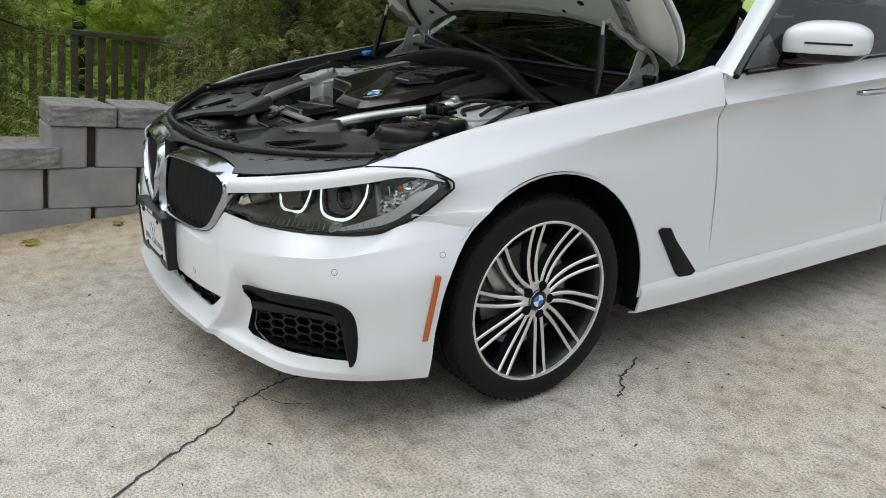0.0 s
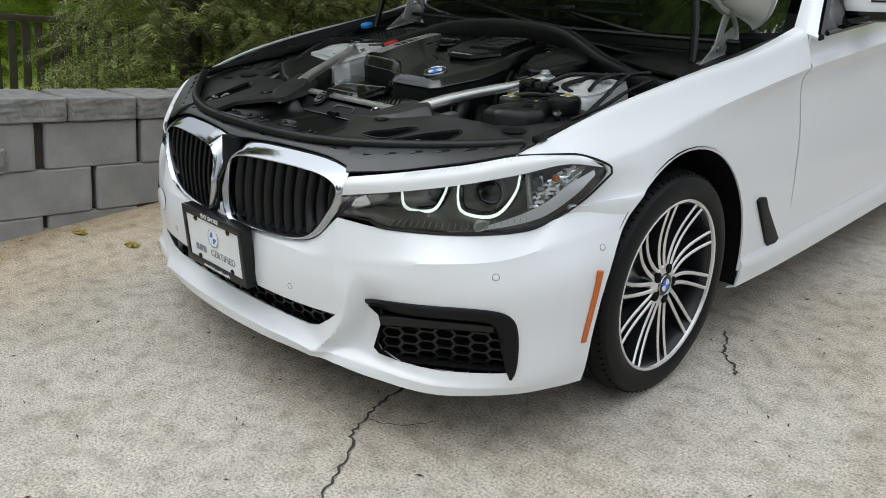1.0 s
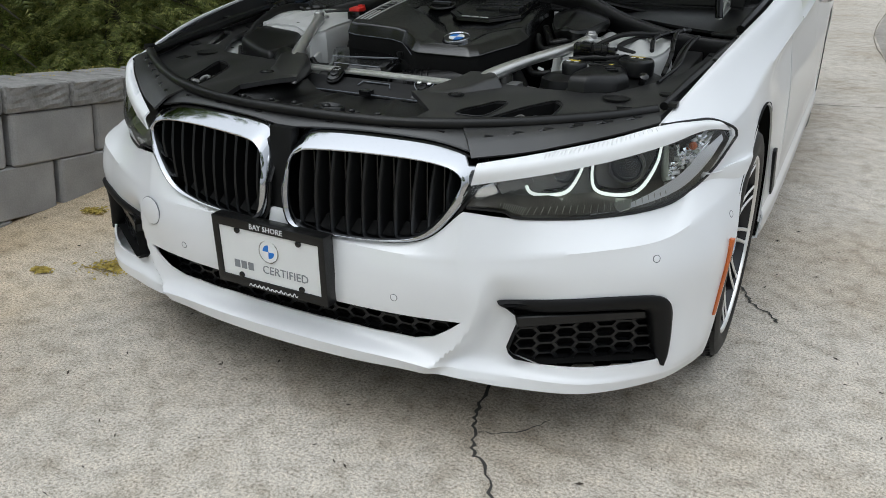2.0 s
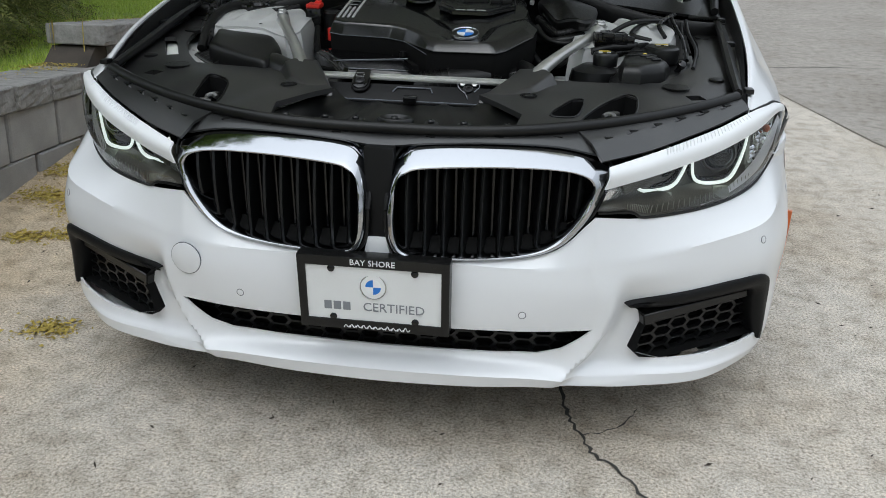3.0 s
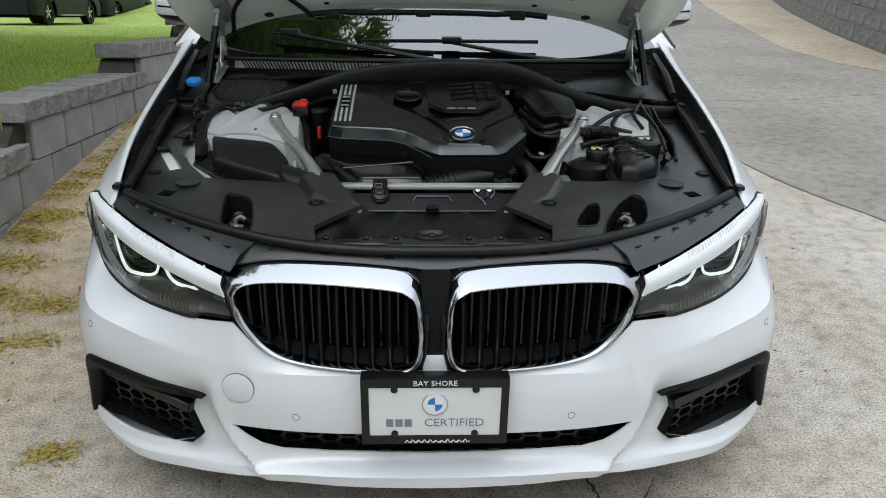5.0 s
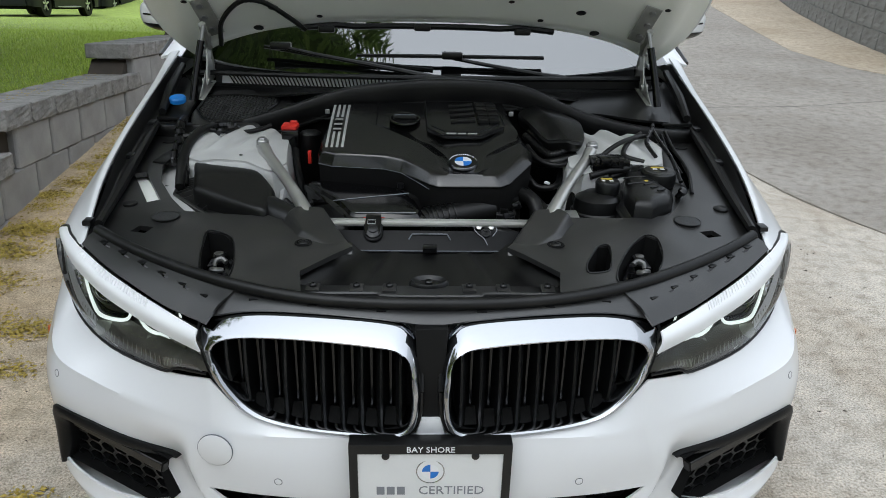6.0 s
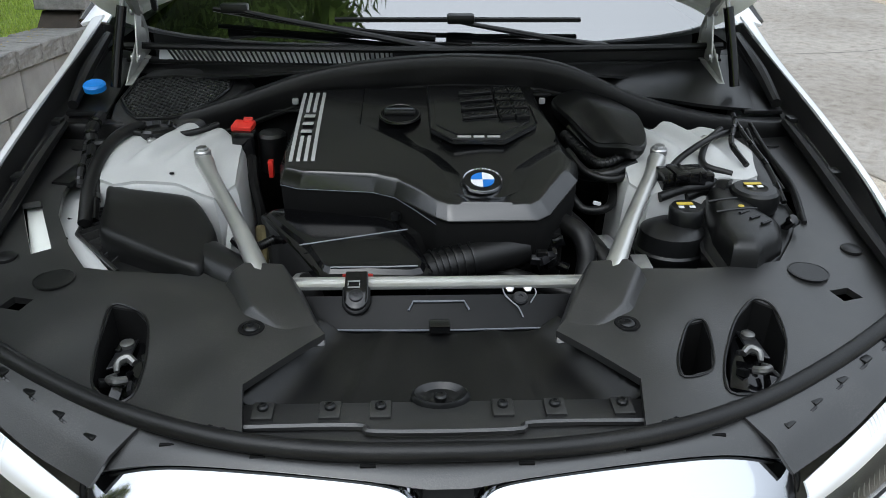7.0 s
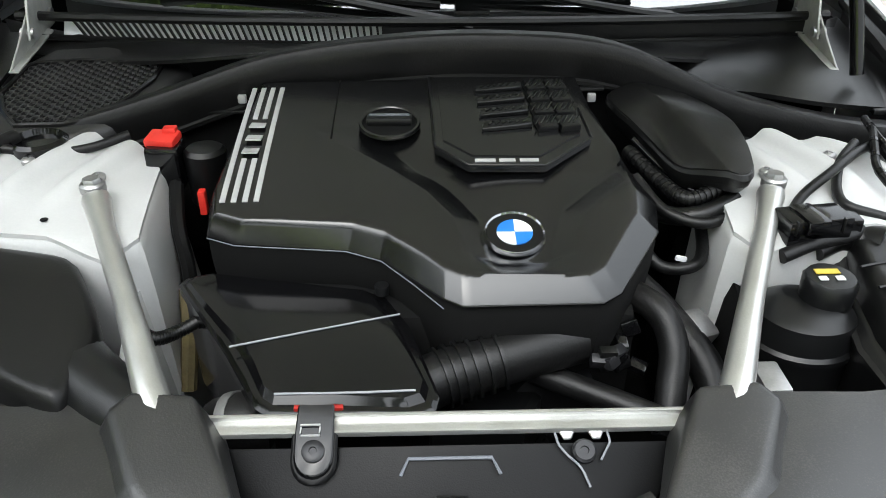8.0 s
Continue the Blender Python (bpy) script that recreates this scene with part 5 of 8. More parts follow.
for x, y, a in ((0.824, 3.80, 0), (-0.824, 0.853, 180), (-0.824, 3.80, 180)):
    c = copy_thing(W1, pose(x, y, 0.325, 0, 0, a))

# body sides behind the fenders: doors and rear quarters as separate panels
SIDE = {  # z, x of the body side at stations along the length
    0: [(0.960, 0.952), (0.900, 0.958), (0.868, 0.976), (0.81, 0.950), (0.65, 0.972), (0.48, 0.980), (0.36, 0.978), (0.308, 0.980)],
    1: [(0.985, 0.950), (0.935, 0.958), (0.912, 0.978), (0.85, 0.952), (0.66, 0.976), (0.48, 0.982), (0.36, 0.978), (0.310, 0.981)],
    2: [(1.010, 0.945), (0.965, 0.955), (0.945, 0.976), (0.88, 0.952), (0.66, 0.976), (0.48, 0.982), (0.36, 0.978), (0.312, 0.981)],
    3: [(1.030, 0.925), (0.990, 0.945), (0.965, 0.968), (0.89, 0.960), (0.66, 0.976), (0.48, 0.980), (0.36, 0.976), (0.312, 0.979)],
    4: [(1.040, 0.860), (1.000, 0.900), (0.975, 0.930), (0.90, 0.930), (0.66, 0.940), (0.48, 0.935), (0.36, 0.925), (0.268, 0.915)],
    5: [(1.035, 0.640), (1.000, 0.690), (0.975, 0.720), (0.90, 0.730), (0.66, 0.760), (0.48, 0.770), (0.36, 0.760), (0.268, 0.740)],
}
SIDE = {k: [(z, x - 0.022) for z, x in rail] for k, rail in SIDE.items()}
YS = [1.57, 2.45, 3.2, 3.95, 4.55, 4.92]


def side_panel(y0, y1, s, n=8):
    rows = []
    for k in range(8):
        rows.append([(np.interp(y, YS, [SIDE[i][k][1] for i in range(6)]), y, np.interp(y, YS, [SIDE[i][k][0] for i in range(6)])) for y in np.linspace(y0, y1, n)])
    return slab(skin(rows, 2, 4, sharp=(2,))[:, ::-1], 0.006)


for s in (-1, 1):
    d1 = part("front_door", sided(side_panel(1.576, 2.66, s), s), M_PAINT, car, "white front door", 30)
    d2 = part("rear_door", sided(side_panel(2.665, 3.42, s), s), M_PAINT, car, "white rear door", 30)
    q = cut(side_panel(3.425, 4.92, s, 14), [round_tool(3.80, 0.322, 0.385, 0.5, 1.2)])
    part("rear_quarter", sided(q, s), M_PAINT, car, "white rear quarter panel", 30)
    for d, y in ((d1, 2.42), (d2, 3.25)):
        part("door_handle", sided(tube([(0.955, y - 0.11, 0.865), (0.985, y - 0.08, 0.868), (0.988, y + 0.05, 0.870), (0.955, y + 0.09, 0.872)], [0.008, 0.012, 0.012, 0.008], 8), s), M_CHROME, d, "bright door handle")
    sill = skin([[(0.948, 1.215, 0.300), (0.956, 1.6, 0.306), (0.960, 2.4, 0.310), (0.958, 3.42, 0.312)], [(0.956, 1.205, 0.278), (0.968, 1.6, 0.280), (0.972, 2.4, 0.283), (0.970, 3.42, 0.286)],
                 [(0.950, 1.20, 0.208), (0.964, 1.6, 0.206), (0.968, 2.4, 0.206), (0.966, 3.42, 0.208)], [(0.925, 1.20, 0.198), (0.925, 1.6, 0.194), (0.925, 2.4, 0.194), (0.925, 3.42, 0.196)]], 5, 3, sharp=(1, 2))
    part("side_skirt", sided(cut(slab(sill[:, ::-1], 0.006), [round_tool(0.868, 0.322, 0.398, 0.5, 1.2)]), s), M_PAINT, car, "white side skirt", 30)
    part("body_inner", sided(box((0.885, 2.50, 0.58), (0.04, 1.8, 0.60)), s), M_DARK, car)
    # side glass, window line, pillars
    belt = [(0.948, 1.66, 0.965), (0.942, 2.3, 0.990), (0.935, 3.0, 1.012), (0.90, 3.75, 1.045)]
    top = [(0.860, 1.80, 1.085), (0.70, 2.30, 1.375), (0.655, 3.0, 1.40), (0.68, 3.72, 1.20)]
    part("side_window", sided(sheet(skin([belt, top], 6, 4)), s), M_GLASS, car, "dark tinted side windows")
    part("window_trim", sided(tube(belt, 0.008, 6), s), M_GLOSS, car, "black window trim")
    part("window_frame", sided(tube([(0.950, 1.60, 0.958), (0.900, 1.74, 1.05), (0.785, 2.05, 1.25), (0.705, 2.30, 1.385), (0.66, 3.0, 1.415), (0.70, 3.72, 1.22), (0.88, 3.85, 1.05)], 0.014, 6), s), M_GLOSS, car, "black window frame")
    pil = skin([[(0.872, 1.575, 0.962), (0.800, 1.80, 1.115), (0.700, 2.06, 1.30), (0.62, 2.26, 1.405)], [(0.915, 1.575, 0.968), (0.855, 1.77, 1.098), (0.755, 2.07, 1.300), (0.665, 2.29, 1.415)], [(0.952, 1.582, 0.958), (0.898, 1.735, 1.052), (0.785, 2.05, 1.255), (0.700, 2.30, 1.390)]], 5, 3)
    part("a_pillar", sided(slab(pil[:, ::-1], 0.01), s), M_PAINT, car, "white windscreen pillar")
    # mirror: a boxy rounded housing over a black foot
    mm = Matrix.Translation((0.998, 1.99, 1.058)) @ Matrix(((0.93, 0.37, 0, 0), (0.37, -0.93, 0, 0), (0, 0, 1, 0), (0, 0, 0, 1)))
    rings = []
    for d, k, kz in ((-0.085, 0.90, 0.90), (-0.080, 0.985, 0.98), (0.0, 1.0, 1.0), (0.040, 0.97, 0.96), (0.065, 0.90, 0.87), (0.078, 0.74, 0.68), (0.086, 0.42, 0.38), (0.088, 0.05, 0.05)):
        row = []
        for a in np.linspace(0, 2 * math.pi, 40, endpoint=False):
            cx, cz = math.cos(a), math.sin(a)
            q = (abs(cx) ** 3.2 + abs(cz) ** 3.2) ** (-1 / 3.2)
            w_, z_ = 0.135 * cx * q, 0.072 * cz * q
            z_ *= 1 - 0.16 * (w_ / 0.135) ** 2 * (1 if z_ > 0 else 0.2) - (0.10 * (w_ / 0.135) if z_ < 0 else 0)
            row.append(mm @ V((w_ * k, d, z_ * kz)))
        rings.append(row)
    bm = sheet(rings, True)
    bm.verts.ensure_lookup_table()
    bm.faces.new([bm.verts[i] for i in range(40)])
    bm.faces.new([bm.verts[len(bm.verts) - 40 + i] for i in range(40)])
    bmesh.ops.recalc_face_normals(bm, faces=bm.faces)
    low = bm.copy()
    mir = part("door_mirror", sided(bm, s), M_PAINT, car, "white door mirror with black base", 50)
    mc = V((0.998, 1.99, 1.058))
    for v in low.verts:
        v.co = mc + (v.co - mc) * 1.015
    low = cut(low, [prism([(0.8, 1.6, 0.9), (1.3, 1.6, 0.9), (1.3, 2.4, 0.9), (0.8, 2.4, 0.9)], (0, 0, 0.124))], "INTERSECT")
    part("mirror_lower", sided(low, s), M_GLOSS, mir, "gloss black lower half", 50)
    part("mirror_foot", sided(soften(prism([(0.920, 1.86, 0.975), (0.99, 1.90, 0.992), (1.0, 1.98, 0.994), (0.920, 2.0, 0.975)], (0, 0, 0.022)), 0.008), s), M_GLOSS, mir, "black mirror foot")
    line = []
    for w_ in np.linspace(-0.05, 0.095, 9):
        hit, _ = on_skin(mir, (mm @ V((w_, 0.06, 0.0))) * 1.0 if s > 0 else V((-1, 1, 1)) * (mm @ V((w_, 0.06, 0.0))), (mm.to_3x3() @ V((0, 1, 0))) if s > 0 else V((-1, 1, 1)) * (mm.to_3x3() @ V((0, 1, 0))))
        line.append((abs(hit.x), hit.y, hit.z))
    part("turn_strip", sided(tube(line, 0.0038, 6, 2), s), M_GLOSS, mir, "thin black strip")
    part("quarter_light", sided(soften(prism([(0.945, 1.63, 0.972), (0.938, 1.86, 0.990), (0.888, 1.83, 1.085), (0.912, 1.74, 1.045)], (-0.008, 0, 0)), 0.002, 1), s), M_GLOSS, car, "black mirror triangle")

# windscreen, roof, rear
WB = both([(0, 1.372, 0.945), (0.30, 1.385, 0.946), (0.60, 1.425, 0.953), (0.86, 1.52, 0.972)])
WT = both([(0, 2.27, 1.412), (0.25, 2.27, 1.408), (0.48, 2.26, 1.402), (0.63, 2.235, 1.395)])
WM = [tuple((np.array(a) + np.array(b)) / 2 + np.array((0, -0.004, 0.006))) for a, b in zip(WB, WT)]
part("windscreen", sheet(skin([WB, WM, WT], 5, 5)), M_SCREEN, car, "clear windscreen reflecting the sky")
roof = skin([WT, both([(0, 2.55, 1.470), (0.25, 2.55, 1.466), (0.50, 2.56, 1.452), (0.66, 2.56, 1.415)]), both([(0, 3.2, 1.460), (0.25, 3.2, 1.456), (0.48, 3.2, 1.440), (0.645, 3.2, 1.40)]), both([(0, 3.65, 1.375), (0.25, 3.65, 1.37), (0.45, 3.64, 1.355), (0.62, 3.62, 1.31)])], 5, 5)
part("roof", slab(roof[::-1], 0.02), M_PAINT, car, "white roof")
part("rear_window", sheet(skin([both([(0, 3.65, 1.375), (0.25, 3.65, 1.37), (0.45, 3.64, 1.355), (0.62, 3.62, 1.31)]), both([(0, 4.30, 1.07), (0.3, 4.28, 1.07), (0.55, 4.25, 1.06), (0.72, 4.2, 1.05)])], 4, 4)), M_GLASS, car, "rear window")
part("boot_lid", slab(skin([both([(0, 4.30, 1.07), (0.3, 4.28, 1.07), (0.55, 4.25, 1.06), (0.86, 4.1, 1.04)]), both([(0, 4.86, 1.085), (0.3, 4.85, 1.08), (0.6, 4.80, 1.07), (0.84, 4.6, 1.04)]), both([(0, 4.93, 1.0), (0.3, 4.93, 1.0), (0.55, 4.92, 1.0), (0.66, 4.92, 1.0)])], 4, 4)[::-1], 0.01), M_PAINT, car, "white boot lid")
part("rear_bumper", slab(skin([both([(0, 4.93, 1.0), (0.3, 4.93, 1.0), (0.55, 4.92, 1.0), (0.70, 4.91, 1.0)]), both([(0, 4.96, 0.65), (0.3, 4.96, 0.65), (0.6, 4.94, 0.65), (0.76, 4.92, 0.65)]), both([(0, 4.95, 0.3), (0.3, 4.95, 0.3), (0.6, 4.93, 0.3), (0.745, 4.91, 0.3)])], 4, 4)[::-1], 0.01), M_PAINT, car, "white rear bumper")
part("underbody", box((0, 2.6, 0.24), (1.75, 4.3, 0.06), 0.01), M_DARK, car, "dark underbody")

# dim cabin behind the windscreen
part("dashboard", soften(prism([(-0.78, 1.62, 0.94), (0.78, 1.62, 0.94), (0.78, 2.15, 0.99), (-0.78, 2.15, 0.99)], (0, 0, -0.2)), 0.03), M_SEAT, car, "dark dashboard")
part("steering_wheel", tube([(0.38 + 0.18 * math.cos(a), 2.18 + 0.06 * math.sin(a), 0.98 + 0.17 * math.sin(a)) for a in np.linspace(0, 2 * math.pi, 30)], 0.016, 8, raw=True), M_SEAT, car, "black steering wheel")
for x in (-0.38, 0.38):
    part("seat", soften(prism([(x - 0.24, 2.75, 0.4), (x + 0.24, 2.75, 0.4), (x + 0.20, 3.0, 1.15), (x - 0.20, 3.0, 1.15)], (0, 0.12, 0.02)), 0.04), M_SEAT, car, "dark seat")
    part("head_restraint", box((x, 3.03, 1.25), (0.25, 0.09, 0.17), 0.04), M_SEAT, car)
part("cabin_floor", box((0, 2.9, 0.38), (1.7, 2.6, 0.05)), M_DARK, car)
part("sticker", prism([(0.600, 1.672, 1.036), (0.668, 1.676, 1.032), (0.668, 1.722, 1.056), (0.606, 1.716, 1.058)], (0, 0, -0.002)), M_RED, car, "small red sticker")

# open hood: an inner panel in relief under the outer skin
HD, HN, H0 = V((0, -0.707, 0.707)), V((0, 0.707, 0.707)), V((0, 1.51, 0.972))


def hood_at(u, t, d=0.0):
    """A point of the hood: u across (-1 to 1), t from the rear edge forward (0 to 1), d below the skin."""
    a = abs(u)
    s_ = 0.150 * (1 - a**3.0) * (1 - t) + (1.46 - 0.18 * a**2.2) * t
    w_ = float(np.interp(s_, [0, 0.03, 0.08, 0.15, 0.22, 0.32, 0.6, 1.0, 1.46], [0.770, 0.812, 0.848, 0.880, 0.895, 0.900, 0.875, 0.835, 0.74]))
    n = 0.052 * (1 - a**2.4) + 0.06 * s_ - 0.09 * s_ * s_
    return V((u * w_, 0, 0)) + H0 + HD * s_ + HN * (n - d)


def relief(u, t):
    a = abs(u)
    e = min(1.0, max(0.0, (0.955 - a) / 0.05)) * min(1.0, max(0.0, (t - 0.008) / 0.03))
    bowl = min(1.0, max(0.0, (0.80 - a) / 0.07)) * min(1.0, max(0.0, (t - 0.17 - 0.05 * a) / 0.05))
    rib = math.exp(-((a - 0.40 - 0.2 * t) / 0.05) ** 2)
    return 0.014 + 0.026 * e - 0.018 * bowl * (1 - 0.8 * rib)


TS = np.array([0, 0.008, 0.02, 0.035, 0.055, 0.08, 0.11, 0.14, 0.17, 0.20, 0.225, 0.25, 0.28, 0.33, 0.40, 0.5, 0.62, 0.75, 0.88, 0.96, 1.0])
US = np.linspace(-1, 1, 61)
hood = part("hood", slab(np.array([[hood_at(u, t) for u in US] for t in TS]), 0.010), M_PAINT, car, "open white hood with a pale inner panel", 40)
part("hood_inner", slab(np.array([[hood_at(u * 0.985, 0.006 + t * 0.985, relief(u, t)) for u in US] for t in TS]), 0.002), M_INNER, hood, "pale grey-white inner panel", 50)
for u, t in ((-0.80, 0.09), (0.80, 0.09), (-0.64, 0.045), (0.64, 0.045), (-0.56, 0.11), (0.56, 0.11), (-0.40, 0.06), (0.42, 0.06), (-0.28, 0.12), (0.30, 0.12), (-0.86, 0.20), (0.86, 0.20), (-0.70, 0.24), (0.70, 0.24)):
    c = hood_at(u * 0.985, t, relief(u, t) + 0.001)
    r = 0.017 if abs(u) in (0.64, 0.56) else 0.010
    part("hood_plug", lathe([(r * 0.9, -0.004), (r, 0.0), (0.0, 0.002)], 16, Matrix.Translation(c) @ (-HN).to_track_quat("Z", "Y").to_matrix().to_4x4() @ Matrix.Diagonal((1, 0.7, 1, 1))), M_RUBBER, hood, "black rubber plug")
part("hood_edge_seal", tube([hood_at(u, 0.010 + 0.008 * (abs(u) > 0.3), 0.036) for u in np.linspace(-0.48, 0.48, 15)], 0.010, 8, 2), M_RUBBER, hood, "black rubber edge seal")
for u in (-0.02, -0.38, 0.36):
    part("hood_buffer", box(hood_at(u, 0.014, 0.044), (0.055, 0.03, 0.024), 0.008), M_RUBBER, hood)
part("hood_cable", tube([hood_at(-0.80, 0.03, 0.052), hood_at(-0.74, 0.11, 0.056), hood_at(-0.66, 0.155, 0.046), hood_at(-0.58, 0.14, 0.046), hood_at(-0.50, 0.07, 0.048), hood_at(-0.46, 0.02, 0.048)], 0.008, 8, 5), M_RUBBER, hood, "black washer hose")
for s in (-1, 1):
    u0 = s * 0.79
    q = [hood_at(u0 - s * 0.035, 0.065, 0.046), hood_at(u0 + s * 0.03, 0.065, 0.046), hood_at(u0 + s * 0.035, 0.20, 0.046), hood_at(u0 - s * 0.025, 0.20, 0.046)]
    pl = part("hinge_plate", soften(prism(q, -0.004 * HN), 0.001, 1), M_HINGE, hood, "bare metal hinge plate")
    for t in (0.09, 0.135, 0.18):
        part("plate_bolt", lathe([(0.011, -0.002), (0.011, 0.007), (0, 0.008)], 6, Matrix.Translation(hood_at(u0 + s * 0.005 * (t > 0.1), t, 0.050)) @ (-HN).to_track_quat("Z", "Y").to_matrix().to_4x4()), M_STEEL, pl)

# ---- engine bay ----
for name, bm in (("bay_floor", box((0, 0.80, 0.43), (1.40, 1.16, 0.02))), ("bay_wall", box((0, 1.30, 0.635), (1.5, 0.02, 0.45))), ("bay_wall", box((0.775, 0.86, 0.60), (0.01, 0.86, 0.28))), ("bay_wall", box((-0.775, 0.86, 0.60), (0.01, 0.86, 0.28))), ("bay_wall", box((0, 0.22, 0.55), (0.70, 0.02, 0.26)))):
    part(name, bm, M_DARK, car, "dark inside wall of the engine bay")


def deck(x, y):
    """Height of the front covers of the bay."""
    x = abs(x)
    front = float(np.interp(x, [0, 0.15, 0.29, 0.43, 0.56, 0.68, 0.76, 0.9], [0.10, 0.106, 0.130, 0.180, 0.252, 0.332, 0.395, 0.50]))
    a, b = 0.773, 0.743 + 0.150 * (y - front)
    z = -0.003 * math.log(math.exp(-a / 0.003 + 250) + math.exp(-b / 0.003 + 250)) + 0.75
    z += 0.030 * min(1.0, max(0.0, (y - 0.5) / 0.6)) + 0.012 * min(1.0, max(0.0, (x - 0.62) / 0.15))
    a, b = (x - 0.47) * 0.8 + (y - 0.30) * 0.6, -(x - 0.47) * 0.6 + (y - 0.30) * 0.8
    z -= 0.010 * math.exp(-(a / 0.11) ** 4 - (b / 0.13) ** 4)
    return z


def field(f, x0, x1, y0, y1, n, m, t):
    return slab(np.array([[(x, y, f(x, y)) for x in np.linspace(x0, x1, n)] for y in np.linspace(y0, y1, m)]), t)


COVER = [(0.262, 0.118), (0.280, 0.232), (0.175, 0.335), (0.235, 0.43), (0.285, 0.530), (0.345, 0.520), (0.45, 0.517), (0.545, 0.527), (0.605, 0.540), (0.655, 0.610), (0.712, 0.715), (0.735, 0.80), (0.752, 0.95), (0.752, 1.07), (0.79, 1.10), (0.838, 1.10), (0.818, 0.75), (0.778, 0.40), (0.735, 0.352), (0.69, 0.325), (0.56, 0.240), (0.43, 0.168), (0.34, 0.133)]
LATCH = {1: [[(0.445, 0.335), (0.475, 0.385), (0.515, 0.425), (0.540, 0.405), (0.535, 0.335), (0.500, 0.262), (0.455, 0.222), (0.405, 0.215), (0.415, 0.27)], [(0.358, 0.305), (0.388, 0.362), (0.415, 0.372), (0.413, 0.325), (0.394, 0.262), (0.345, 0.238), (0.345, 0.27)]],
         -1: [[(-0.522, 0.426), (-0.481, 0.417), (-0.455, 0.387), (-0.440, 0.330), (-0.433, 0.284), (-0.433, 0.236), (-0.447, 0.221), (-0.468, 0.228), (-0.502, 0.265), (-0.518, 0.346)]]}


def ring_poly(c, r, n=20):
    return [(c[0] + r * math.cos(a), c[1] + r * math.sin(a)) for a in np.linspace(0, 2 * math.pi, n, endpoint=False)]


def screw(parent, p, r=0.011, material=None, recess=True):
    m = Matrix.Translation(p)
    if recess:
        part("screw_recess", lathe([(r * 1.7, 0.0), (r * 1.6, 0.0018), (r * 1.15, 0.0016), (r * 1.1, -0.003), (0, -0.003)], 20, m), M_DARK, parent)
    part("screw", lathe([(r, -0.004), (r, 0.002), (r * 0.75, 0.0045), (r * 0.4, 0.005), (r * 0.35, 0.003), (0, 0.003)], 16, m), material or M_SATIN, parent)


for s in (-1, 1):
    bm = field(deck, 0.12, 0.88, 0.08, 1.14, 60, 76, 0.012)
    poly = [tuple(p) for p in COVER]
    bm = cut(bm, [flat(poly, 0.6, 1.0)], "INTERSECT")
    holes = [flat([(x * s, y) for x, y in (h if s > 0 else h)], 0.6, 1.0) for h in LATCH[s]]
    holes += [flat(ring_poly((0.640, 0.502), 0.030), 0.6, 1.0), flat([(0.655, 0.452), (0.690, 0.460), (0.705, 0.435), (0.668, 0.425)], 0.6, 1.0)]
    if s < 0:
        holes.append(flat([(0.794, 0.752), (0.765, 0.766), (0.680, 0.596), (0.707, 0.575)], 0.6, 1.0))
    cover = part("radiator_corner_cover", sided(cut(bm, holes), s), M_DUSTY, car, "dusty black plastic cover beside the radiator", 30)
    screw(cover, (s * 0.288, 0.353, deck(0.288, 0.353)), 0.012)
    screw(cover, (s * 0.305, 0.150, deck(0.305, 0.150)), 0.010)
    part("cover_boss", lathe([(0.020, 0), (0.019, 0.004), (0.016, 0.0045), (0.014, 0.003), (0, 0.003)], 24, Matrix.Translation((s * 0.405, 0.178, deck(0.405, 0.178)))), M_DUSTY, cover)
    part("cover_cup", lathe([(0.034, 0.003), (0.031, 0.0035), (0.029, -0.01), (0.024, -0.030), (0.014, -0.032), (0.011, -0.018), (0.004, -0.016), (0, -0.018)], 28, Matrix.Translation((s * 0.640, 0.502, deck(0.640, 0.502)))), M_PLASTIC, cover, "round recess")
    part("buffer", lathe([(0.019, -0.005), (0.019, 0.003), (0.013, 0.006), (0, 0.006)], 20, Matrix.Translation((s * 0.745, 0.565, deck(0.745, 0.565)))), M_RUBBER, cover, "black rubber buffer")
    part("cover_cap", lathe([(0.022, 0), (0.021, 0.003), (0, 0.004)], 24, Matrix.Translation((s * 0.775, 1.02, deck(0.775, 1.02)))), M_PLASTIC, cover)
    for h in LATCH[s]:
        c = np.mean(h, 0)
        rim = [(x, y, deck(x, y) + 0.001) for x, y, _ in loop([(*p, 0) for p in h], 4)]
        part("hole_rim", tube(rim + rim[:1], 0.0022, 6, raw=True), M_PLASTIC, cover)
        well = sheet([[(x, y, deck(x, y) - 0.004) for x, y in h], [(c[0] + (x - c[0]) * 0.92, c[1] + (y - c[1]) * 0.92, 0.64) for x, y in h]], True)
        part("latch_well", well, M_DARK, cover)
        part("well_floor", flat([(c[0] + (x - c[0]) * 0.95, c[1] + (y - c[1]) * 0.95) for x, y in h], 0.655, 0.66), M_DARK, cover)
    c = np.mean(LATCH[s][0], 0)
    rnd = random.Random(5)
    latch = part("hood_latch", box((c[0] - s * 0.005, c[1], 0.708), (0.050, 0.15, 0.03), 0.006, pose(0, 0, 0, 0, 0, -s * 20)), M_GLOSS, car, "metal hood latch in its well")
    part("latch_plate", soften(prism([(c[0] + s * 0.004, c[1] + 0.075, 0.730), (c[0] + s * 0.030, c[1] + 0.060, 0.728), (c[0] + s * 0.026, c[1] - 0.010, 0.736), (c[0] - s * 0.002, c[1] + 0.000, 0.738)], (0, 0, -0.004)), 0.001, 1), M_RIMDARK, latch, "dark steel plate")
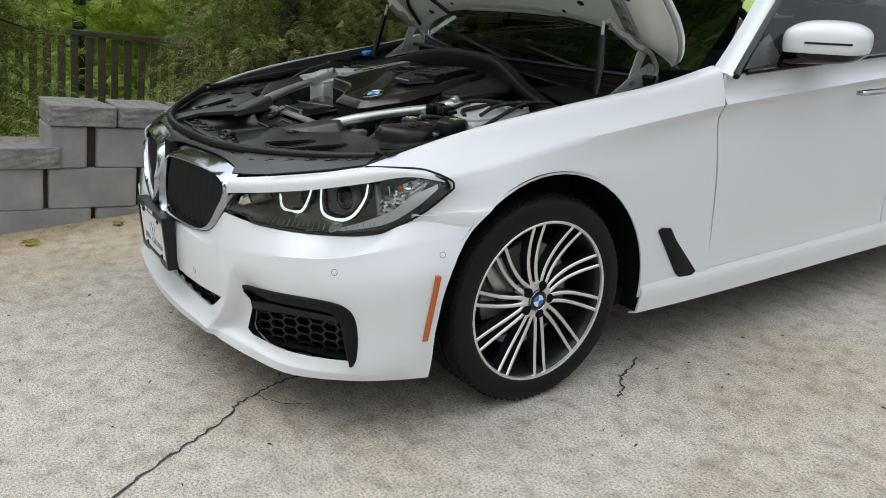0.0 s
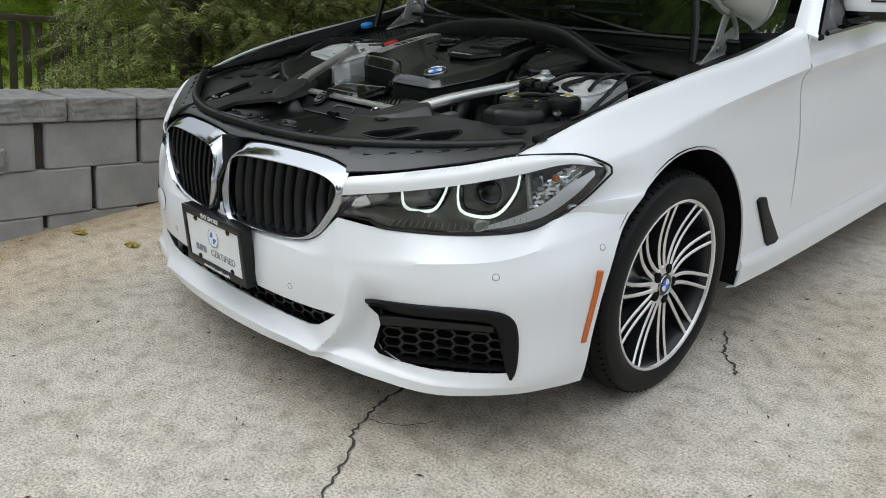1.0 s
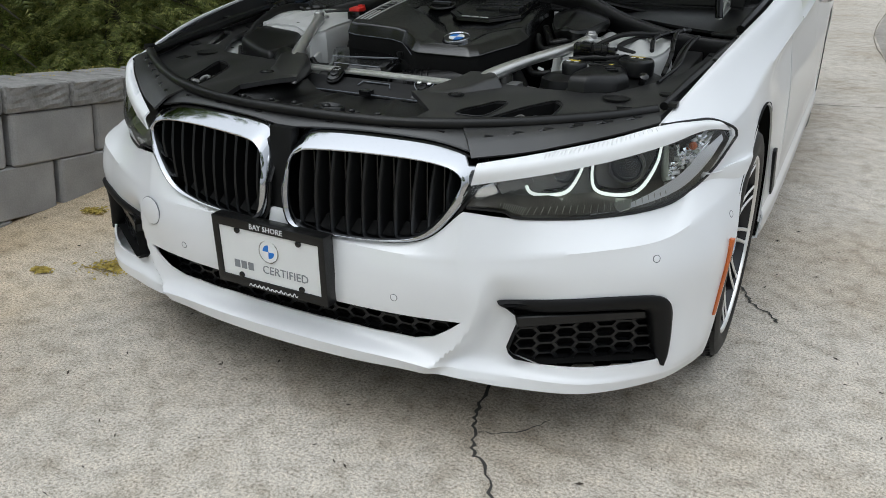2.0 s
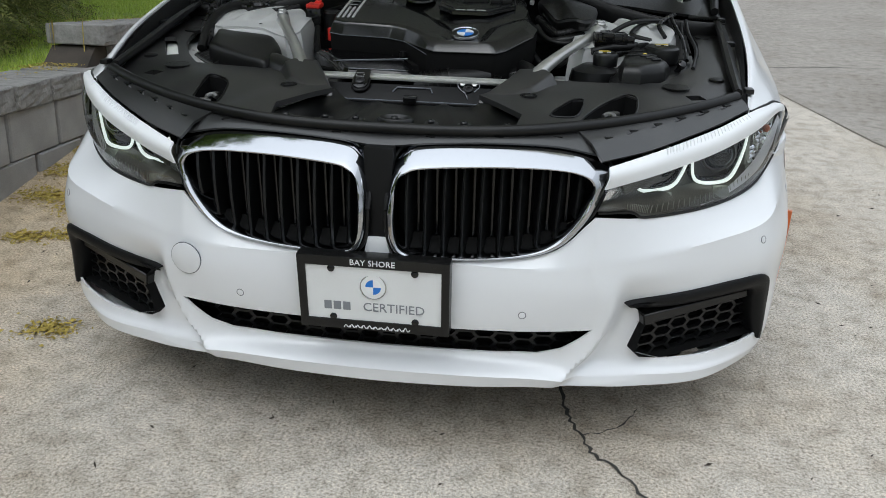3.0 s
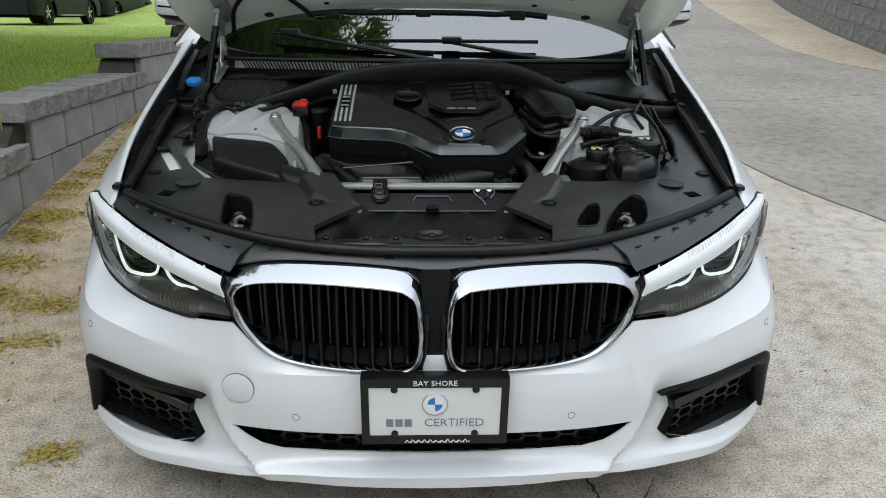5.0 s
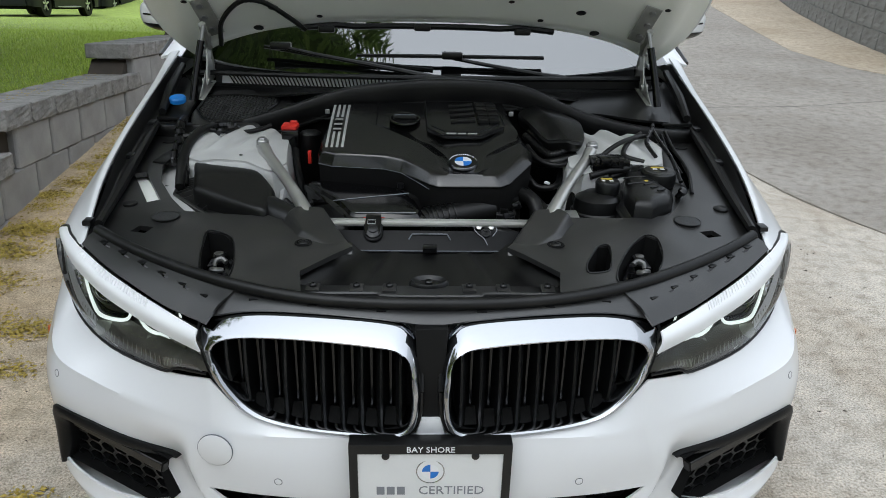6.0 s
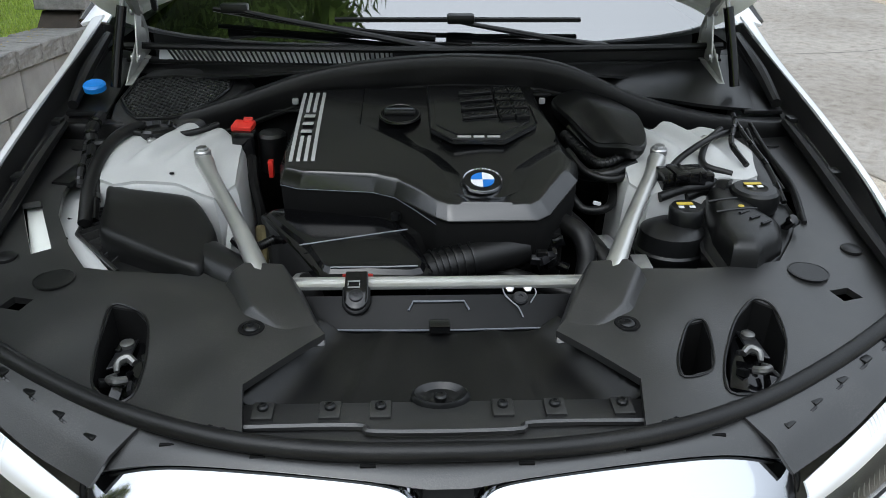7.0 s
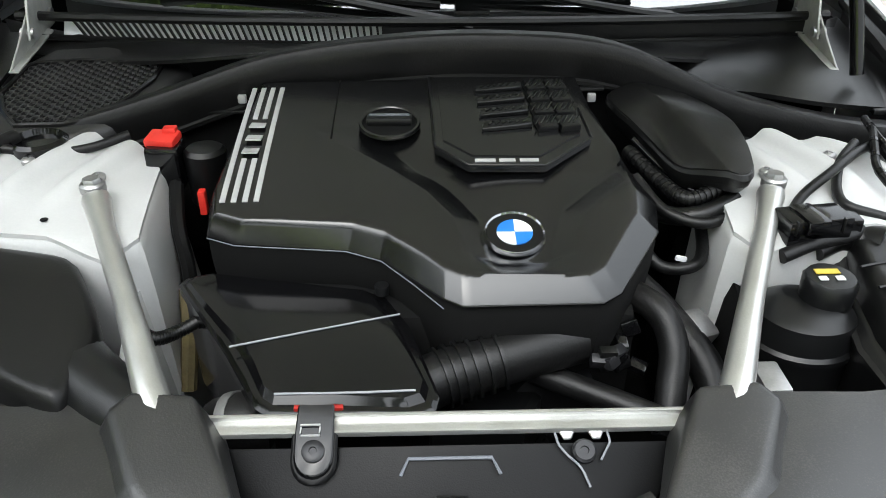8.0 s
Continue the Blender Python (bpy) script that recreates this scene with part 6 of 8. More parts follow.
    part("latch_pivot", lathe([(0.011, -0.006), (0.011, 0.004), (0.006, 0.006), (0, 0.006)], 14, Matrix.Translation((c[0] + s * 0.014, c[1] + 0.052, 0.735))), M_LATCH, latch)
    for dy, bend in ((-0.012, 1), (-0.040, -1)):
        hook = [(c[0] - s * 0.016, c[1] + dy + 0.006 * bend, 0.742), (c[0] - s * 0.004, c[1] + dy + 0.014 * bend, 0.746), (c[0] + s * 0.008, c[1] + dy + 0.006 * bend, 0.744), (c[0] + s * 0.006, c[1] + dy - 0.010 * bend, 0.738)]
        part("latch_hook", tube(hook, [0.006, 0.007, 0.006, 0.004], 8, 4), M_LATCH, latch, "bare metal hook")
    for k in range(7):
        p = V((c[0] + rnd.uniform(-0.024, 0.024), c[1] - 0.07 + 0.019 * k, 0.724 + rnd.uniform(0, 0.012)))
        part("latch_lever", box(p, (rnd.uniform(0.010, 0.026), rnd.uniform(0.006, 0.016), rnd.uniform(0.006, 0.012)), 0.002, pose(0, 0, 0, rnd.uniform(-25, 25), rnd.uniform(-25, 25), rnd.uniform(0, 180))), (M_GLOSS, M_RIMDARK, M_SATIN)[k % 3], latch)
    # raised cover at the foot of the brace
    top = [(0.238, 0.462, 0.792), (0.258, 0.497, 0.806), (0.322, 0.503, 0.806), (0.340, 0.482, 0.800), (0.292, 0.395, 0.785), (0.235, 0.345, 0.772), (0.176, 0.338, 0.768)]
    foot = [(0.222, 0.470, 0.755), (0.245, 0.508, 0.755), (0.335, 0.520, 0.758), (0.362, 0.487, 0.760), (0.318, 0.39, 0.764), (0.262, 0.325, 0.760), (0.168, 0.322, 0.752)]
    bm = bmesh.new()
    a, b = [bm.verts.new(p) for p in foot], [bm.verts.new(p) for p in top]
    for i in range(7):
        bm.faces.new((a[i], a[(i + 1) % 7], b[(i + 1) % 7], b[i]))
    bm.faces.new(b)
    bm.faces.new(a[::-1])
    bmesh.ops.recalc_face_normals(bm, faces=bm.faces)
    soften(bm, 0.008, 3, 20)
    part("brace_cover", sided(bm, s), M_DUSTY, cover, "textured black brace cover")
    # aluminium brace from the tower to the front
    br = part("strut_brace", sided(tube([(0.475, 0.872, 0.846), (0.457, 0.835, 0.848), (0.43, 0.775, 0.838), (0.36, 0.63, 0.818), (0.305, 0.51, 0.792), (0.275, 0.445, 0.762)], [0.012, 0.019, 0.0145, 0.0145, 0.018, 0.020], 12, 5), s), M_BRACE, car, "bare aluminium strut brace")
    for k, (h, r) in enumerate(((0.0, 0.017), (0.006, 0.0125))):
        part("brace_bolt", lathe([(r, -0.004), (r, 0.006), (r * 0.85, 0.009), (0, 0.009)], 16 if not k else 6, Matrix.Translation((s * 0.462, 0.845, 0.862 + h))), M_STEEL, br, "steel bolt")
    # rubber hood seal beside the fender, and the channel under it
    ch = skin([[(0.772, 0.372, 0.772), (0.808, 0.75, 0.812), (0.828, 1.10, 0.848), (0.848, 1.52, 0.89)], [(0.778, 0.365, 0.756), (0.824, 0.75, 0.812), (0.850, 1.10, 0.852), (0.864, 1.52, 0.892)],
               [(0.780, 0.347, 0.757), (0.830, 0.75, 0.852), (0.858, 1.10, 0.904), (0.879, 1.55, 0.964)]], 6, 3)
    part("hood_channel", sided(sheet(ch), s), M_DUSTY, car, "black channel along the fender")
    part("side_seal", sided(tube([(0.770, 0.425, 0.785), (0.786, 0.63, 0.806), (0.806, 0.86, 0.832), (0.820, 1.06, 0.852)], [0.010, 0.014, 0.014, 0.010], 8), s), M_RUBBER, car, "black rubber seal")
    part("side_seal", sided(tube([(0.818, 1.12, 0.876), (0.836, 1.28, 0.908), (0.852, 1.50, 0.945)], [0.012, 0.016, 0.012], 8), s), M_RUBBER, car, "black rubber seal")
    for y in (0.42, 0.80, 1.05):
        part("seal_clip", sided(box((np.interp(y, [0.4, 1.06], [0.790, 0.828]), y, np.interp(y, [0.4, 1.06], [0.79, 0.862])), (0.02, 0.03, 0.012), 0.003), s), M_SATIN, car)
    # strip between the bonnet seal and the lamp
    strip_ = skin([[(0.452, 0.100, 0.700), (0.545, 0.156, 0.710), (0.62, 0.211, 0.724), (0.705, 0.278, 0.742), (0.782, 0.350, 0.762)], [(0.43, 0.125, 0.728), (0.51, 0.178, 0.736), (0.595, 0.235, 0.745), (0.68, 0.300, 0.756), (0.775, 0.372, 0.772)],
                   [(0.40, 0.162, 0.745), (0.475, 0.200, 0.750), (0.56, 0.252, 0.756), (0.655, 0.318, 0.764), (0.765, 0.400, 0.777)]], 6, 3, sharp=(1,))
    st = part("lamp_top_cover", sided(slab(strip_[:, ::-1], 0.006), s), M_DUSTY, car, "black plastic strip above the headlight")
    for k in range(6):
        t = 0.4 + 0.62 * k
        i = min(int(t), 3)
        p = np.array((0.43, 0.125, 0.728)) + np.array((0.345, 0.247, 0.044)) * (t / 4)
        part("strip_clip", sided(box(p + np.array((0, 0.006, 0.005)), (0.020, 0.012, 0.007), 0.002, pose(0, 0, 0, 0, 0, 37)), s), M_SATIN, st)
        if k < 5:
            q = p + np.array((0.034, 0.025, 0.006))
            part("strip_tab", sided(tube([q, q + np.array((0.012, 0.006, 0.004)), q + np.array((0.024, 0.02, 0.002))], 0.003, 5, 2), s), M_GLOSS, st)

# white inner piece glimpsed through the cover, one side only
part("inner_fender_patch", soften(prism([(-0.812, 0.80, 0.776), (-0.770, 0.80, 0.776), (-0.655, 0.575, 0.766), (-0.695, 0.545, 0.766)], (0, 0, -0.006)), 0.002, 1), M_INNER, car, "white painted metal under the cover")

# slam panel, seal and radiator shroud
fr_rail = both([(0, 0.060, 0.724), (0.10, 0.072, 0.731), (0.23, 0.090, 0.734), (0.36, 0.110, 0.728), (0.445, 0.118, 0.712)])
mid_rail = both([(0, 0.076, 0.735), (0.10, 0.082, 0.738), (0.23, 0.099, 0.740), (0.34, 0.122, 0.740), (0.42, 0.143, 0.735)])
bk_rail = both([(0, 0.094, 0.740), (0.10, 0.096, 0.741), (0.22, 0.110, 0.742), (0.32, 0.135, 0.744), (0.40, 0.162, 0.746)])
slam = part("slam_panel", slab(skin([fr_rail, mid_rail, bk_rail], 5, 3), 0.006), M_DUSTY, car, "black plastic panel behind the grilles", 50)
for x in (-0.36, -0.24, -0.10, 0.10, 0.24, 0.36):
    part("panel_slot", box((x, float(np.interp(abs(x), [0, 0.10, 0.23, 0.34, 0.42], [0.076, 0.082, 0.099, 0.122, 0.143])) + 0.006, 0.7400), (0.020, 0.005, 0.004), 0.001), M_DARK, slam)
part("hood_seal", tube(both([(0, 0.100, 0.750), (0.15, 0.106, 0.750), (0.29, 0.130, 0.752), (0.43, 0.180, 0.757), (0.56, 0.252, 0.763), (0.68, 0.332, 0.772), (0.762, 0.395, 0.782)]), 0.013, 10, 6), M_RUBBER, car, "thick black rubber hood seal")


def trough(x, y):
    t = min(1, max(0, (y - 0.225) / 0.18))
    side = min(1.0, max(0.0, (abs(x) - (0.235 - 0.1 * t)) / 0.05))
    return 0.706 + 0.018 * t + 0.03 * side * side + 0.006 * math.exp(-((abs(x) - 0.13 + 0.3 * (y - 0.25)) / 0.012) ** 2)


part("radiator_deflector", cut(field(trough, -0.32, 0.32, 0.2, 0.42, 70, 24, 0.006), [flat([(-0.292, 0.226), (0.292, 0.226), (0.19, 0.405), (-0.19, 0.405)], 0.6, 0.9)], "INTERSECT"), M_PLASTIC, car, "black radiator air deflector")
part("deflector_upper", soften(prism([(-0.195, 0.408, 0.728), (0.195, 0.408, 0.728), (0.245, 0.468, 0.758), (-0.245, 0.468, 0.758)], (0, 0.0, -0.008)), 0.002, 1), M_MATTE, car, "black upper radiator cover")
# front edge line, paler than the cover
part("deflector_edge", tube([(-0.195, 0.405, 0.731), (0, 0.398, 0.733), (0.195, 0.405, 0.731)], 0.0016, 6), M_GREYINK, car, "thin pale line along the front edge")
part("deflector_emboss", tube([(-0.05, 0.437, 0.746), (-0.042, 0.452, 0.754), (0.042, 0.452, 0.754), (0.05, 0.437, 0.746)], 0.002, 6, 1), M_GREYINK, car)
part("deflector_clip", box((0, 0.402, 0.738), (0.034, 0.024, 0.014), 0.004), M_GLOSS, car, "black clip")
ledge = part("front_ledge", soften(prism([(-0.283, 0.118, 0.734), (0.283, 0.118, 0.734), (0.290, 0.228, 0.728), (-0.290, 0.228, 0.728)], (0, 0, -0.02)), 0.004), M_DUSTY, car, "black ledge with bolts")
part("ledge_lip", tube([(-0.283, 0.168, 0.736), (-0.12, 0.166, 0.738), (-0.09, 0.150, 0.740), (0.09, 0.150, 0.740), (0.12, 0.166, 0.738), (0.283, 0.168, 0.736)], 0.005, 6), M_DUSTY, ledge)
for x in (-0.25, -0.158, -0.088, 0.082, 0.155, 0.25):
    part("ledge_tab", box((x, 0.205, 0.732), (0.030, 0.036, 0.007), 0.003), M_DUSTY, ledge)
    screw(ledge, (x, 0.208, 0.738), 0.008, recess=False)
part("striker", lathe([(0.052, -0.02), (0.050, 0.010), (0.044, 0.015), (0.038, 0.012), (0.030, 0.008), (0.0, 0.010)], 28, Matrix.Translation((-0.004, 0.236, 0.722)) @ Matrix.Diagonal((0.85, 0.55, 1, 1))), M_SATIN, ledge, "rounded black bump with a bolt")
screw(ledge, (-0.004, 0.228, 0.736), 0.009, None, False)
part("ledge_slot", box((0.0, 0.132, 0.7352), (0.11, 0.005, 0.003)), M_DARK, ledge)

part("clip_flag", box((-0.136, 0.510, 0.7705), (0.052, 0.006, 0.006), 0.002), M_DEEPRED, car, "red plastic tab")
bar = part("cross_bar", box((-0.001, 0.486, 0.768), (0.522, 0.021, 0.006), 0.002), M_BRACE, car, "bare aluminium front cross bar")
part("bar_lip", box((-0.001, 0.4755, 0.7675), (0.522, 0.004, 0.007), 0.0015), M_BRACE, bar)
part("bar_rear_edge", box((-0.001, 0.4940, 0.772), (0.522, 0.005, 0.010), 0.002), M_BRACE, bar)
strap = [(-0.1545, 0.500), (-0.1555, 0.470)] + [(-0.136 + 0.0195 * math.cos(q), 0.450 + 0.019 * math.sin(q)) for q in np.linspace(math.pi, 2 * math.pi, 11)] + [(-0.1165, 0.470), (-0.1175, 0.500)]
strap_z = lambda y: float(np.interp(y, [0.43, 0.468, 0.478, 0.50], [0.752, 0.771, 0.779, 0.784]))  # noqa: E731
base = [((x + 0.136) * 1.18 - 0.136, 0.450 + (y - 0.450) * 1.18) for x, y in strap if y < 0.471]
clip = part("hold_down", soften(prism([(x, y, strap_z(y) + 0.002) for x, y in strap], (0, 0, -0.006)), 0.0015, 1), M_GLOSS, car, "black hold-down bracket")
part("bracket_foot", soften(prism([(x, y, strap_z(max(0.43, y)) - 0.003) for x, y in base], (0, 0, -0.006)), 0.002, 1), M_MATTE, clip, "matt plastic foot")
part("bracket_bolt", lathe([(0.0115, -0.004), (0.0115, 0.002), (0.009, 0.0035), (0.004, 0.0035), (0.0035, 0.002), (0, 0.002)], 18, Matrix.Translation((-0.136, 0.452, strap_z(0.452) + 0.004)) @ pose(0, 0, 0, 27, 0, 0)), M_RIMDARK, clip, "dark bolt")
for dx, dy, w, l in ((0, 0.0042, 0.020, 0.0014), (0, -0.0042, 0.020, 0.0014), (0.0095, 0, 0.0014, 0.0085), (-0.0095, 0, 0.0014, 0.0085)):
    part("clip_window", box((-0.140 + dx, 0.4715 + dy, strap_z(0.4715 + dy) + 0.003), (w, l, 0.0016)), M_SILVER, clip)
boss = part("bolt_boss", lathe([(0.0125, -0.010), (0.0125, 0.002), (0.010, 0.004), (0.0045, 0.004), (0.004, 0.002), (0, 0.002)], 20, Matrix.Translation((0.136, 0.456, 0.756)) @ pose(0, 0, 0, 27, 0, 0)), M_RIMDARK, car, "grey bolt on the radiator cover")
# two thin pale lines curving down from the bar
for pts in ([(0.108, 0.474, 0.764), (0.111, 0.462, 0.759), (0.120, 0.452, 0.753), (0.131, 0.441, 0.748), (0.138, 0.424, 0.739)], [(0.162, 0.474, 0.764), (0.163, 0.464, 0.760), (0.157, 0.455, 0.755), (0.152, 0.448, 0.751)]):
    part("pale_curve", tube(pts, 0.0013, 6, 4), M_INKGLINT, boss, "thin pale curved line")
for x0, x1 in ((0.112, 0.128), (0.142, 0.158)):
    part("bar_tab", soften(prism([(x0, 0.474, 0.767), (x1, 0.474, 0.767), (x1 - 0.004, 0.467, 0.763), (x0 + 0.004, 0.467, 0.763)], (0, 0, -0.003)), 0.001, 1), M_BRACE, bar)

# engine under its black cover
def crown_z(x, y):
    d = 1.12 - y
    return 0.915 - 0.09 * d - 0.16 * d * d - 0.03 * max(0, abs(x) - 0.2) ** 1.2


ENG = [(-0.285, 1.125), (-0.300, 0.95), (-0.308, 0.83), (-0.300, 0.768), (-0.262, 0.752), (-0.12, 0.738), (-0.075, 0.720), (-0.035, 0.680), (0.000, 0.642), (0.022, 0.630), (0.187, 0.632), (0.212, 0.648), (0.280, 0.752), (0.290, 0.81), (0.268, 0.92), (0.248, 1.04), (0.242, 1.145), (0.0, 1.140)]


def shell(poly, zf, levels, n=4, c=(0, 0.88), close=True):
    """Moulded cover: rings of the outline, (inset, drop) each, then closed over the top."""
    L = np.array(poly, float)
    c = np.array(c)
    # corners are kept crisp by sampling straight between points
    P = np.concatenate([np.linspace(a, b, n, endpoint=False) for a, b in zip(L, np.roll(L, -1, 0))])
    rows = []
    for inset, drop in levels:
        d = np.linalg.norm(P - c, axis=1, keepdims=True)
        Q = c + (P - c) * (1 - inset / d)
        rows.append([(x, y, zf(x, y) - drop) for x, y in Q])
    for k in ((0.8, 0.6, 0.4, 0.2, 0.05) if close else ()):
        Q = c + (P - c) * (1 - levels[-1][0] / d) * k
        rows.append([(x, y, zf(x, y) - levels[-1][1]) for x, y in Q])
    bm = sheet(rows, True)
    bm.verts.ensure_lookup_table()
    if close:
        bm.faces.new([bm.verts[len(bm.verts) - len(P) + i] for i in range(len(P))])
    bmesh.ops.recalc_face_normals(bm, faces=bm.faces)
    return bm


engine = part("engine", box((0.0, 0.90, 0.66), (0.50, 0.46, 0.22), 0.03), M_DARK, car, "engine under a black plastic cover")
def plate_on(poly, lift, zf=crown_z, t=0.010, n=46):
    xs, ys = [p[0] for p in poly], [p[1] for p in poly]
    g = field(lambda x, y: zf(x, y) + lift, min(xs) - 0.02, max(xs) + 0.02, min(ys) - 0.02, max(ys) + 0.02, n, n, t)
    return cut(g, [flat(poly, 0.5, 1.2)], "INTERSECT")


def off_line(x, y, line):
    """Signed distance from a plan line, positive on its left as it runs."""
    best = (9.0, 1.0)
    for (x0, y0), (x1, y1) in zip(line, line[1:]):
        ux, uy = x1 - x0, y1 - y0
        t = min(1.0, max(0.0, ((x - x0) * ux + (y - y0) * uy) / (ux * ux + uy * uy)))
        d = math.hypot(x - x0 - t * ux, y - y0 - t * uy)
        if d < best[0] - 1e-9:
            best = (d, 1.0 if ux * (y - y0) - uy * (x - x0) > 0 else -1.0)
    return best[0] * best[1]


SWEEP_L = [(-0.151, 0.935), (-0.066, 0.859), (-0.020, 0.812), (0.016, 0.757), (0.031, 0.681), (0.033, 0.60)]
SWEEP_R = [(0.158, 0.60), (0.162, 0.690), (0.186, 0.765), (0.270, 0.846)]


def cover_z(x, y):
    """The cover's top: two swept facets that step down into the field round the badge."""
    z = crown_z(x, y)
    deep = min(1.0, max(0.0, (0.965 - y) / 0.10)) * min(1.0, max(0.0, (y - 0.640) / 0.06))
    for line, wide, drop in ((SWEEP_L, 0.040, 0.0170), (SWEEP_R, 0.034, 0.0120)):
        a = off_line(x, y, line)
        if a > 0:
            t = min(1.0, a / wide)
            z -= drop * deep * (t if t < 0.9 else 1 - 5 * (1 - t) ** 2 * 1.0 - 0.5 * (1 - t)) * (1.0 if a < wide else math.exp(-(((a - wide) / 0.075) ** 1.5)))
    return z


def cover_shell():
    """The moulded top in rings: a chamfered border, then the crown closed over."""
    L = np.array(ENG, float)
    P = np.concatenate([np.linspace(a, b, 14, endpoint=False) for a, b in zip(L, np.roll(L, -1, 0))])
    c = np.array((0.02, 0.88))
    d = np.linalg.norm(P - c, axis=1, keepdims=True)
    wide = np.clip((P[:, :1] + 0.07) / 0.07, 0, 1) * np.clip((0.92 - P[:, 1:]) / 0.10, 0, 1)
    rows = []
    for narrow, broad, drop in ((0.0, 0.0, 0.036), (0.0, 0.0, 0.034), (0.001, 0.001, 0.0315), (0.010, 0.026, 0.0085), (0.013, 0.030, 0.0035), (0.018, 0.035, 0.001), (0.024, 0.040, 0.0)):
        Q = c + (P - c) * (1 - (narrow + (broad - narrow) * wide) / d)
        rows.append([(x, y, (crown_z(x, y) if drop > 0.001 else cover_z(x, y)) - drop * (1 - 0.4 * w)) for (x, y), w in zip(Q, wide[:, 0])])
    for k in np.linspace(1, 0.01, 64)[1:]:
        rows.append([(x, y, cover_z(x, y)) for x, y in c + (Q - c) * k])
    bm = sheet(rows, True)
    bmesh.ops.recalc_face_normals(bm, faces=bm.faces)
    return bm


part("engine_cover", cover_shell(), M_ECOVER, engine, "satin black engine cover", 60)
# the skirt's near-black colour holds the shade down inside the bay
part("cover_skirt", shell(ENG, crown_z, [(0.030, 0.150), (0.014, 0.130), (0.006, 0.100), (0.003, 0.070), (0.002, 0.034), (0.008, 0.020)], close=False), M_DARK, engine, "lower side of the engine cover, coloured dark for its shade", 26)
part("cover_line", tube([(x, y, crown_z(x, y) - 0.034) for x, y in ENG[3:9]], 0.0009, 5, 1), M_GREYINK, engine, "thin pale edge line")
part("cover_seam", tube([(x, y, crown_z(x, y) + 0.0003) for x, y in ((-0.150, 1.115), (-0.1505, 1.03), (-0.151, 0.935))], 0.0012, 5, 3), M_DARK, engine)
ORN = [(-0.008, 1.108), (-0.004, 0.898), (0.041, 0.852), (0.145, 0.850), (0.219, 0.917), (0.214, 1.0), (0.206, 1.108)]
part("ornament_panel", plate_on(ORN, 0.0085), M_ECOVER, engine, "raised panel with ribbed ornament", 25)
part("ornament_edge", tube([(x, y, crown_z(x, y) + 0.0092) for x, y in ORN[:6]], 0.0018, 5, 1), M_SATIN, engine)
part("ornament_step", plate_on([(0.100 + (x - 0.100) * 0.88, 0.98 + (y - 0.98) * 0.84) for x, y in ORN], 0.0105), M_ECOVER, engine, "inner step of the panel", 25)
for k in range(4):
    y = 0.930 + 0.038 * k
    x0 = 0.064 - 0.001 * k
    zt = crown_z(0, y + 0.01)
    part("ornament_fin", soften(prism([(x0, y, zt + 0.008), (x0 + 0.074, y + 0.012, zt + 0.010), (x0 + 0.074, y + 0.028, zt + 0.013), (x0 + 0.002, y + 0.014, zt + 0.010)], (0, 0, 0.008)), 0.002, 1), M_SATIN, engine, "ribbed fin")
    for j in range(6):
        part("fin_rib", box((x0 + 0.014 + 0.010 * j, y + 0.011 + 0.0018 * j, zt + 0.0185), (0.003, 0.013, 0.003), 0.001, pose(0, 0, 0, 0, 0, -38)), M_ECOVER, engine)
    for x in (x0 + 0.094, x0 + 0.126):
        part("ornament_block", box((x, y + 0.018, zt + 0.0145), (0.030, 0.033, 0.012), 0.003, pose(0, 0, 0, 6, 0, 9)), M_SATIN, engine, "ribbed block")
        for j in range(4):
            part("block_rib", box((x - 0.011 + 0.0075 * j, y + 0.018 + 0.001 * j, zt + 0.0205), (0.0028, 0.028, 0.003), 0.001, pose(0, 0, 0, 6, 0, -24)), M_ECOVER, engine)
# a product name, as plain bars
for x, w in ((0.064, 0.028), (0.094, 0.022), (0.124, 0.026)):
    part("name_bar", box((x, 0.862, crown_z(0, 0.862) + 0.0092), (w, 0.007, 0.0015), 0, pose(0, 0, 0, 10, 0, 0)), M_SILVER, engine)
# stripes with a bar for the brand name between them
for k in range(4):
    for y0, y1 in ((0.790, 0.885), (0.990, 1.090)):
        xa = lambda y, k=k: -0.283 + 0.0145 * k - 0.008 * (y - 0.75)  # noqa: E731
        ys = np.linspace(y0, y1, 6)
        g = np.array([[(xa(y), y, crown_z(xa(y), y) + 0.0016), (xa(y) + 0.0070, y, crown_z(xa(y), y) + 0.0016)] for y in ys])
        part("stripe", slab(g, 0.002), M_SILVER, engine, "silver stripe")
    if k in (0, 3):
        ys = np.linspace(0.885, 0.990, 6)
        g = np.array([[(xa(y), y, crown_z(xa(y), y) + 0.0016), (xa(y) + 0.0070, y, crown_z(xa(y), y) + 0.0016)] for y in ys])
        part("stripe", slab(g, 0.002), M_SILVER, engine, "silver stripe")
for y in (0.903, 0.936, 0.970):
    part("brand_bar", box((-0.2595, y, crown_z(-0.26, y) + 0.002), (0.022, 0.025, 0.002), 0, pose(0, 0, 0, -8, 0, 0)), M_SILVER, engine)
# oil filler
ol = Matrix.Translation((-0.068, 0.963, crown_z(-0.07, 0.963) + 0.0055)) @ Matrix.Diagonal((0.88, 0.88, 1, 1)) @ pose(0, 0, 0, 8, 0, 0)
oil = part("oil_cap", lathe([(0.051, 0.0), (0.050, 0.004), (0.045, 0.0048), (0.043, 0.0020), (0.0, 0.0020)], 36, ol), M_DARK, engine, "black oil filler cap in a round recess")
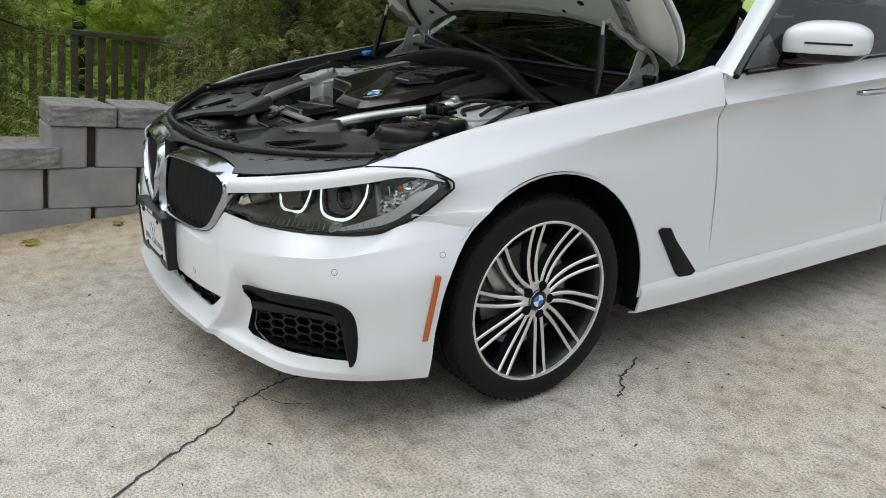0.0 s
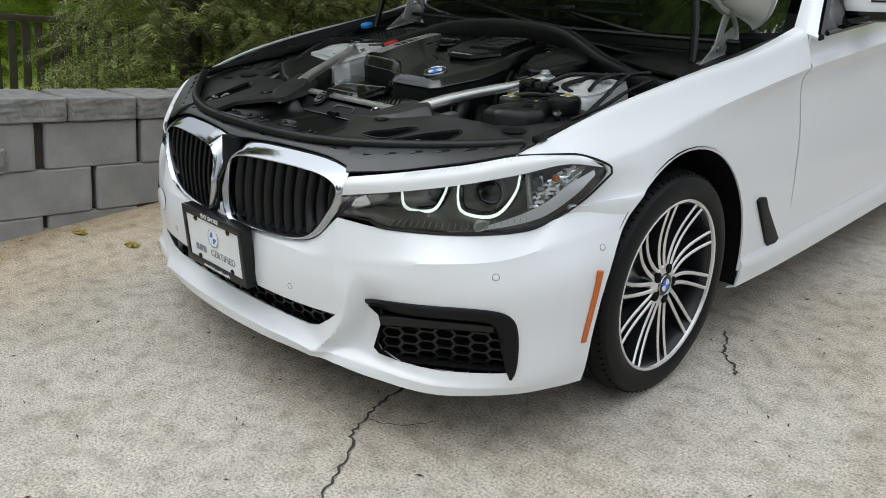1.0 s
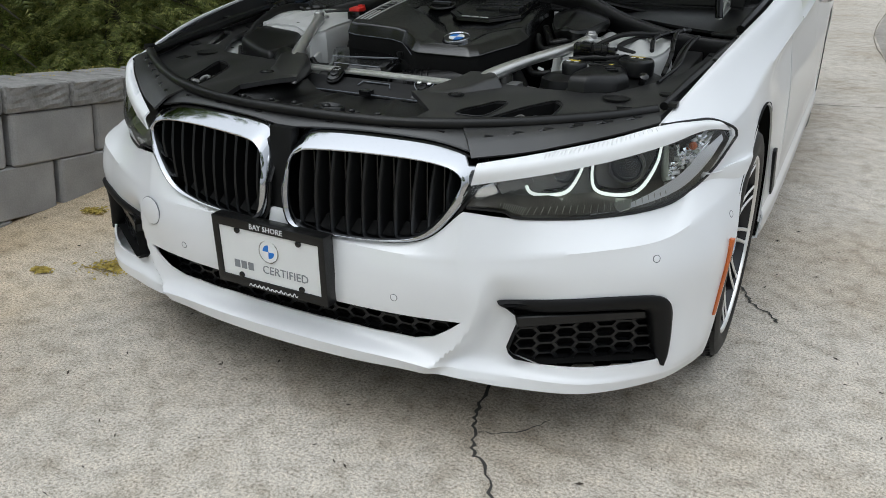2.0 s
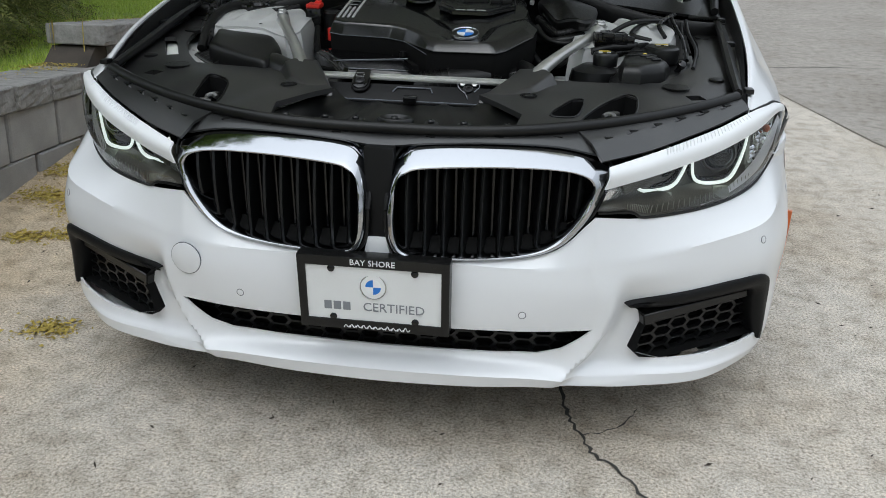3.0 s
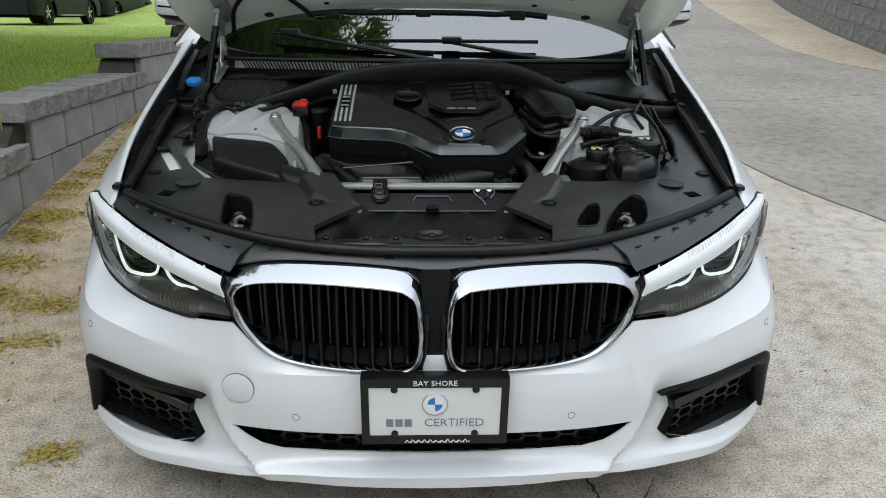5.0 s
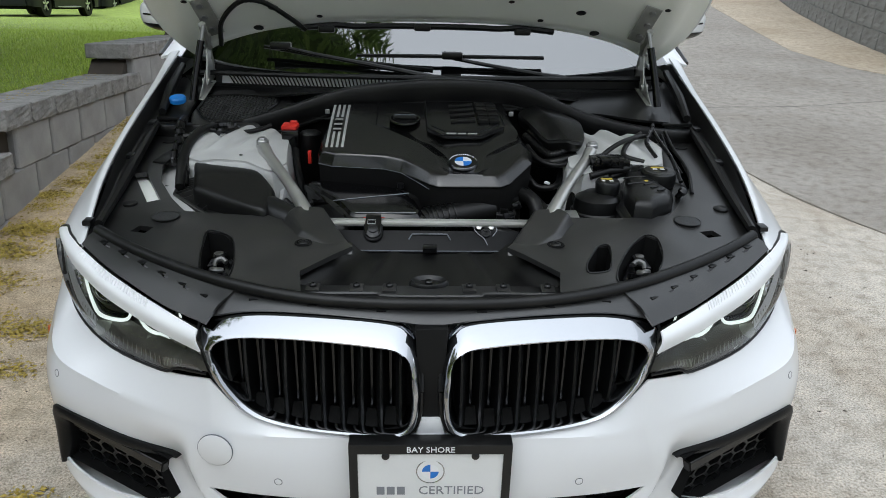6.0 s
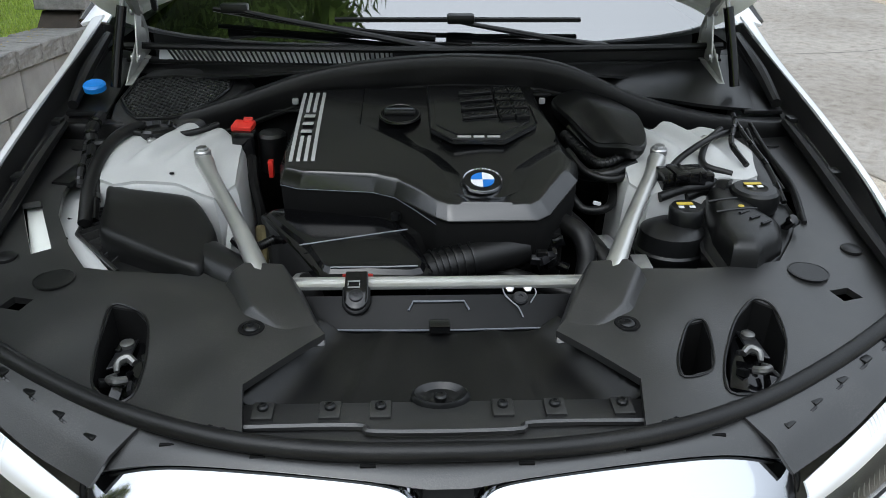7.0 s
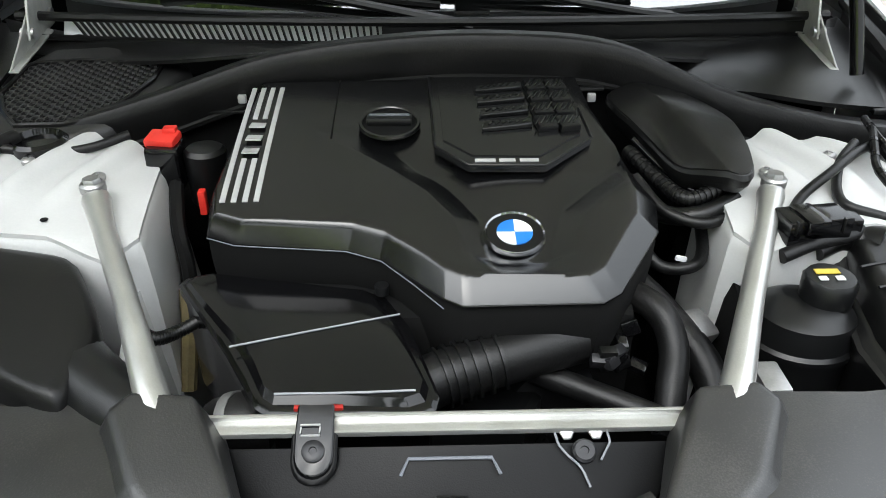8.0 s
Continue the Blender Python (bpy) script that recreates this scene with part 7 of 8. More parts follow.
part("cap_rim", lathe([(0.051, 0.002), (0.050, 0.0052), (0.046, 0.0056), (0.044, 0.0040)], 36, ol), M_ECOVER, oil)
part("cap_grip", box(ol @ V((0, 0.0, 0.007)), (0.066, 0.020, 0.012), 0.004), M_SATIN, oil)
part("grip_top", box(ol @ V((0, 0.004, 0.0134)), (0.058, 0.007, 0.001), 0.0), M_GREYINK, oil)
badge(0.037, Matrix.Translation((0.093, 0.745, cover_z(0.09, 0.745) + 0.0015)) @ pose(0, 0, 0, 13, 0, 0), engine, 0.004)

# intake box in front of the engine
DUCT = [(-0.338, 0.742), (-0.332, 0.756), (-0.312, 0.764), (-0.20, 0.748), (-0.100, 0.727), (-0.070, 0.708), (-0.040, 0.648), (-0.008, 0.530), (-0.013, 0.508), (-0.032, 0.499), (-0.188, 0.503), (-0.204, 0.516), (-0.25, 0.60)]
dz = lambda x, y: 0.782 + 0.03 * (y - 0.6)  # noqa: E731
duct = part("intake_box", shell(DUCT, dz, [(0.012, 0.17), (0.008, 0.03), (0.0, 0.028), (0.0, 0.014), (0.006, 0.010), (0.014, 0.009), (0.022, 0.001), (0.028, 0.0)], 5, (-0.16, 0.63)), M_GLOSS, car, "glossy black intake box", 28)
part("box_line", tube([(-0.245, 0.600, dz(0, 0.600) + 0.001), (-0.15, 0.628, dz(0, 0.628) + 0.001), (-0.052, 0.656, dz(0, 0.656) + 0.001)], 0.0014, 5), M_INKGLINT, duct, "thin bright line")
# pale line put in for the highlight along the box's front edge
part("box_edge_glint", tube([(-0.183, 0.522, dz(0, 0.522) + 0.001), (-0.10, 0.522, dz(0, 0.522) + 0.001), (-0.034, 0.524, dz(0, 0.524) + 0.001)], 0.0016, 5), M_INKGLINT, duct)
part("box_bolt", lathe([(0.009, 0), (0.009, 0.012), (0, 0.014)], 12, Matrix.Translation((-0.075, 0.705, 0.782))), M_SATIN, duct)

# air filter box, its ribs and snorkel
AIR = loop([(x, y, 0) for x, y in ((-0.640, 0.790), (-0.596, 0.775), (-0.530, 0.764), (-0.467, 0.746), (-0.433, 0.700), (-0.396, 0.627), (-0.390, 0.585), (-0.394, 0.540), (-0.398, 0.514), (-0.410, 0.508), (-0.448, 0.522), (-0.537, 0.572), (-0.594, 0.610), (-0.609, 0.640), (-0.624, 0.720))], 3)[:, :2]
az = lambda x, y: 0.816 + 0.13 * (min(y, 0.70) - 0.66) - 0.03 * (x + 0.5)  # noqa: E731
air = part("air_filter_box", shell(AIR, az, [(0.002, 0.14), (0.0, 0.05), (0.0, 0.024), (0.002, 0.012), (0.007, 0.004), (0.014, 0.001), (0.024, 0.0)], 2, (-0.51, 0.64)), M_AIRBOX, car, "black air filter box", 60)
FL = [(-0.687, 0.880), (-0.686, 0.790), (-0.673, 0.687), (-0.552, 0.545), (-0.430, 0.480), (-0.40, 0.56), (-0.46, 0.74), (-0.62, 0.82)]
part("filter_base", soften(flat(FL, 0.60, 0.760), 0.003, 1), M_PLASTIC, air, "black lower half with a ribbed rim")
edge = [V((x, y, 0.764)) for x, y in FL[:4]]
part("base_rim", tube(edge, 0.004, 6, 1), M_DUSTY, air)
for k in range(15):
    t = 0.15 + k * 0.19
    i = min(int(t), 2)
    p = edge[i].lerp(edge[i + 1], t - i)
    q = V((-0.50, 0.67, 0.764))
    e = p + (q - p).normalized() * 0.055
    side = (edge[i + 1] - edge[i]).normalized() * 0.0018
    part("box_rib", prism([p - side, p + side, e + side + V((0, 0, 0.020)), e - side + V((0, 0, 0.020))], (0, 0, -0.014)), M_DUSTY, air)
part("snorkel", tube([(-0.46, 0.64, 0.752), (-0.42, 0.59, 0.756), (-0.37, 0.545, 0.756), (-0.315, 0.505, 0.745)], [0.045, 0.046, 0.042, 0.045], 18), M_SATIN, air, "black air pipe")
part("intake_hose", tube([(-0.255, 0.555, 0.70), (-0.225, 0.545, 0.715), (-0.20, 0.56, 0.70)], [0.036, 0.038, 0.034], 16), M_RUBBER, car, "black hose with a steel clamp")
part("hose_clamp", tube([(-0.240, 0.548, 0.708), (-0.228, 0.546, 0.712)], 0.041, 18, 2), M_STEEL, car, "steel hose clamp")

# strut towers
for s in (-1, 1):
    TW = [(0.395, 0.86), (0.405, 0.955), (0.440, 1.015), (0.53, 1.055), (0.61, 1.035), (0.655, 0.985), (0.675, 0.88), (0.655, 0.79), (0.62, 0.765), (0.58, 0.775), (0.50, 0.765), (0.42, 0.730), (0.385, 0.77)]
    def tz(x, y):
        x = abs(x)
        z = 0.842 - 0.30 * ((x - 0.53) ** 2 + (y - 0.93) ** 2)
        back = 1 / (1 + math.exp(-(y - 0.865) / 0.012))
        for c, h in ((0.475, 0.016), (0.515, -0.014), (0.555, 0.017), (0.595, -0.017), (0.635, 0.014)):
            z += back * h / (1 + math.exp(-(x + 0.30 * (y - 0.93) - c) / 0.005))
        return z - 0.010 / (1 + math.exp((y - 0.80 + 0.1 * x) / 0.006))

    bm = shell(TW, tz, [(-0.030, 0.30), (-0.010, 0.07), (-0.003, 0.018), (0.003, 0.006), (0.010, 0.002)], 6, (0.55, 0.90), False)
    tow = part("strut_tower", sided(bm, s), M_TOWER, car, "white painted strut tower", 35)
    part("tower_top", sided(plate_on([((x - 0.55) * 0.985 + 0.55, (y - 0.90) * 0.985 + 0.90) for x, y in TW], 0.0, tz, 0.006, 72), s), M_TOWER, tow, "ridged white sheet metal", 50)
    for p in ((0.478, 0.905), (0.60, 0.965)):
        screw(tow, (s * p[0], p[1], tz(*p) + 0.004), 0.010, M_STEEL, False)
    part("tower_hole", lathe([(0.005, 0), (0.005, 0.001), (0, 0.001)], 12, Matrix.Translation((s * 0.515, 0.80, tz(0.515, 0.80) + 0.002))), M_DARK, tow)
    # inner wing wall beside the engine
    part("wing_wall", sided(soften(prism([(0.355, 0.50, 0.45), (0.375, 0.50, 0.66), (0.392, 0.74, 0.76), (0.395, 0.96, 0.80), (0.36, 0.98, 0.45)], (0.012, 0, 0)), 0.003), s), M_TOWER if s < 0 else M_DARK, car, "inner wing wall")

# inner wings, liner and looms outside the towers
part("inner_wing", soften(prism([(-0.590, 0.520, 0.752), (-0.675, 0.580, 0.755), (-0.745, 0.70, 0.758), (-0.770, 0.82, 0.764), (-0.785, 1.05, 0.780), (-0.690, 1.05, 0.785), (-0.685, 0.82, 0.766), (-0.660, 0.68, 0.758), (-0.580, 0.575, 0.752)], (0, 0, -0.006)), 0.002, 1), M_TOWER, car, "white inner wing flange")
for x, y in ((-0.712, 0.760), (-0.690, 0.672)):
    part("wing_hole", lathe([(0.006, 0), (0.006, 0.001), (0, 0.001)], 12, Matrix.Translation((x, y, 0.7615))), M_DARK, car)
part("tower_liner", soften(prism([(0.685, 0.74, 0.760), (0.725, 0.74, 0.765), (0.735, 1.06, 0.815), (0.670, 1.06, 0.815)], (0, 0, -0.20)), 0.008), M_DUSTY, car, "black inner wing liner")
part("loom_bracket", box((-0.745, 0.885, 0.800), (0.040, 0.10, 0.012), 0.003, pose(0, 0, 0, 0, 0, -8)), M_PLASTIC, car, "black loom bracket")
for s, q, pts, r in ((-1, 0, [(0.735, 1.06, 0.870), (0.725, 0.97, 0.868), (0.712, 0.93, 0.850), (0.690, 0.86, 0.835), (0.668, 0.79, 0.815), (0.655, 0.72, 0.775)], 0.013),
                     (-1, 1, [(0.745, 1.05, 0.862), (0.728, 0.96, 0.856), (0.715, 0.90, 0.842), (0.715, 0.86, 0.822), (0.710, 0.83, 0.80)], 0.009),
                     (-1, 2, [(0.725, 0.93, 0.852), (0.690, 0.925, 0.855), (0.660, 0.935, 0.858)], 0.010),
                     (1, 0, [(0.690, 1.05, 0.872), (0.672, 0.98, 0.874), (0.676, 0.91, 0.858), (0.690, 0.83, 0.832), (0.694, 0.74, 0.795)], 0.006),
                     (1, 1, [(0.672, 0.99, 0.876), (0.645, 0.93, 0.872), (0.628, 0.88, 0.862), (0.640, 0.82, 0.842)], 0.006)):
    lm = part("loom", sided(tube(pts, r, 9, 5), s), M_RUBBER, car, "black taped wiring loom")
    C = hermite(np.array(pts), 4)
    for i in range(2, len(C) - 2, 3):
        part("loom_tape", sided(tube([C[i], C[i] + 0.7 * (C[i + 1] - C[i])], r * 1.10, 9, 1), s), M_GLOSS, lm)
part("loom_mount", lathe([(0.040, -0.02), (0.043, 0.0), (0.037, 0.005), (0.033, -0.004), (0, -0.004)], 24, Matrix.Translation((-0.600, 1.010, 0.860))), M_GLOSS, car, "round black mount behind the tower")

# battery terminal and wiring beside the engine
term = part("terminal", box((-0.405, 0.985, 0.83), (0.050, 0.050, 0.07), 0.006), M_GLOSS, car, "battery terminal with a red cap")
part("terminal_cap", join(box((-0.407, 0.990, 0.870), (0.046, 0.036, 0.013), 0.004, pose(0, 0, 0, 8, 0, -10)), box((-0.398, 1.002, 0.879), (0.020, 0.018, 0.010), 0.003)), M_RED, term, "red plastic cap")
part("red_tab", box((-0.345, 0.93, 0.795), (0.011, 0.016, 0.038), 0.003), M_RED, car, "red plastic tab")
part("red_tab", box((-0.335, 0.985, 0.845), (0.008, 0.010, 0.018), 0.003), M_RED, car, "red plastic tab")
part("relay", lathe([(0.030, -0.05), (0.032, 0.03), (0.026, 0.036), (0, 0.037)], 18, Matrix.Translation((-0.348, 0.99, 0.82))), M_PLASTIC, car, "black cylinder relay")
part("terminal_cable", tube([(-0.392, 0.97, 0.81), (-0.378, 0.90, 0.77), (-0.362, 0.86, 0.71), (-0.36, 0.82, 0.60)], 0.011, 8), M_RUBBER, car, "black cable")
part("loom_sleeve", tube([(-0.362, 0.84, 0.70), (-0.355, 0.80, 0.66), (-0.36, 0.76, 0.58)], 0.012, 8), M_SLEEVE, car, "yellowed cable sleeve")

# cooling hoses, pump and small parts at the front of the engine
for pts, r, m, lab in (
    ([(-0.03, 0.60, 0.720), (0.02, 0.618, 0.726), (0.09, 0.638, 0.735), (0.17, 0.662, 0.742)], 0.034, M_RUBBER, "ribbed black intake hose"),
    ([(0.08, 0.67, 0.70), (0.13, 0.64, 0.698), (0.20, 0.60, 0.694), (0.27, 0.565, 0.685)], 0.016, M_RUBBER, "black coolant hose"),
    ([(0.25, 0.72, 0.765), (0.278, 0.685, 0.758), (0.288, 0.65, 0.73), (0.278, 0.61, 0.70), (0.268, 0.57, 0.66)], 0.019, M_RUBBER, "black coolant hose"),
    ([(0.25, 0.80, 0.75), (0.30, 0.74, 0.72), (0.345, 0.66, 0.68), (0.35, 0.58, 0.62)], 0.024, M_RUBBER, "thick black coolant hose"),
    ([(0.28, 0.83, 0.78), (0.31, 0.80, 0.755), (0.36, 0.80, 0.76), (0.38, 0.86, 0.78), (0.37, 0.92, 0.82)], 0.009, M_RUBBER, "black cable"),
    ([(0.285, 0.96, 0.86), (0.32, 0.90, 0.84), (0.35, 0.85, 0.835), (0.41, 0.87, 0.85)], 0.010, M_RUBBER, "corrugated black hose"),
    ([(0.28, 0.92, 0.83), (0.31, 0.86, 0.81), (0.36, 0.83, 0.82), (0.42, 0.86, 0.83)], 0.013, M_PLASTIC, "black wiring loom"),
    ([(0.285, 0.90, 0.845), (0.315, 0.84, 0.822), (0.365, 0.815, 0.815), (0.415, 0.835, 0.822)], 0.008, M_RUBBER, "black wiring loom"),
    ([(0.30, 0.98, 0.868), (0.345, 0.905, 0.838), (0.39, 0.86, 0.826), (0.43, 0.85, 0.80)], 0.007, M_GLOSS, "black cable"),
    ([(-0.30, 0.72, 0.74), (-0.335, 0.70, 0.73), (-0.36, 0.68, 0.735), (-0.385, 0.69, 0.75)], 0.008, M_RUBBER, "corrugated black loom"),
    ([(0.47, 0.80, 0.83), (0.50, 0.83, 0.85), (0.55, 0.86, 0.872), (0.61, 0.92, 0.870), (0.66, 0.97, 0.86)], 0.007, M_RUBBER, "black wiring loom"),
    ([(0.63, 0.96, 0.87), (0.58, 0.90, 0.86), (0.55, 0.82, 0.845), (0.60, 0.79, 0.835)], 0.007, M_RUBBER, "black wiring loom"),
    ([(0.44, 0.735, 0.81), (0.49, 0.752, 0.82), (0.54, 0.765, 0.822), (0.56, 0.78, 0.825)], 0.010, M_RUBBER, "black coolant hose"),
    ([(-0.64, 1.02, 0.86), (-0.66, 0.94, 0.865), (-0.672, 0.86, 0.85), (-0.672, 0.78, 0.82), (-0.66, 0.70, 0.78)], 0.013, M_RUBBER, "black wiring loom"),
    ([(-0.64, 0.98, 0.86), (-0.58, 0.985, 0.85), (-0.52, 1.0, 0.852), (-0.47, 1.03, 0.86)], 0.007, M_RUBBER, "black wiring loom"),
    ([(0.72, 1.02, 0.86), (0.715, 0.90, 0.84), (0.722, 0.78, 0.815), (0.70, 0.66, 0.79)], 0.005, M_RUBBER, "black wiring loom"),
    ([(0.705, 1.0, 0.855), (0.700, 0.90, 0.832), (0.708, 0.78, 0.805)], 0.004, M_PLASTIC, "black wiring loom"),
):
    hose = part("hose", tube(pts, r, 12, 6), m, car, lab)
    if "ribbed" in lab or "corrugated" in lab:
        C = hermite(np.array(pts), 9 if "ribbed" in lab else 8)
        for i in range(5, 17, 2) if "ribbed" in lab else range(1, len(C) - 1, 1):
            part("hose_ring", tube([C[i] - 0.25 * (C[i + 1] - C[i]), C[i] + 0.25 * (C[i + 1] - C[i])], r * 1.15, 12, 1), M_PLASTIC, hose)
pump = part("alternator", lathe([(0, 0), (0.055, 0), (0.060, 0.01), (0.060, 0.05), (0.050, 0.07), (0, 0.07)], 28, pose(0.145, 0.73, 0.655, 100, 0, 0)), M_RIMDARK, car, "grey metal alternator")
part("pulley", lathe([(0.0, 0.085), (0.045, 0.085), (0.05, 0.080), (0.046, 0.076), (0.05, 0.072), (0.046, 0.068), (0.0, 0.07)], 28, pose(0.17, 0.70, 0.60, 100, 0, 0)), M_GLOSS, pump, "black belt pulley")
part("lower_cover", shell([(-0.02, 0.60), (0.10, 0.60), (0.13, 0.66), (0.10, 0.72), (-0.02, 0.73)], lambda x, y: 0.655, [(0, 0.08), (0, 0.01), (0.01, 0)], 4, (0.05, 0.66)), M_SATIN, car, "black lower cover")
rnd = random.Random(8)
for k in range(14):
    c = V((0.215 + rnd.uniform(-0.035, 0.035), 0.655 + rnd.uniform(-0.04, 0.03), 0.725 + rnd.uniform(-0.02, 0.025)))
    part("connector", box(c, (rnd.uniform(0.012, 0.03), rnd.uniform(0.01, 0.022), rnd.uniform(0.01, 0.022)), 0.002, pose(0, 0, 0, rnd.uniform(-40, 40), rnd.uniform(-40, 40), rnd.uniform(0, 90))), rnd.choice((M_GLOSS, M_PLASTIC, M_GLOSS, M_RIMDARK)), pump)
part("thermostat", box((0.335, 0.72, 0.70), (0.05, 0.05, 0.05), 0.01, pose(0, 0, 0, 20, 10, 30)), M_STEEL, car, "grey metal thermostat housing")
part("wiring_tag", box((0.335, 0.80, 0.768), (0.018, 0.005, 0.008), 0.002, pose(0, 0, 0, 0, 20, 15)), M_WHITE, car, "white cable tag")

# fluid reservoirs
tank = part("coolant_tank", lathe([(0, -0.16), (0.052, -0.16), (0.062, -0.10), (0.064, -0.035), (0.068, -0.033), (0.068, -0.026), (0.063, -0.022), (0.058, 0.010), (0.035, 0.024), (0, 0.024)], 32, Matrix.Translation((0.452, 0.668, 0.765)) @ Matrix.Diagonal((1.05, 0.95, 1, 1))), M_SATIN, car, "black coolant tank with a labelled cap")
part("tank_cap", lathe([(0.032, -0.012), (0.033, 0.016), (0.029, 0.022), (0, 0.023)], 18, Matrix.Translation((0.475, 0.674, 0.798))), M_SATIN, tank, "black screw cap")
part("cap_label", box((0.472, 0.681, 0.822), (0.030, 0.010, 0.0015)), M_YELLOW, tank, "yellow warning label")
for x in (0.461, 0.482):
    part("cap_mark", box((x, 0.666, 0.822), (0.010, 0.008, 0.0015)), M_WHITE, tank)
RES = [(0.545, 0.785), (0.595, 0.800), (0.660, 0.790), (0.705, 0.745), (0.700, 0.660), (0.625, 0.560), (0.555, 0.505), (0.500, 0.512), (0.492, 0.600), (0.512, 0.690)]
res = part("washer_tank", shell(RES, lambda x, y: 0.782 + 0.10 * (y - 0.65), [(0.0, 0.17), (-0.004, 0.02), (-0.008, 0.018), (-0.008, 0.012), (0.0, 0.010), (0.006, 0.004), (0.016, 0.0)], 5, (0.59, 0.66)), M_PLASTIC, car, "black moulded fluid tank", 30)
HUMP = [(0.548, 0.775), (0.590, 0.785), (0.612, 0.700), (0.640, 0.620), (0.620, 0.568), (0.555, 0.516), (0.510, 0.522), (0.505, 0.600), (0.520, 0.690)]
hz = lambda x, y: 0.820 + 0.02 * (y - 0.65) - 1.2 * (x - 0.56 - 0.1 * (y - 0.65)) ** 2  # noqa: E731
part("tank_hump", shell(HUMP, hz, [(0.0, 0.05), (0.002, 0.022), (0.007, 0.010), (0.015, 0.003), (0.024, 0.0)], 5, (0.565, 0.65)), M_PLASTIC, res, "rounded raised half of the tank", 40)
for k in range(3):
    part("tank_emboss", tube([(0.585 + 0.012 * k, 0.655 - 0.022 * k, hz(0.585, 0.65) + 0.000), (0.562 + 0.012 * k, 0.640 - 0.022 * k, hz(0.562, 0.64) + 0.001)], 0.003, 5, 2), M_SATIN, res)
for y in (0.70, 0.655):
    part("tank_seam", tube([(x, y + 0.2 * (x - 0.55), hz(x, y) + 0.0005) for x in np.linspace(0.522, 0.605, 6)], 0.0022, 5, 2), M_SATIN, res)
part("tank_cap", lathe([(0.046, -0.030), (0.048, -0.004), (0.046, 0.006), (0.040, 0.011), (0.024, 0.0115), (0.022, 0.010), (0, 0.010)], 14, Matrix.Translation((0.624, 0.728, 0.822))), M_SATIN, res, "black screw cap")
part("cap_label", box((0.624, 0.745, 0.8345), (0.034, 0.010, 0.0012)), M_YELLOW, res, "yellow warning label")
for x in (0.614, 0.634):
    part("cap_mark", box((x, 0.731, 0.8345), (0.011, 0.008, 0.0012)), M_WHITE, res)
part("tank_neck", tube([(0.50, 0.760, 0.80), (0.535, 0.775, 0.808), (0.565, 0.775, 0.81), (0.585, 0.76, 0.81)], [0.012, 0.014, 0.020, 0.026], 12), M_PLASTIC, res)
part("tank_valve", lathe([(0.008, 0), (0.008, 0.02), (0.012, 0.02), (0.012, 0.03), (0.006, 0.034), (0, 0.034)], 12, pose(0.660, 0.655, 0.782, 30, 20, 0)), M_GLOSS, res)
for x, y in ((0.598, 0.705), (0.575, 0.668)):
    part("paint_dot", lathe([(0.006, 0), (0.005, 0.001), (0, 0.0012)], 10, Matrix.Translation((x, y, hz(x, y) + 0.002))), M_YELLOW, res)
fuse = part("fuse_block", join(box((0.488, 0.770, 0.838), (0.090, 0.045, 0.036), 0.004, pose(0, 0, 0, 0, 0, 8)), box((0.540, 0.778, 0.836), (0.03, 0.03, 0.022), 0.004), box((0.478, 0.762, 0.850), (0.030, 0.052, 0.020), 0.003, pose(0, 0, 0, 0, 0, 8))), M_GLOSS, car, "black electrical connector block")
for k in range(4):
    part("block_rib", box((0.455 + 0.022 * k, 0.745 + 0.003 * k, 0.846), (0.003, 0.008, 0.020), 0.001), M_PLASTIC, fuse)
part("bracket_plate", soften(prism([(0.345, 0.515, 0.70), (0.375, 0.515, 0.70), (0.375, 0.52, 0.775), (0.345, 0.52, 0.775)], (0, 0.05, 0)), 0.003), M_STEEL, car, "grey metal bracket")

# scuttle: the arched seal, covers, vents
arch = [(-0.86, 1.10, 0.842), (-0.72, 1.085, 0.845), (-0.60, 1.10, 0.852), (-0.44, 1.13, 0.890), (-0.26, 1.15, 0.945), (-0.06, 1.155, 0.972), (0.12, 1.155, 0.977), (0.30, 1.15, 0.960), (0.48, 1.13, 0.890), (0.64, 1.10, 0.856), (0.76, 1.085, 0.845), (0.86, 1.10, 0.842)]
A = np.array(arch)
prof = [(-0.016, -0.064), (-0.022, -0.044), (-0.026, -0.018), (-0.0255, -0.004), (-0.022, 0.002), (-0.017, 0.0035), (-0.010, 0.001), (0.014, 0.000), (0.026, -0.012), (0.034, -0.05)]
G = [hermite(A + np.array((0, dy, dz_)), 5) for dy, dz_ in prof]
seal = part("scuttle_seal", slab(np.array(G)[:, ::-1], 0.004), M_RUBBER, car, "arched black rubber scuttle seal", 40)
part("seal_flange", tube([(x, y - 0.022, z - 0.064) for x, y, z in arch[2:10]], 0.006, 6), M_PLASTIC, seal)
wall_ = sheet([hermite(A + np.array((0, 0.0, -0.055)), 5), hermite(A * np.array((1, 1, 0)) + np.array((0, -0.01, 0.60)), 5)])
part("firewall", wall_, M_DARK, car, "dark firewall")
for x in (-0.30, 0.0, 0.20):
    part("seal_lip", box((x, 1.122, np.interp(x, A[:, 0], A[:, 2]) - 0.072), (0.16, 0.012, 0.006), 0.002), M_PLASTIC, seal)
for x in (-0.31, 0.26):
    part("bonnet_clip", box((x, 1.115, 0.885), (0.014, 0.010, 0.014), 0.003), M_SILVER, car)
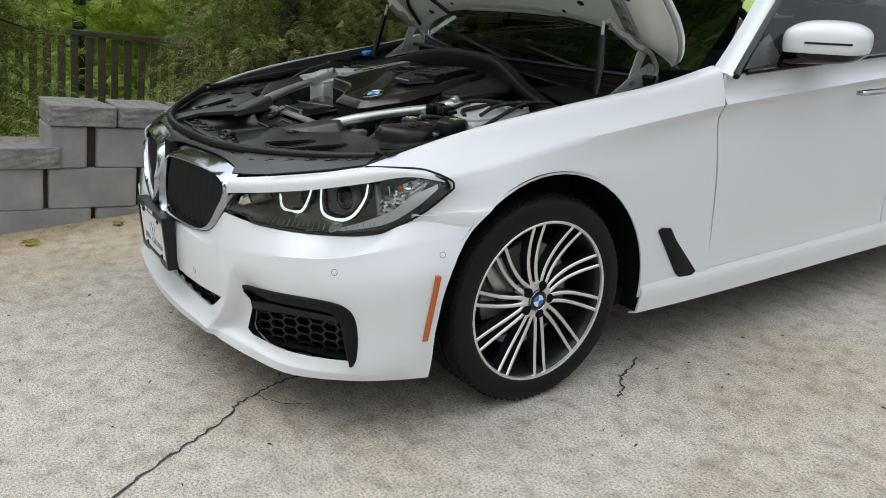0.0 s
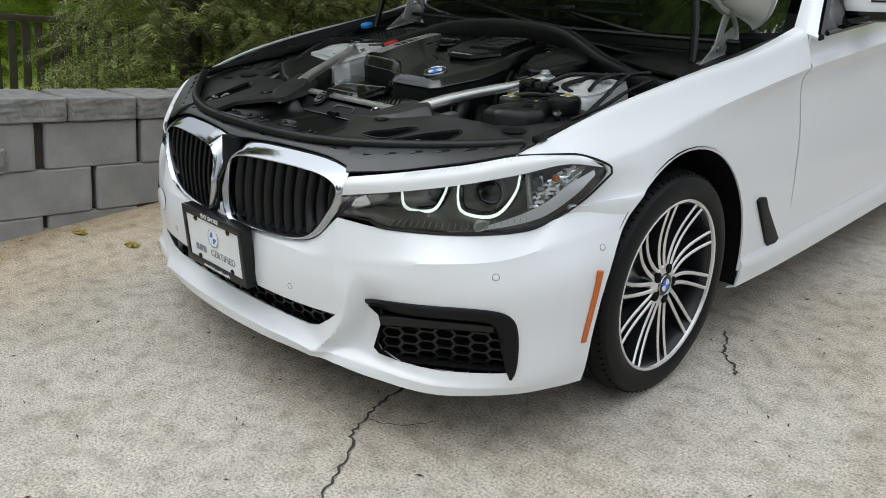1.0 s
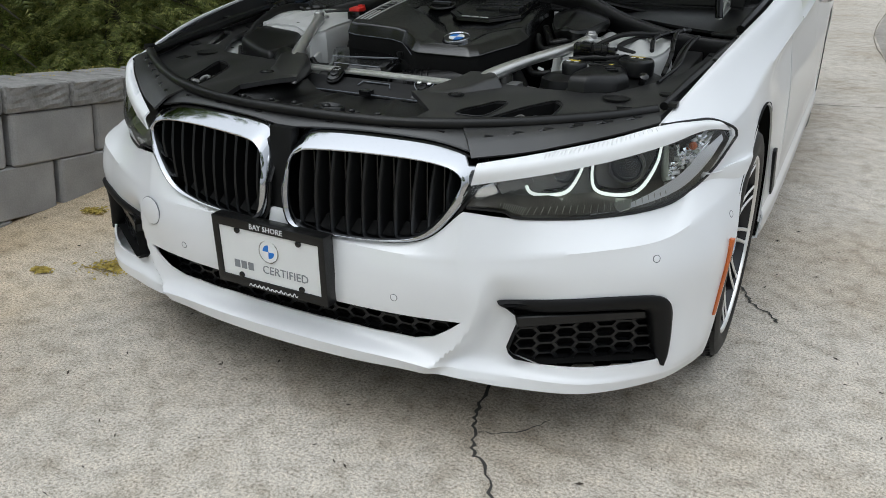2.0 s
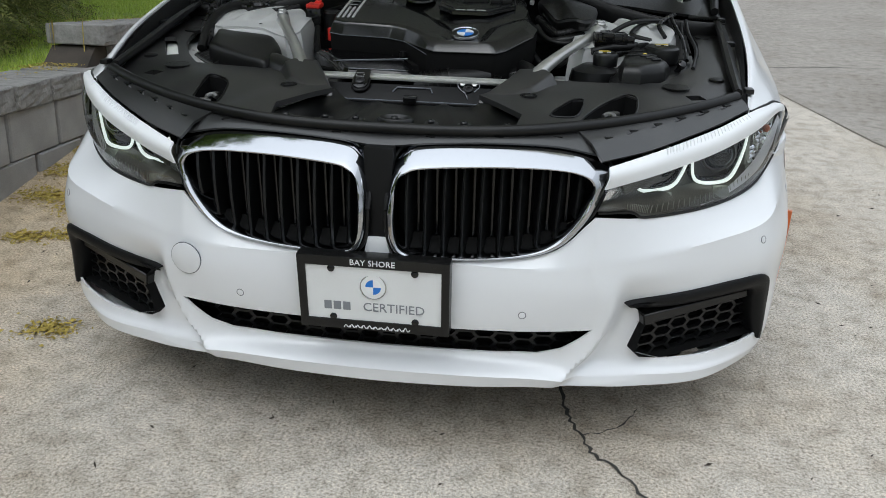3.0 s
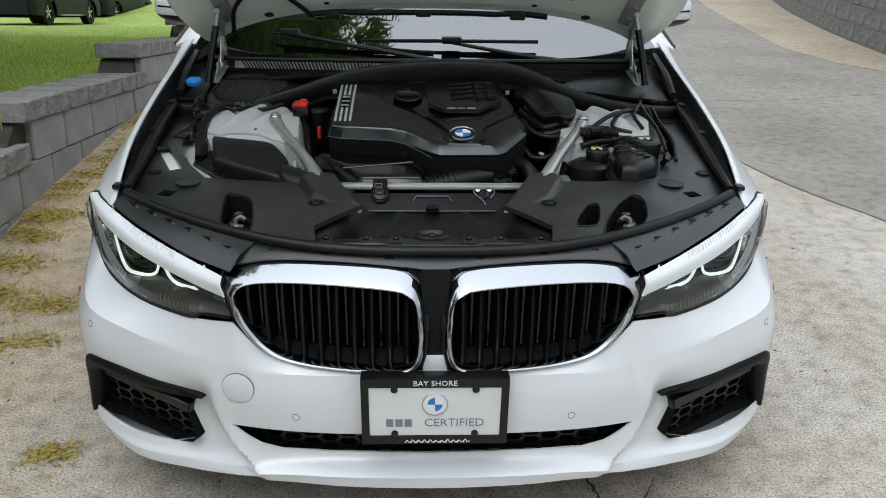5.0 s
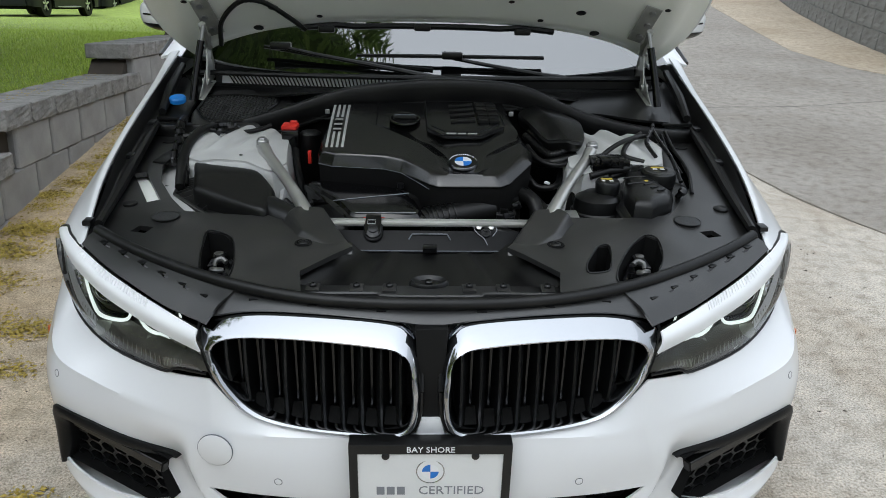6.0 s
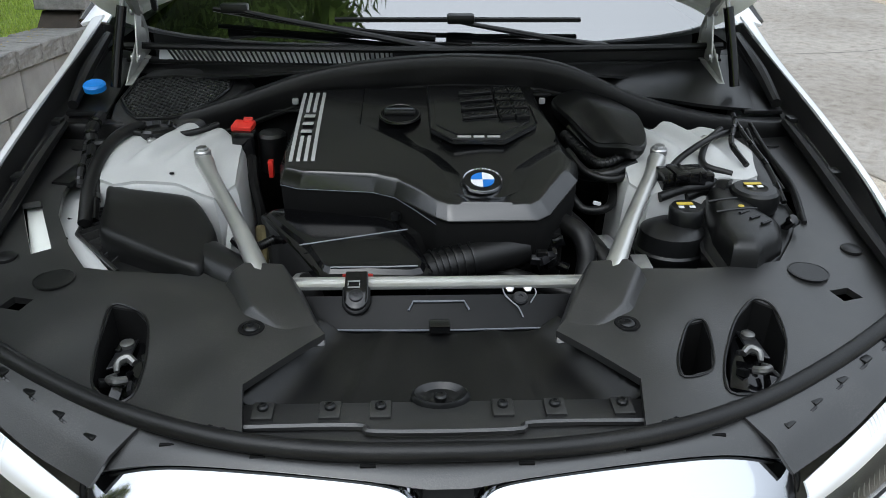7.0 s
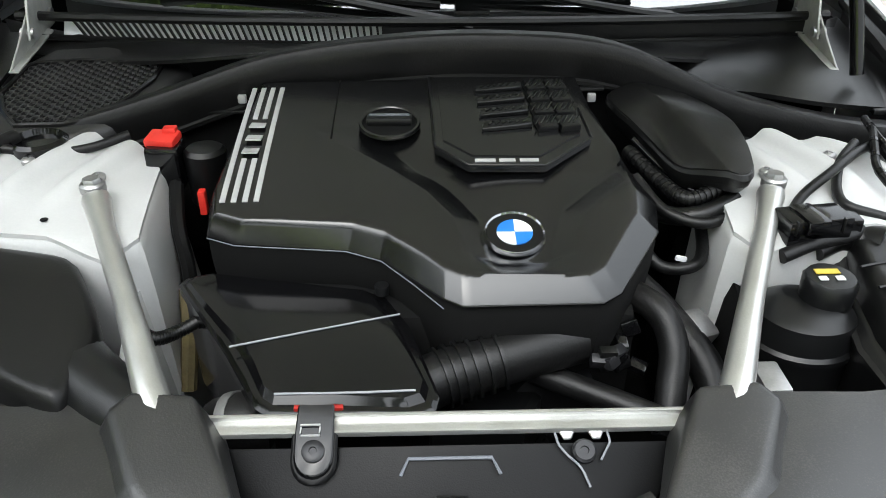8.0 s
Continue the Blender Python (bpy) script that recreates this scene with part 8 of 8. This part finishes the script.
for s in (-1, 1):
    # side covers behind the towers
    if s > 0:
        cov = skin([[(0.40, 1.16, 0.870), (0.52, 1.15, 0.882), (0.66, 1.12, 0.872), (0.825, 1.12, 0.858)], [(0.40, 1.26, 0.880), (0.54, 1.25, 0.895), (0.68, 1.24, 0.888), (0.838, 1.26, 0.875)], [(0.40, 1.36, 0.880), (0.55, 1.37, 0.895), (0.70, 1.40, 0.905), (0.855, 1.52, 0.91)]], 6, 5)
        part("scuttle_cover", slab(cov, 0.008), M_PLASTIC, car, "black scuttle side cover")
    # hood stay: bracket, hinge links, gas strut
    hg = part("hood_hinge", sided(join(soften(prism([(0.735, 1.25, 0.885), (0.735, 1.47, 0.912), (0.735, 1.475, 0.965), (0.735, 1.43, 0.985), (0.735, 1.36, 0.955), (0.735, 1.30, 0.915)], (0.004, 0, 0)), 0.001, 1),
                                   soften(prism([(0.722, 1.25, 0.882), (0.740, 1.25, 0.882), (0.745, 1.44, 0.908), (0.720, 1.42, 0.908)], (0, 0, 0.004)), 0.001, 1)), s), M_HINGE, car, "grey metal hood hinge")
    part("hinge_link", sided(soften(prism([(0.728, 1.335, 0.915), (0.728, 1.368, 0.918), (0.728, 1.418, 1.015), (0.728, 1.398, 1.045), (0.728, 1.375, 1.020)], (0.005, 0, 0)), 0.001, 1), s), M_HINGE, hg)
    part("hinge_link", sided(tube([(0.742, 1.455, 0.925), (0.740, 1.462, 0.965), (0.738, 1.435, 1.010), (0.736, 1.405, 1.030)], 0.009, 6), s), M_HINGE, hg)
    part("hinge_link", sided(tube([(0.730, 1.405, 1.030), (0.722, 1.365, 1.045), (0.716, 1.335, 1.07), (0.712, 1.30, 1.085), (0.708, 1.26, 1.12)], [0.014, 0.012, 0.016, 0.012, 0.012], 6), s), M_HINGE, hg)
    for p in ((0.735, 1.35, 0.925), (0.742, 1.455, 0.935), (0.735, 1.402, 1.028)):
        part("hinge_pin", sided(lathe([(0.010, -0.012), (0.010, 0.012), (0, 0.012)], 12, Matrix.Translation(p) @ pose(0, 0, 0, 0, 90, 0)), s), M_STEEL, hg)
    part("gas_strut", sided(tube([(0.742, 1.195, 0.895), (0.728, 1.215, 0.98), (0.708, 1.235, 1.075)], 0.012, 10, 2), s), M_GLOSS, car, "black gas strut")
    part("strut_rod", sided(tube([(0.708, 1.235, 1.075), (0.700, 1.245, 1.12)], 0.006, 8, 2), s), M_STEEL, car, "steel strut rod")
    part("corner_panel", sided(soften(prism([(0.74, 1.11, 0.862), (0.834, 1.11, 0.862), (0.856, 1.50, 0.905), (0.76, 1.46, 0.905)], (0, 0, -0.01)), 0.003), s), M_PLASTIC, car, "black corner panel")
# vented cover on one side
VG = [(-0.728, 1.181), (-0.724, 1.292), (-0.712, 1.305), (-0.634, 1.315), (-0.500, 1.300), (-0.487, 1.290), (-0.488, 1.238), (-0.505, 1.187), (-0.531, 1.121), (-0.563, 1.085), (-0.590, 1.074), (-0.661, 1.071), (-0.697, 1.117)]
VO = [(-0.746, 1.17), (-0.744, 1.310), (-0.700, 1.362), (-0.600, 1.374), (-0.485, 1.364), (-0.432, 1.290), (-0.455, 1.205), (-0.515, 1.085), (-0.560, 1.040), (-0.670, 1.035), (-0.730, 1.090)]
vz = lambda x, y: 0.868 + 0.10 * (y - 1.19) + 0.16 * max(0.0, y - 1.30)  # noqa: E731
vent = part("vent_cover", shell(VO, vz, [(-0.01, 0.10), (0.0, 0.020), (0.003, 0.008), (0.008, 0.002), (0.016, 0.0)], 4, (-0.59, 1.20)), M_DUSTY, car, "black vented cover behind the strut tower", 40)
part("vent_dark", shell(VG, lambda x, y: vz(x, y) + 0.0012, [(0, 0.002), (0, 0)], 3, (-0.60, 1.19)), M_DARK, vent)
part("vent_mesh", honeycomb([((x + 0.60) * 0.965 - 0.60, (y - 1.19) * 0.965 + 1.19) for x, y in VG], lambda a, b, d: V((a, b, vz(a, b) + 0.005 + d)), 0.0135, 0.0165, 0.0018, 0.005), M_DUSTY, vent, "fine black mesh")
rim = [(x, y, vz(x, y) + 0.003) for x, y in VG]
part("vent_rim", tube(rim + rim[:1], 0.0045, 6, 1), M_PLASTIC, vent, "rounded rim of the mesh")
# scoop on the other side
SC = loop([(x, y, 0) for x, y in ((0.282, 1.050), (0.292, 1.120), (0.400, 1.125), (0.452, 1.060), (0.458, 0.960), (0.446, 0.880), (0.426, 0.840), (0.395, 0.838), (0.345, 0.880), (0.306, 0.960))], 5)[:, :2]


def sz(x, y):
    """Leaf-shaped top: a ridge from the rear to the front corner, its inner flank hollow."""
    ridge = x - (0.352 + 0.22 * (1.03 - y))
    z = 0.912 - 0.30 * max(0.0, 1.0 - y) ** 1.25 - 0.03 * max(0.0, y - 1.03)
    z -= 0.020 * math.exp(-((x - 0.338 - 0.12 * (1.0 - y)) / 0.026) ** 2 - ((y - 0.945) / 0.075) ** 4)
    return z - (0.16 * abs(ridge) + 0.9 * ridge * ridge if ridge > 0 else 0.34 * abs(ridge) - 1.0 * ridge * ridge)


part("air_scoop", join(shell(SC, sz, [(0.012, 0.034), (0.003, 0.020), (0.0, 0.008), (0.003, 0.002), (0.008, 0.000)], 1, (0.365, 0.95), False), plate_on([((x - 0.365) * 0.955 + 0.365, (y - 0.95) * 0.965 + 0.95) for x, y in SC], 0.0005, sz, 0.005, 80)), M_PLASTIC, car, "curved black air scoop", 18)
# cowl panel with slots under the windscreen
cp = skin([both([(0, 1.19, 0.962), (0.3, 1.19, 0.930), (0.55, 1.30, 0.882), (0.80, 1.37, 0.880)]), both([(0, 1.26, 0.915), (0.3, 1.265, 0.905), (0.55, 1.335, 0.884), (0.80, 1.42, 0.886)]), both([(0, 1.345, 0.898), (0.3, 1.355, 0.898), (0.6, 1.39, 0.898), (0.84, 1.49, 0.91)])], 5, 4)
cowl = part("cowl_panel", slab(cp[::-1], 0.006), M_PLASTIC, car, "black cowl panel under the windscreen")
part("cowl_rail", tube([(x, 1.354 + 0.10 * x * x, 0.944 - 0.006 * x * x) for x in np.linspace(-0.78, 0.78, 15)], 0.009, 8, 2), M_PLASTIC, cowl)
part("cowl_rail", tube([(x, 1.348 + 0.10 * x * x, 0.903) for x in np.linspace(-0.78, 0.78, 15)], 0.006, 6, 2), M_PLASTIC, cowl)
part("cowl_back", sheet([[(x, 1.362 + 0.10 * x * x, 0.902) for x in np.linspace(-0.7, -0.05, 12)], [(x, 1.392 + 0.10 * x * x, 0.938) for x in np.linspace(-0.7, -0.05, 12)]]), M_HLWHITE, cowl, "pale panel behind the slots")
sl = box((0, 0, 0), (0.0042, 0.006, 0.038), 0.001)
first = part("slot_bar", sl, M_PLASTIC, cowl)
first.matrix_basis = pose(-0.66, 1.352 + 0.10 * 0.66**2, 0.922, 0, -30, 0)
for k in range(1, 46):
    x = -0.66 + 0.0125 * k
    ob = new("slot_bar", first.data)
    ob.parent = cowl
    ob.matrix_basis = pose(x, 1.352 + 0.10 * x * x, 0.922, 0, -5 - 25 * min(1.0, max(0.0, (-x - 0.1) / 0.5)), 0)
part("cowl_solid", soften(prism([(-0.09, 1.350, 0.898), (0.78, 1.412, 0.898), (0.78, 1.412, 0.938), (-0.09, 1.352, 0.944)], (0, 0.006, 0)), 0.001, 1), M_PLASTIC, cowl)
part("washer_cap", lathe([(0.025, -0.012), (0.026, 0.0), (0.022, 0.005), (0.010, 0.006), (0, 0.006)], 20, pose(-0.785, 1.18, 0.905, 10, 0, 0)), M_CAPBLUE, car, "blue washer filler cap")
# windscreen wipers
for arm, blade, head in (([(0.08, 1.36, 0.955), (-0.10, 1.385, 0.985), (-0.35, 1.43, 1.020), (-0.50, 1.455, 1.045)], [(-0.56, 1.48, 1.040), (-0.30, 1.43, 1.010), (0.02, 1.40, 0.985)], (-0.50, 1.46, 1.047)),
                         ([(0.56, 1.42, 0.950), (0.40, 1.40, 0.972), (0.22, 1.405, 1.000), (0.085, 1.415, 1.022)], [(-0.24, 1.44, 1.022), (0.08, 1.425, 1.026), (0.40, 1.435, 1.024)], (0.085, 1.418, 1.030))):
    arm, blade, head = [(x, y, z - 0.022) for x, y, z in arm], [(x, y, z - 0.022) for x, y, z in blade], (head[0], head[1], head[2] - 0.022)
    w = part("wiper", tube(arm, [0.012, 0.009, 0.007, 0.006], 8), M_SATIN, car, "black windscreen wiper")
    part("wiper_blade", tube(blade, 0.0065, 6), M_RUBBER, w, "rubber blade")
    part("wiper_head", box(head, (0.07, 0.03, 0.024), 0.005), M_SATIN, w)


# ---- parked cars across the lawn ----
def parked_car(label, length, roof_h, paint):
    """Dark estate-bodied car, nose to -y, standing on z = 0."""
    t = tagged(new("parked_car"), label, "car", "parked cars across the lawn")
    L, W = length, 0.95
    low = [(W * 0.86, 0.0, 0.30), (W, 0.35, 0.28), (W, L * 0.5, 0.27), (W, L - 0.35, 0.28), (W * 0.86, L, 0.32)]
    mid = [(W * 0.88, -0.06, 0.62), (W * 1.01, 0.35, 0.66), (W * 1.02, L * 0.5, 0.68), (W * 1.02, L - 0.3, 0.72), (W * 0.88, L + 0.05, 0.72)]
    belt = [(W * 0.80, 0.06, 0.86), (W * 0.93, 0.6, 0.98), (W * 0.96, L * 0.5, 1.04), (W * 0.95, L - 0.4, 1.10), (W * 0.84, L, 1.08)]
    for s in (-1, 1):
        g = skin([belt, mid, low], 5, 4)
        bm = cut(slab(g[:, ::-1], 0.03), [round_tool(0.90, 0.36, 0.42, 0.4, 1.4, 32), round_tool(L - 0.95, 0.36, 0.42, 0.4, 1.4, 32)])
        part("body_side", sided(bm, s), paint, t)
        part("window", sided(sheet(skin([[(W * 0.93, 1.35, 1.0), (W * 0.95, L * 0.5, 1.05), (W * 0.93, L - 0.5, 1.10)], [(W * 0.70, 1.95, roof_h - 0.08), (W * 0.72, L * 0.5, roof_h - 0.05), (W * 0.72, L - 0.8, roof_h - 0.1)]], 4, 3)), s), M_GLASS, t, "dark side windows")
        part("headlamp", sided(box((0.66, 0.02, 0.72), (0.36, 0.16, 0.10), 0.03), s), M_HLCHROME, t)
        part("sill_trim", sided(tube([(W * 0.98, 1.35, 0.30), (W * 1.0, L * 0.5, 0.29), (W * 0.98, L - 1.4, 0.30)], 0.025, 6), s), M_SILVER, t, "bright sill strip")
    top = [both([(0, 0.0, 0.90), (0.4, 0.0, 0.89), (W * 0.8, 0.06, 0.86)]), both([(0, 1.2, 1.06), (0.4, 1.2, 1.05), (W * 0.93, 1.1, 1.0)]), both([(0, 2.0, roof_h), (0.4, 2.0, roof_h - 0.01), (W * 0.70, 2.0, roof_h - 0.08)]), both([(0, L * 0.7, roof_h + 0.02), (0.4, L * 0.7, roof_h), (W * 0.72, L * 0.7, roof_h - 0.06)]), both([(0, L - 0.1, 1.12), (0.4, L - 0.1, 1.11), (W * 0.84, L - 0.1, 1.08)])]
    part("roof", slab(skin(top, 4, 4)[::-1], 0.02), paint, t)
    part("front", slab(skin([both([(0, -0.02, 0.90), (0.4, -0.02, 0.89), (W * 0.8, 0.06, 0.86)]), both([(0, -0.12, 0.6), (0.4, -0.11, 0.6), (W * 0.88, -0.04, 0.62)]), both([(0, -0.06, 0.28), (0.4, -0.06, 0.28), (W * 0.86, 0.0, 0.30)])], 4, 4)[::-1], 0.02), paint, t)
    part("grille", box((0, -0.13, 0.62), (0.8, 0.04, 0.22), 0.02), M_CHROME, t, "bright grille")
    part("rear", box((0, L, 0.7), (1.6, 0.06, 0.8), 0.03), paint, t)
    part("underside", box((0, L / 2, 0.42), (1.5, L - 0.3, 0.4), 0.02), M_DARK, t)
    for x in (-0.80, 0.80):
        for y in (0.90, L - 0.95):
            w = part("wheel", lathe([(0.20, -0.11), (0.34, -0.11), (0.36, -0.07), (0.36, 0.07), (0.34, 0.11), (0.24, 0.115), (0.20, 0.10)], 32, pose(x, y, 0.36, 0, 90, 0)), M_TYRE, t, "black tyre")
            part("rim", lathe([(0, 0.02), (0.05, 0.09), (0.06, 0.06), (0.23, 0.05), (0.245, 0.11), (0.245, -0.1), (0, -0.1)], 32, pose(x, y, 0.36, 0, 90 if x > 0 else -90, 0)), M_RIMDARK, w, "grey rim")
            for k in range(5):
                part("spoke", box((x + (0.09 if x > 0 else -0.09), y + 0.13 * math.sin(k * 1.2566), 0.36 + 0.13 * math.cos(k * 1.2566)), (0.02, 0.05, 0.20), 0.005, pose(0, 0, 0, -math.degrees(k * 1.2566), 0, 0)), M_ALLOY, w)
    return t


suv = parked_car("dark blue estate car parked beyond the lawn", 4.8, 1.62, M_DARKPAINT)
suv.matrix_world = LEVEL @ pose(-11.4, 25.9, lawn_height(-11.4, 24) - 0.02, 0, 0, 180)
copy_thing(suv, LEVEL @ pose(-11.7, 32.4, lawn_height(-11.7, 30) - 0.02, 0, 0, 178))
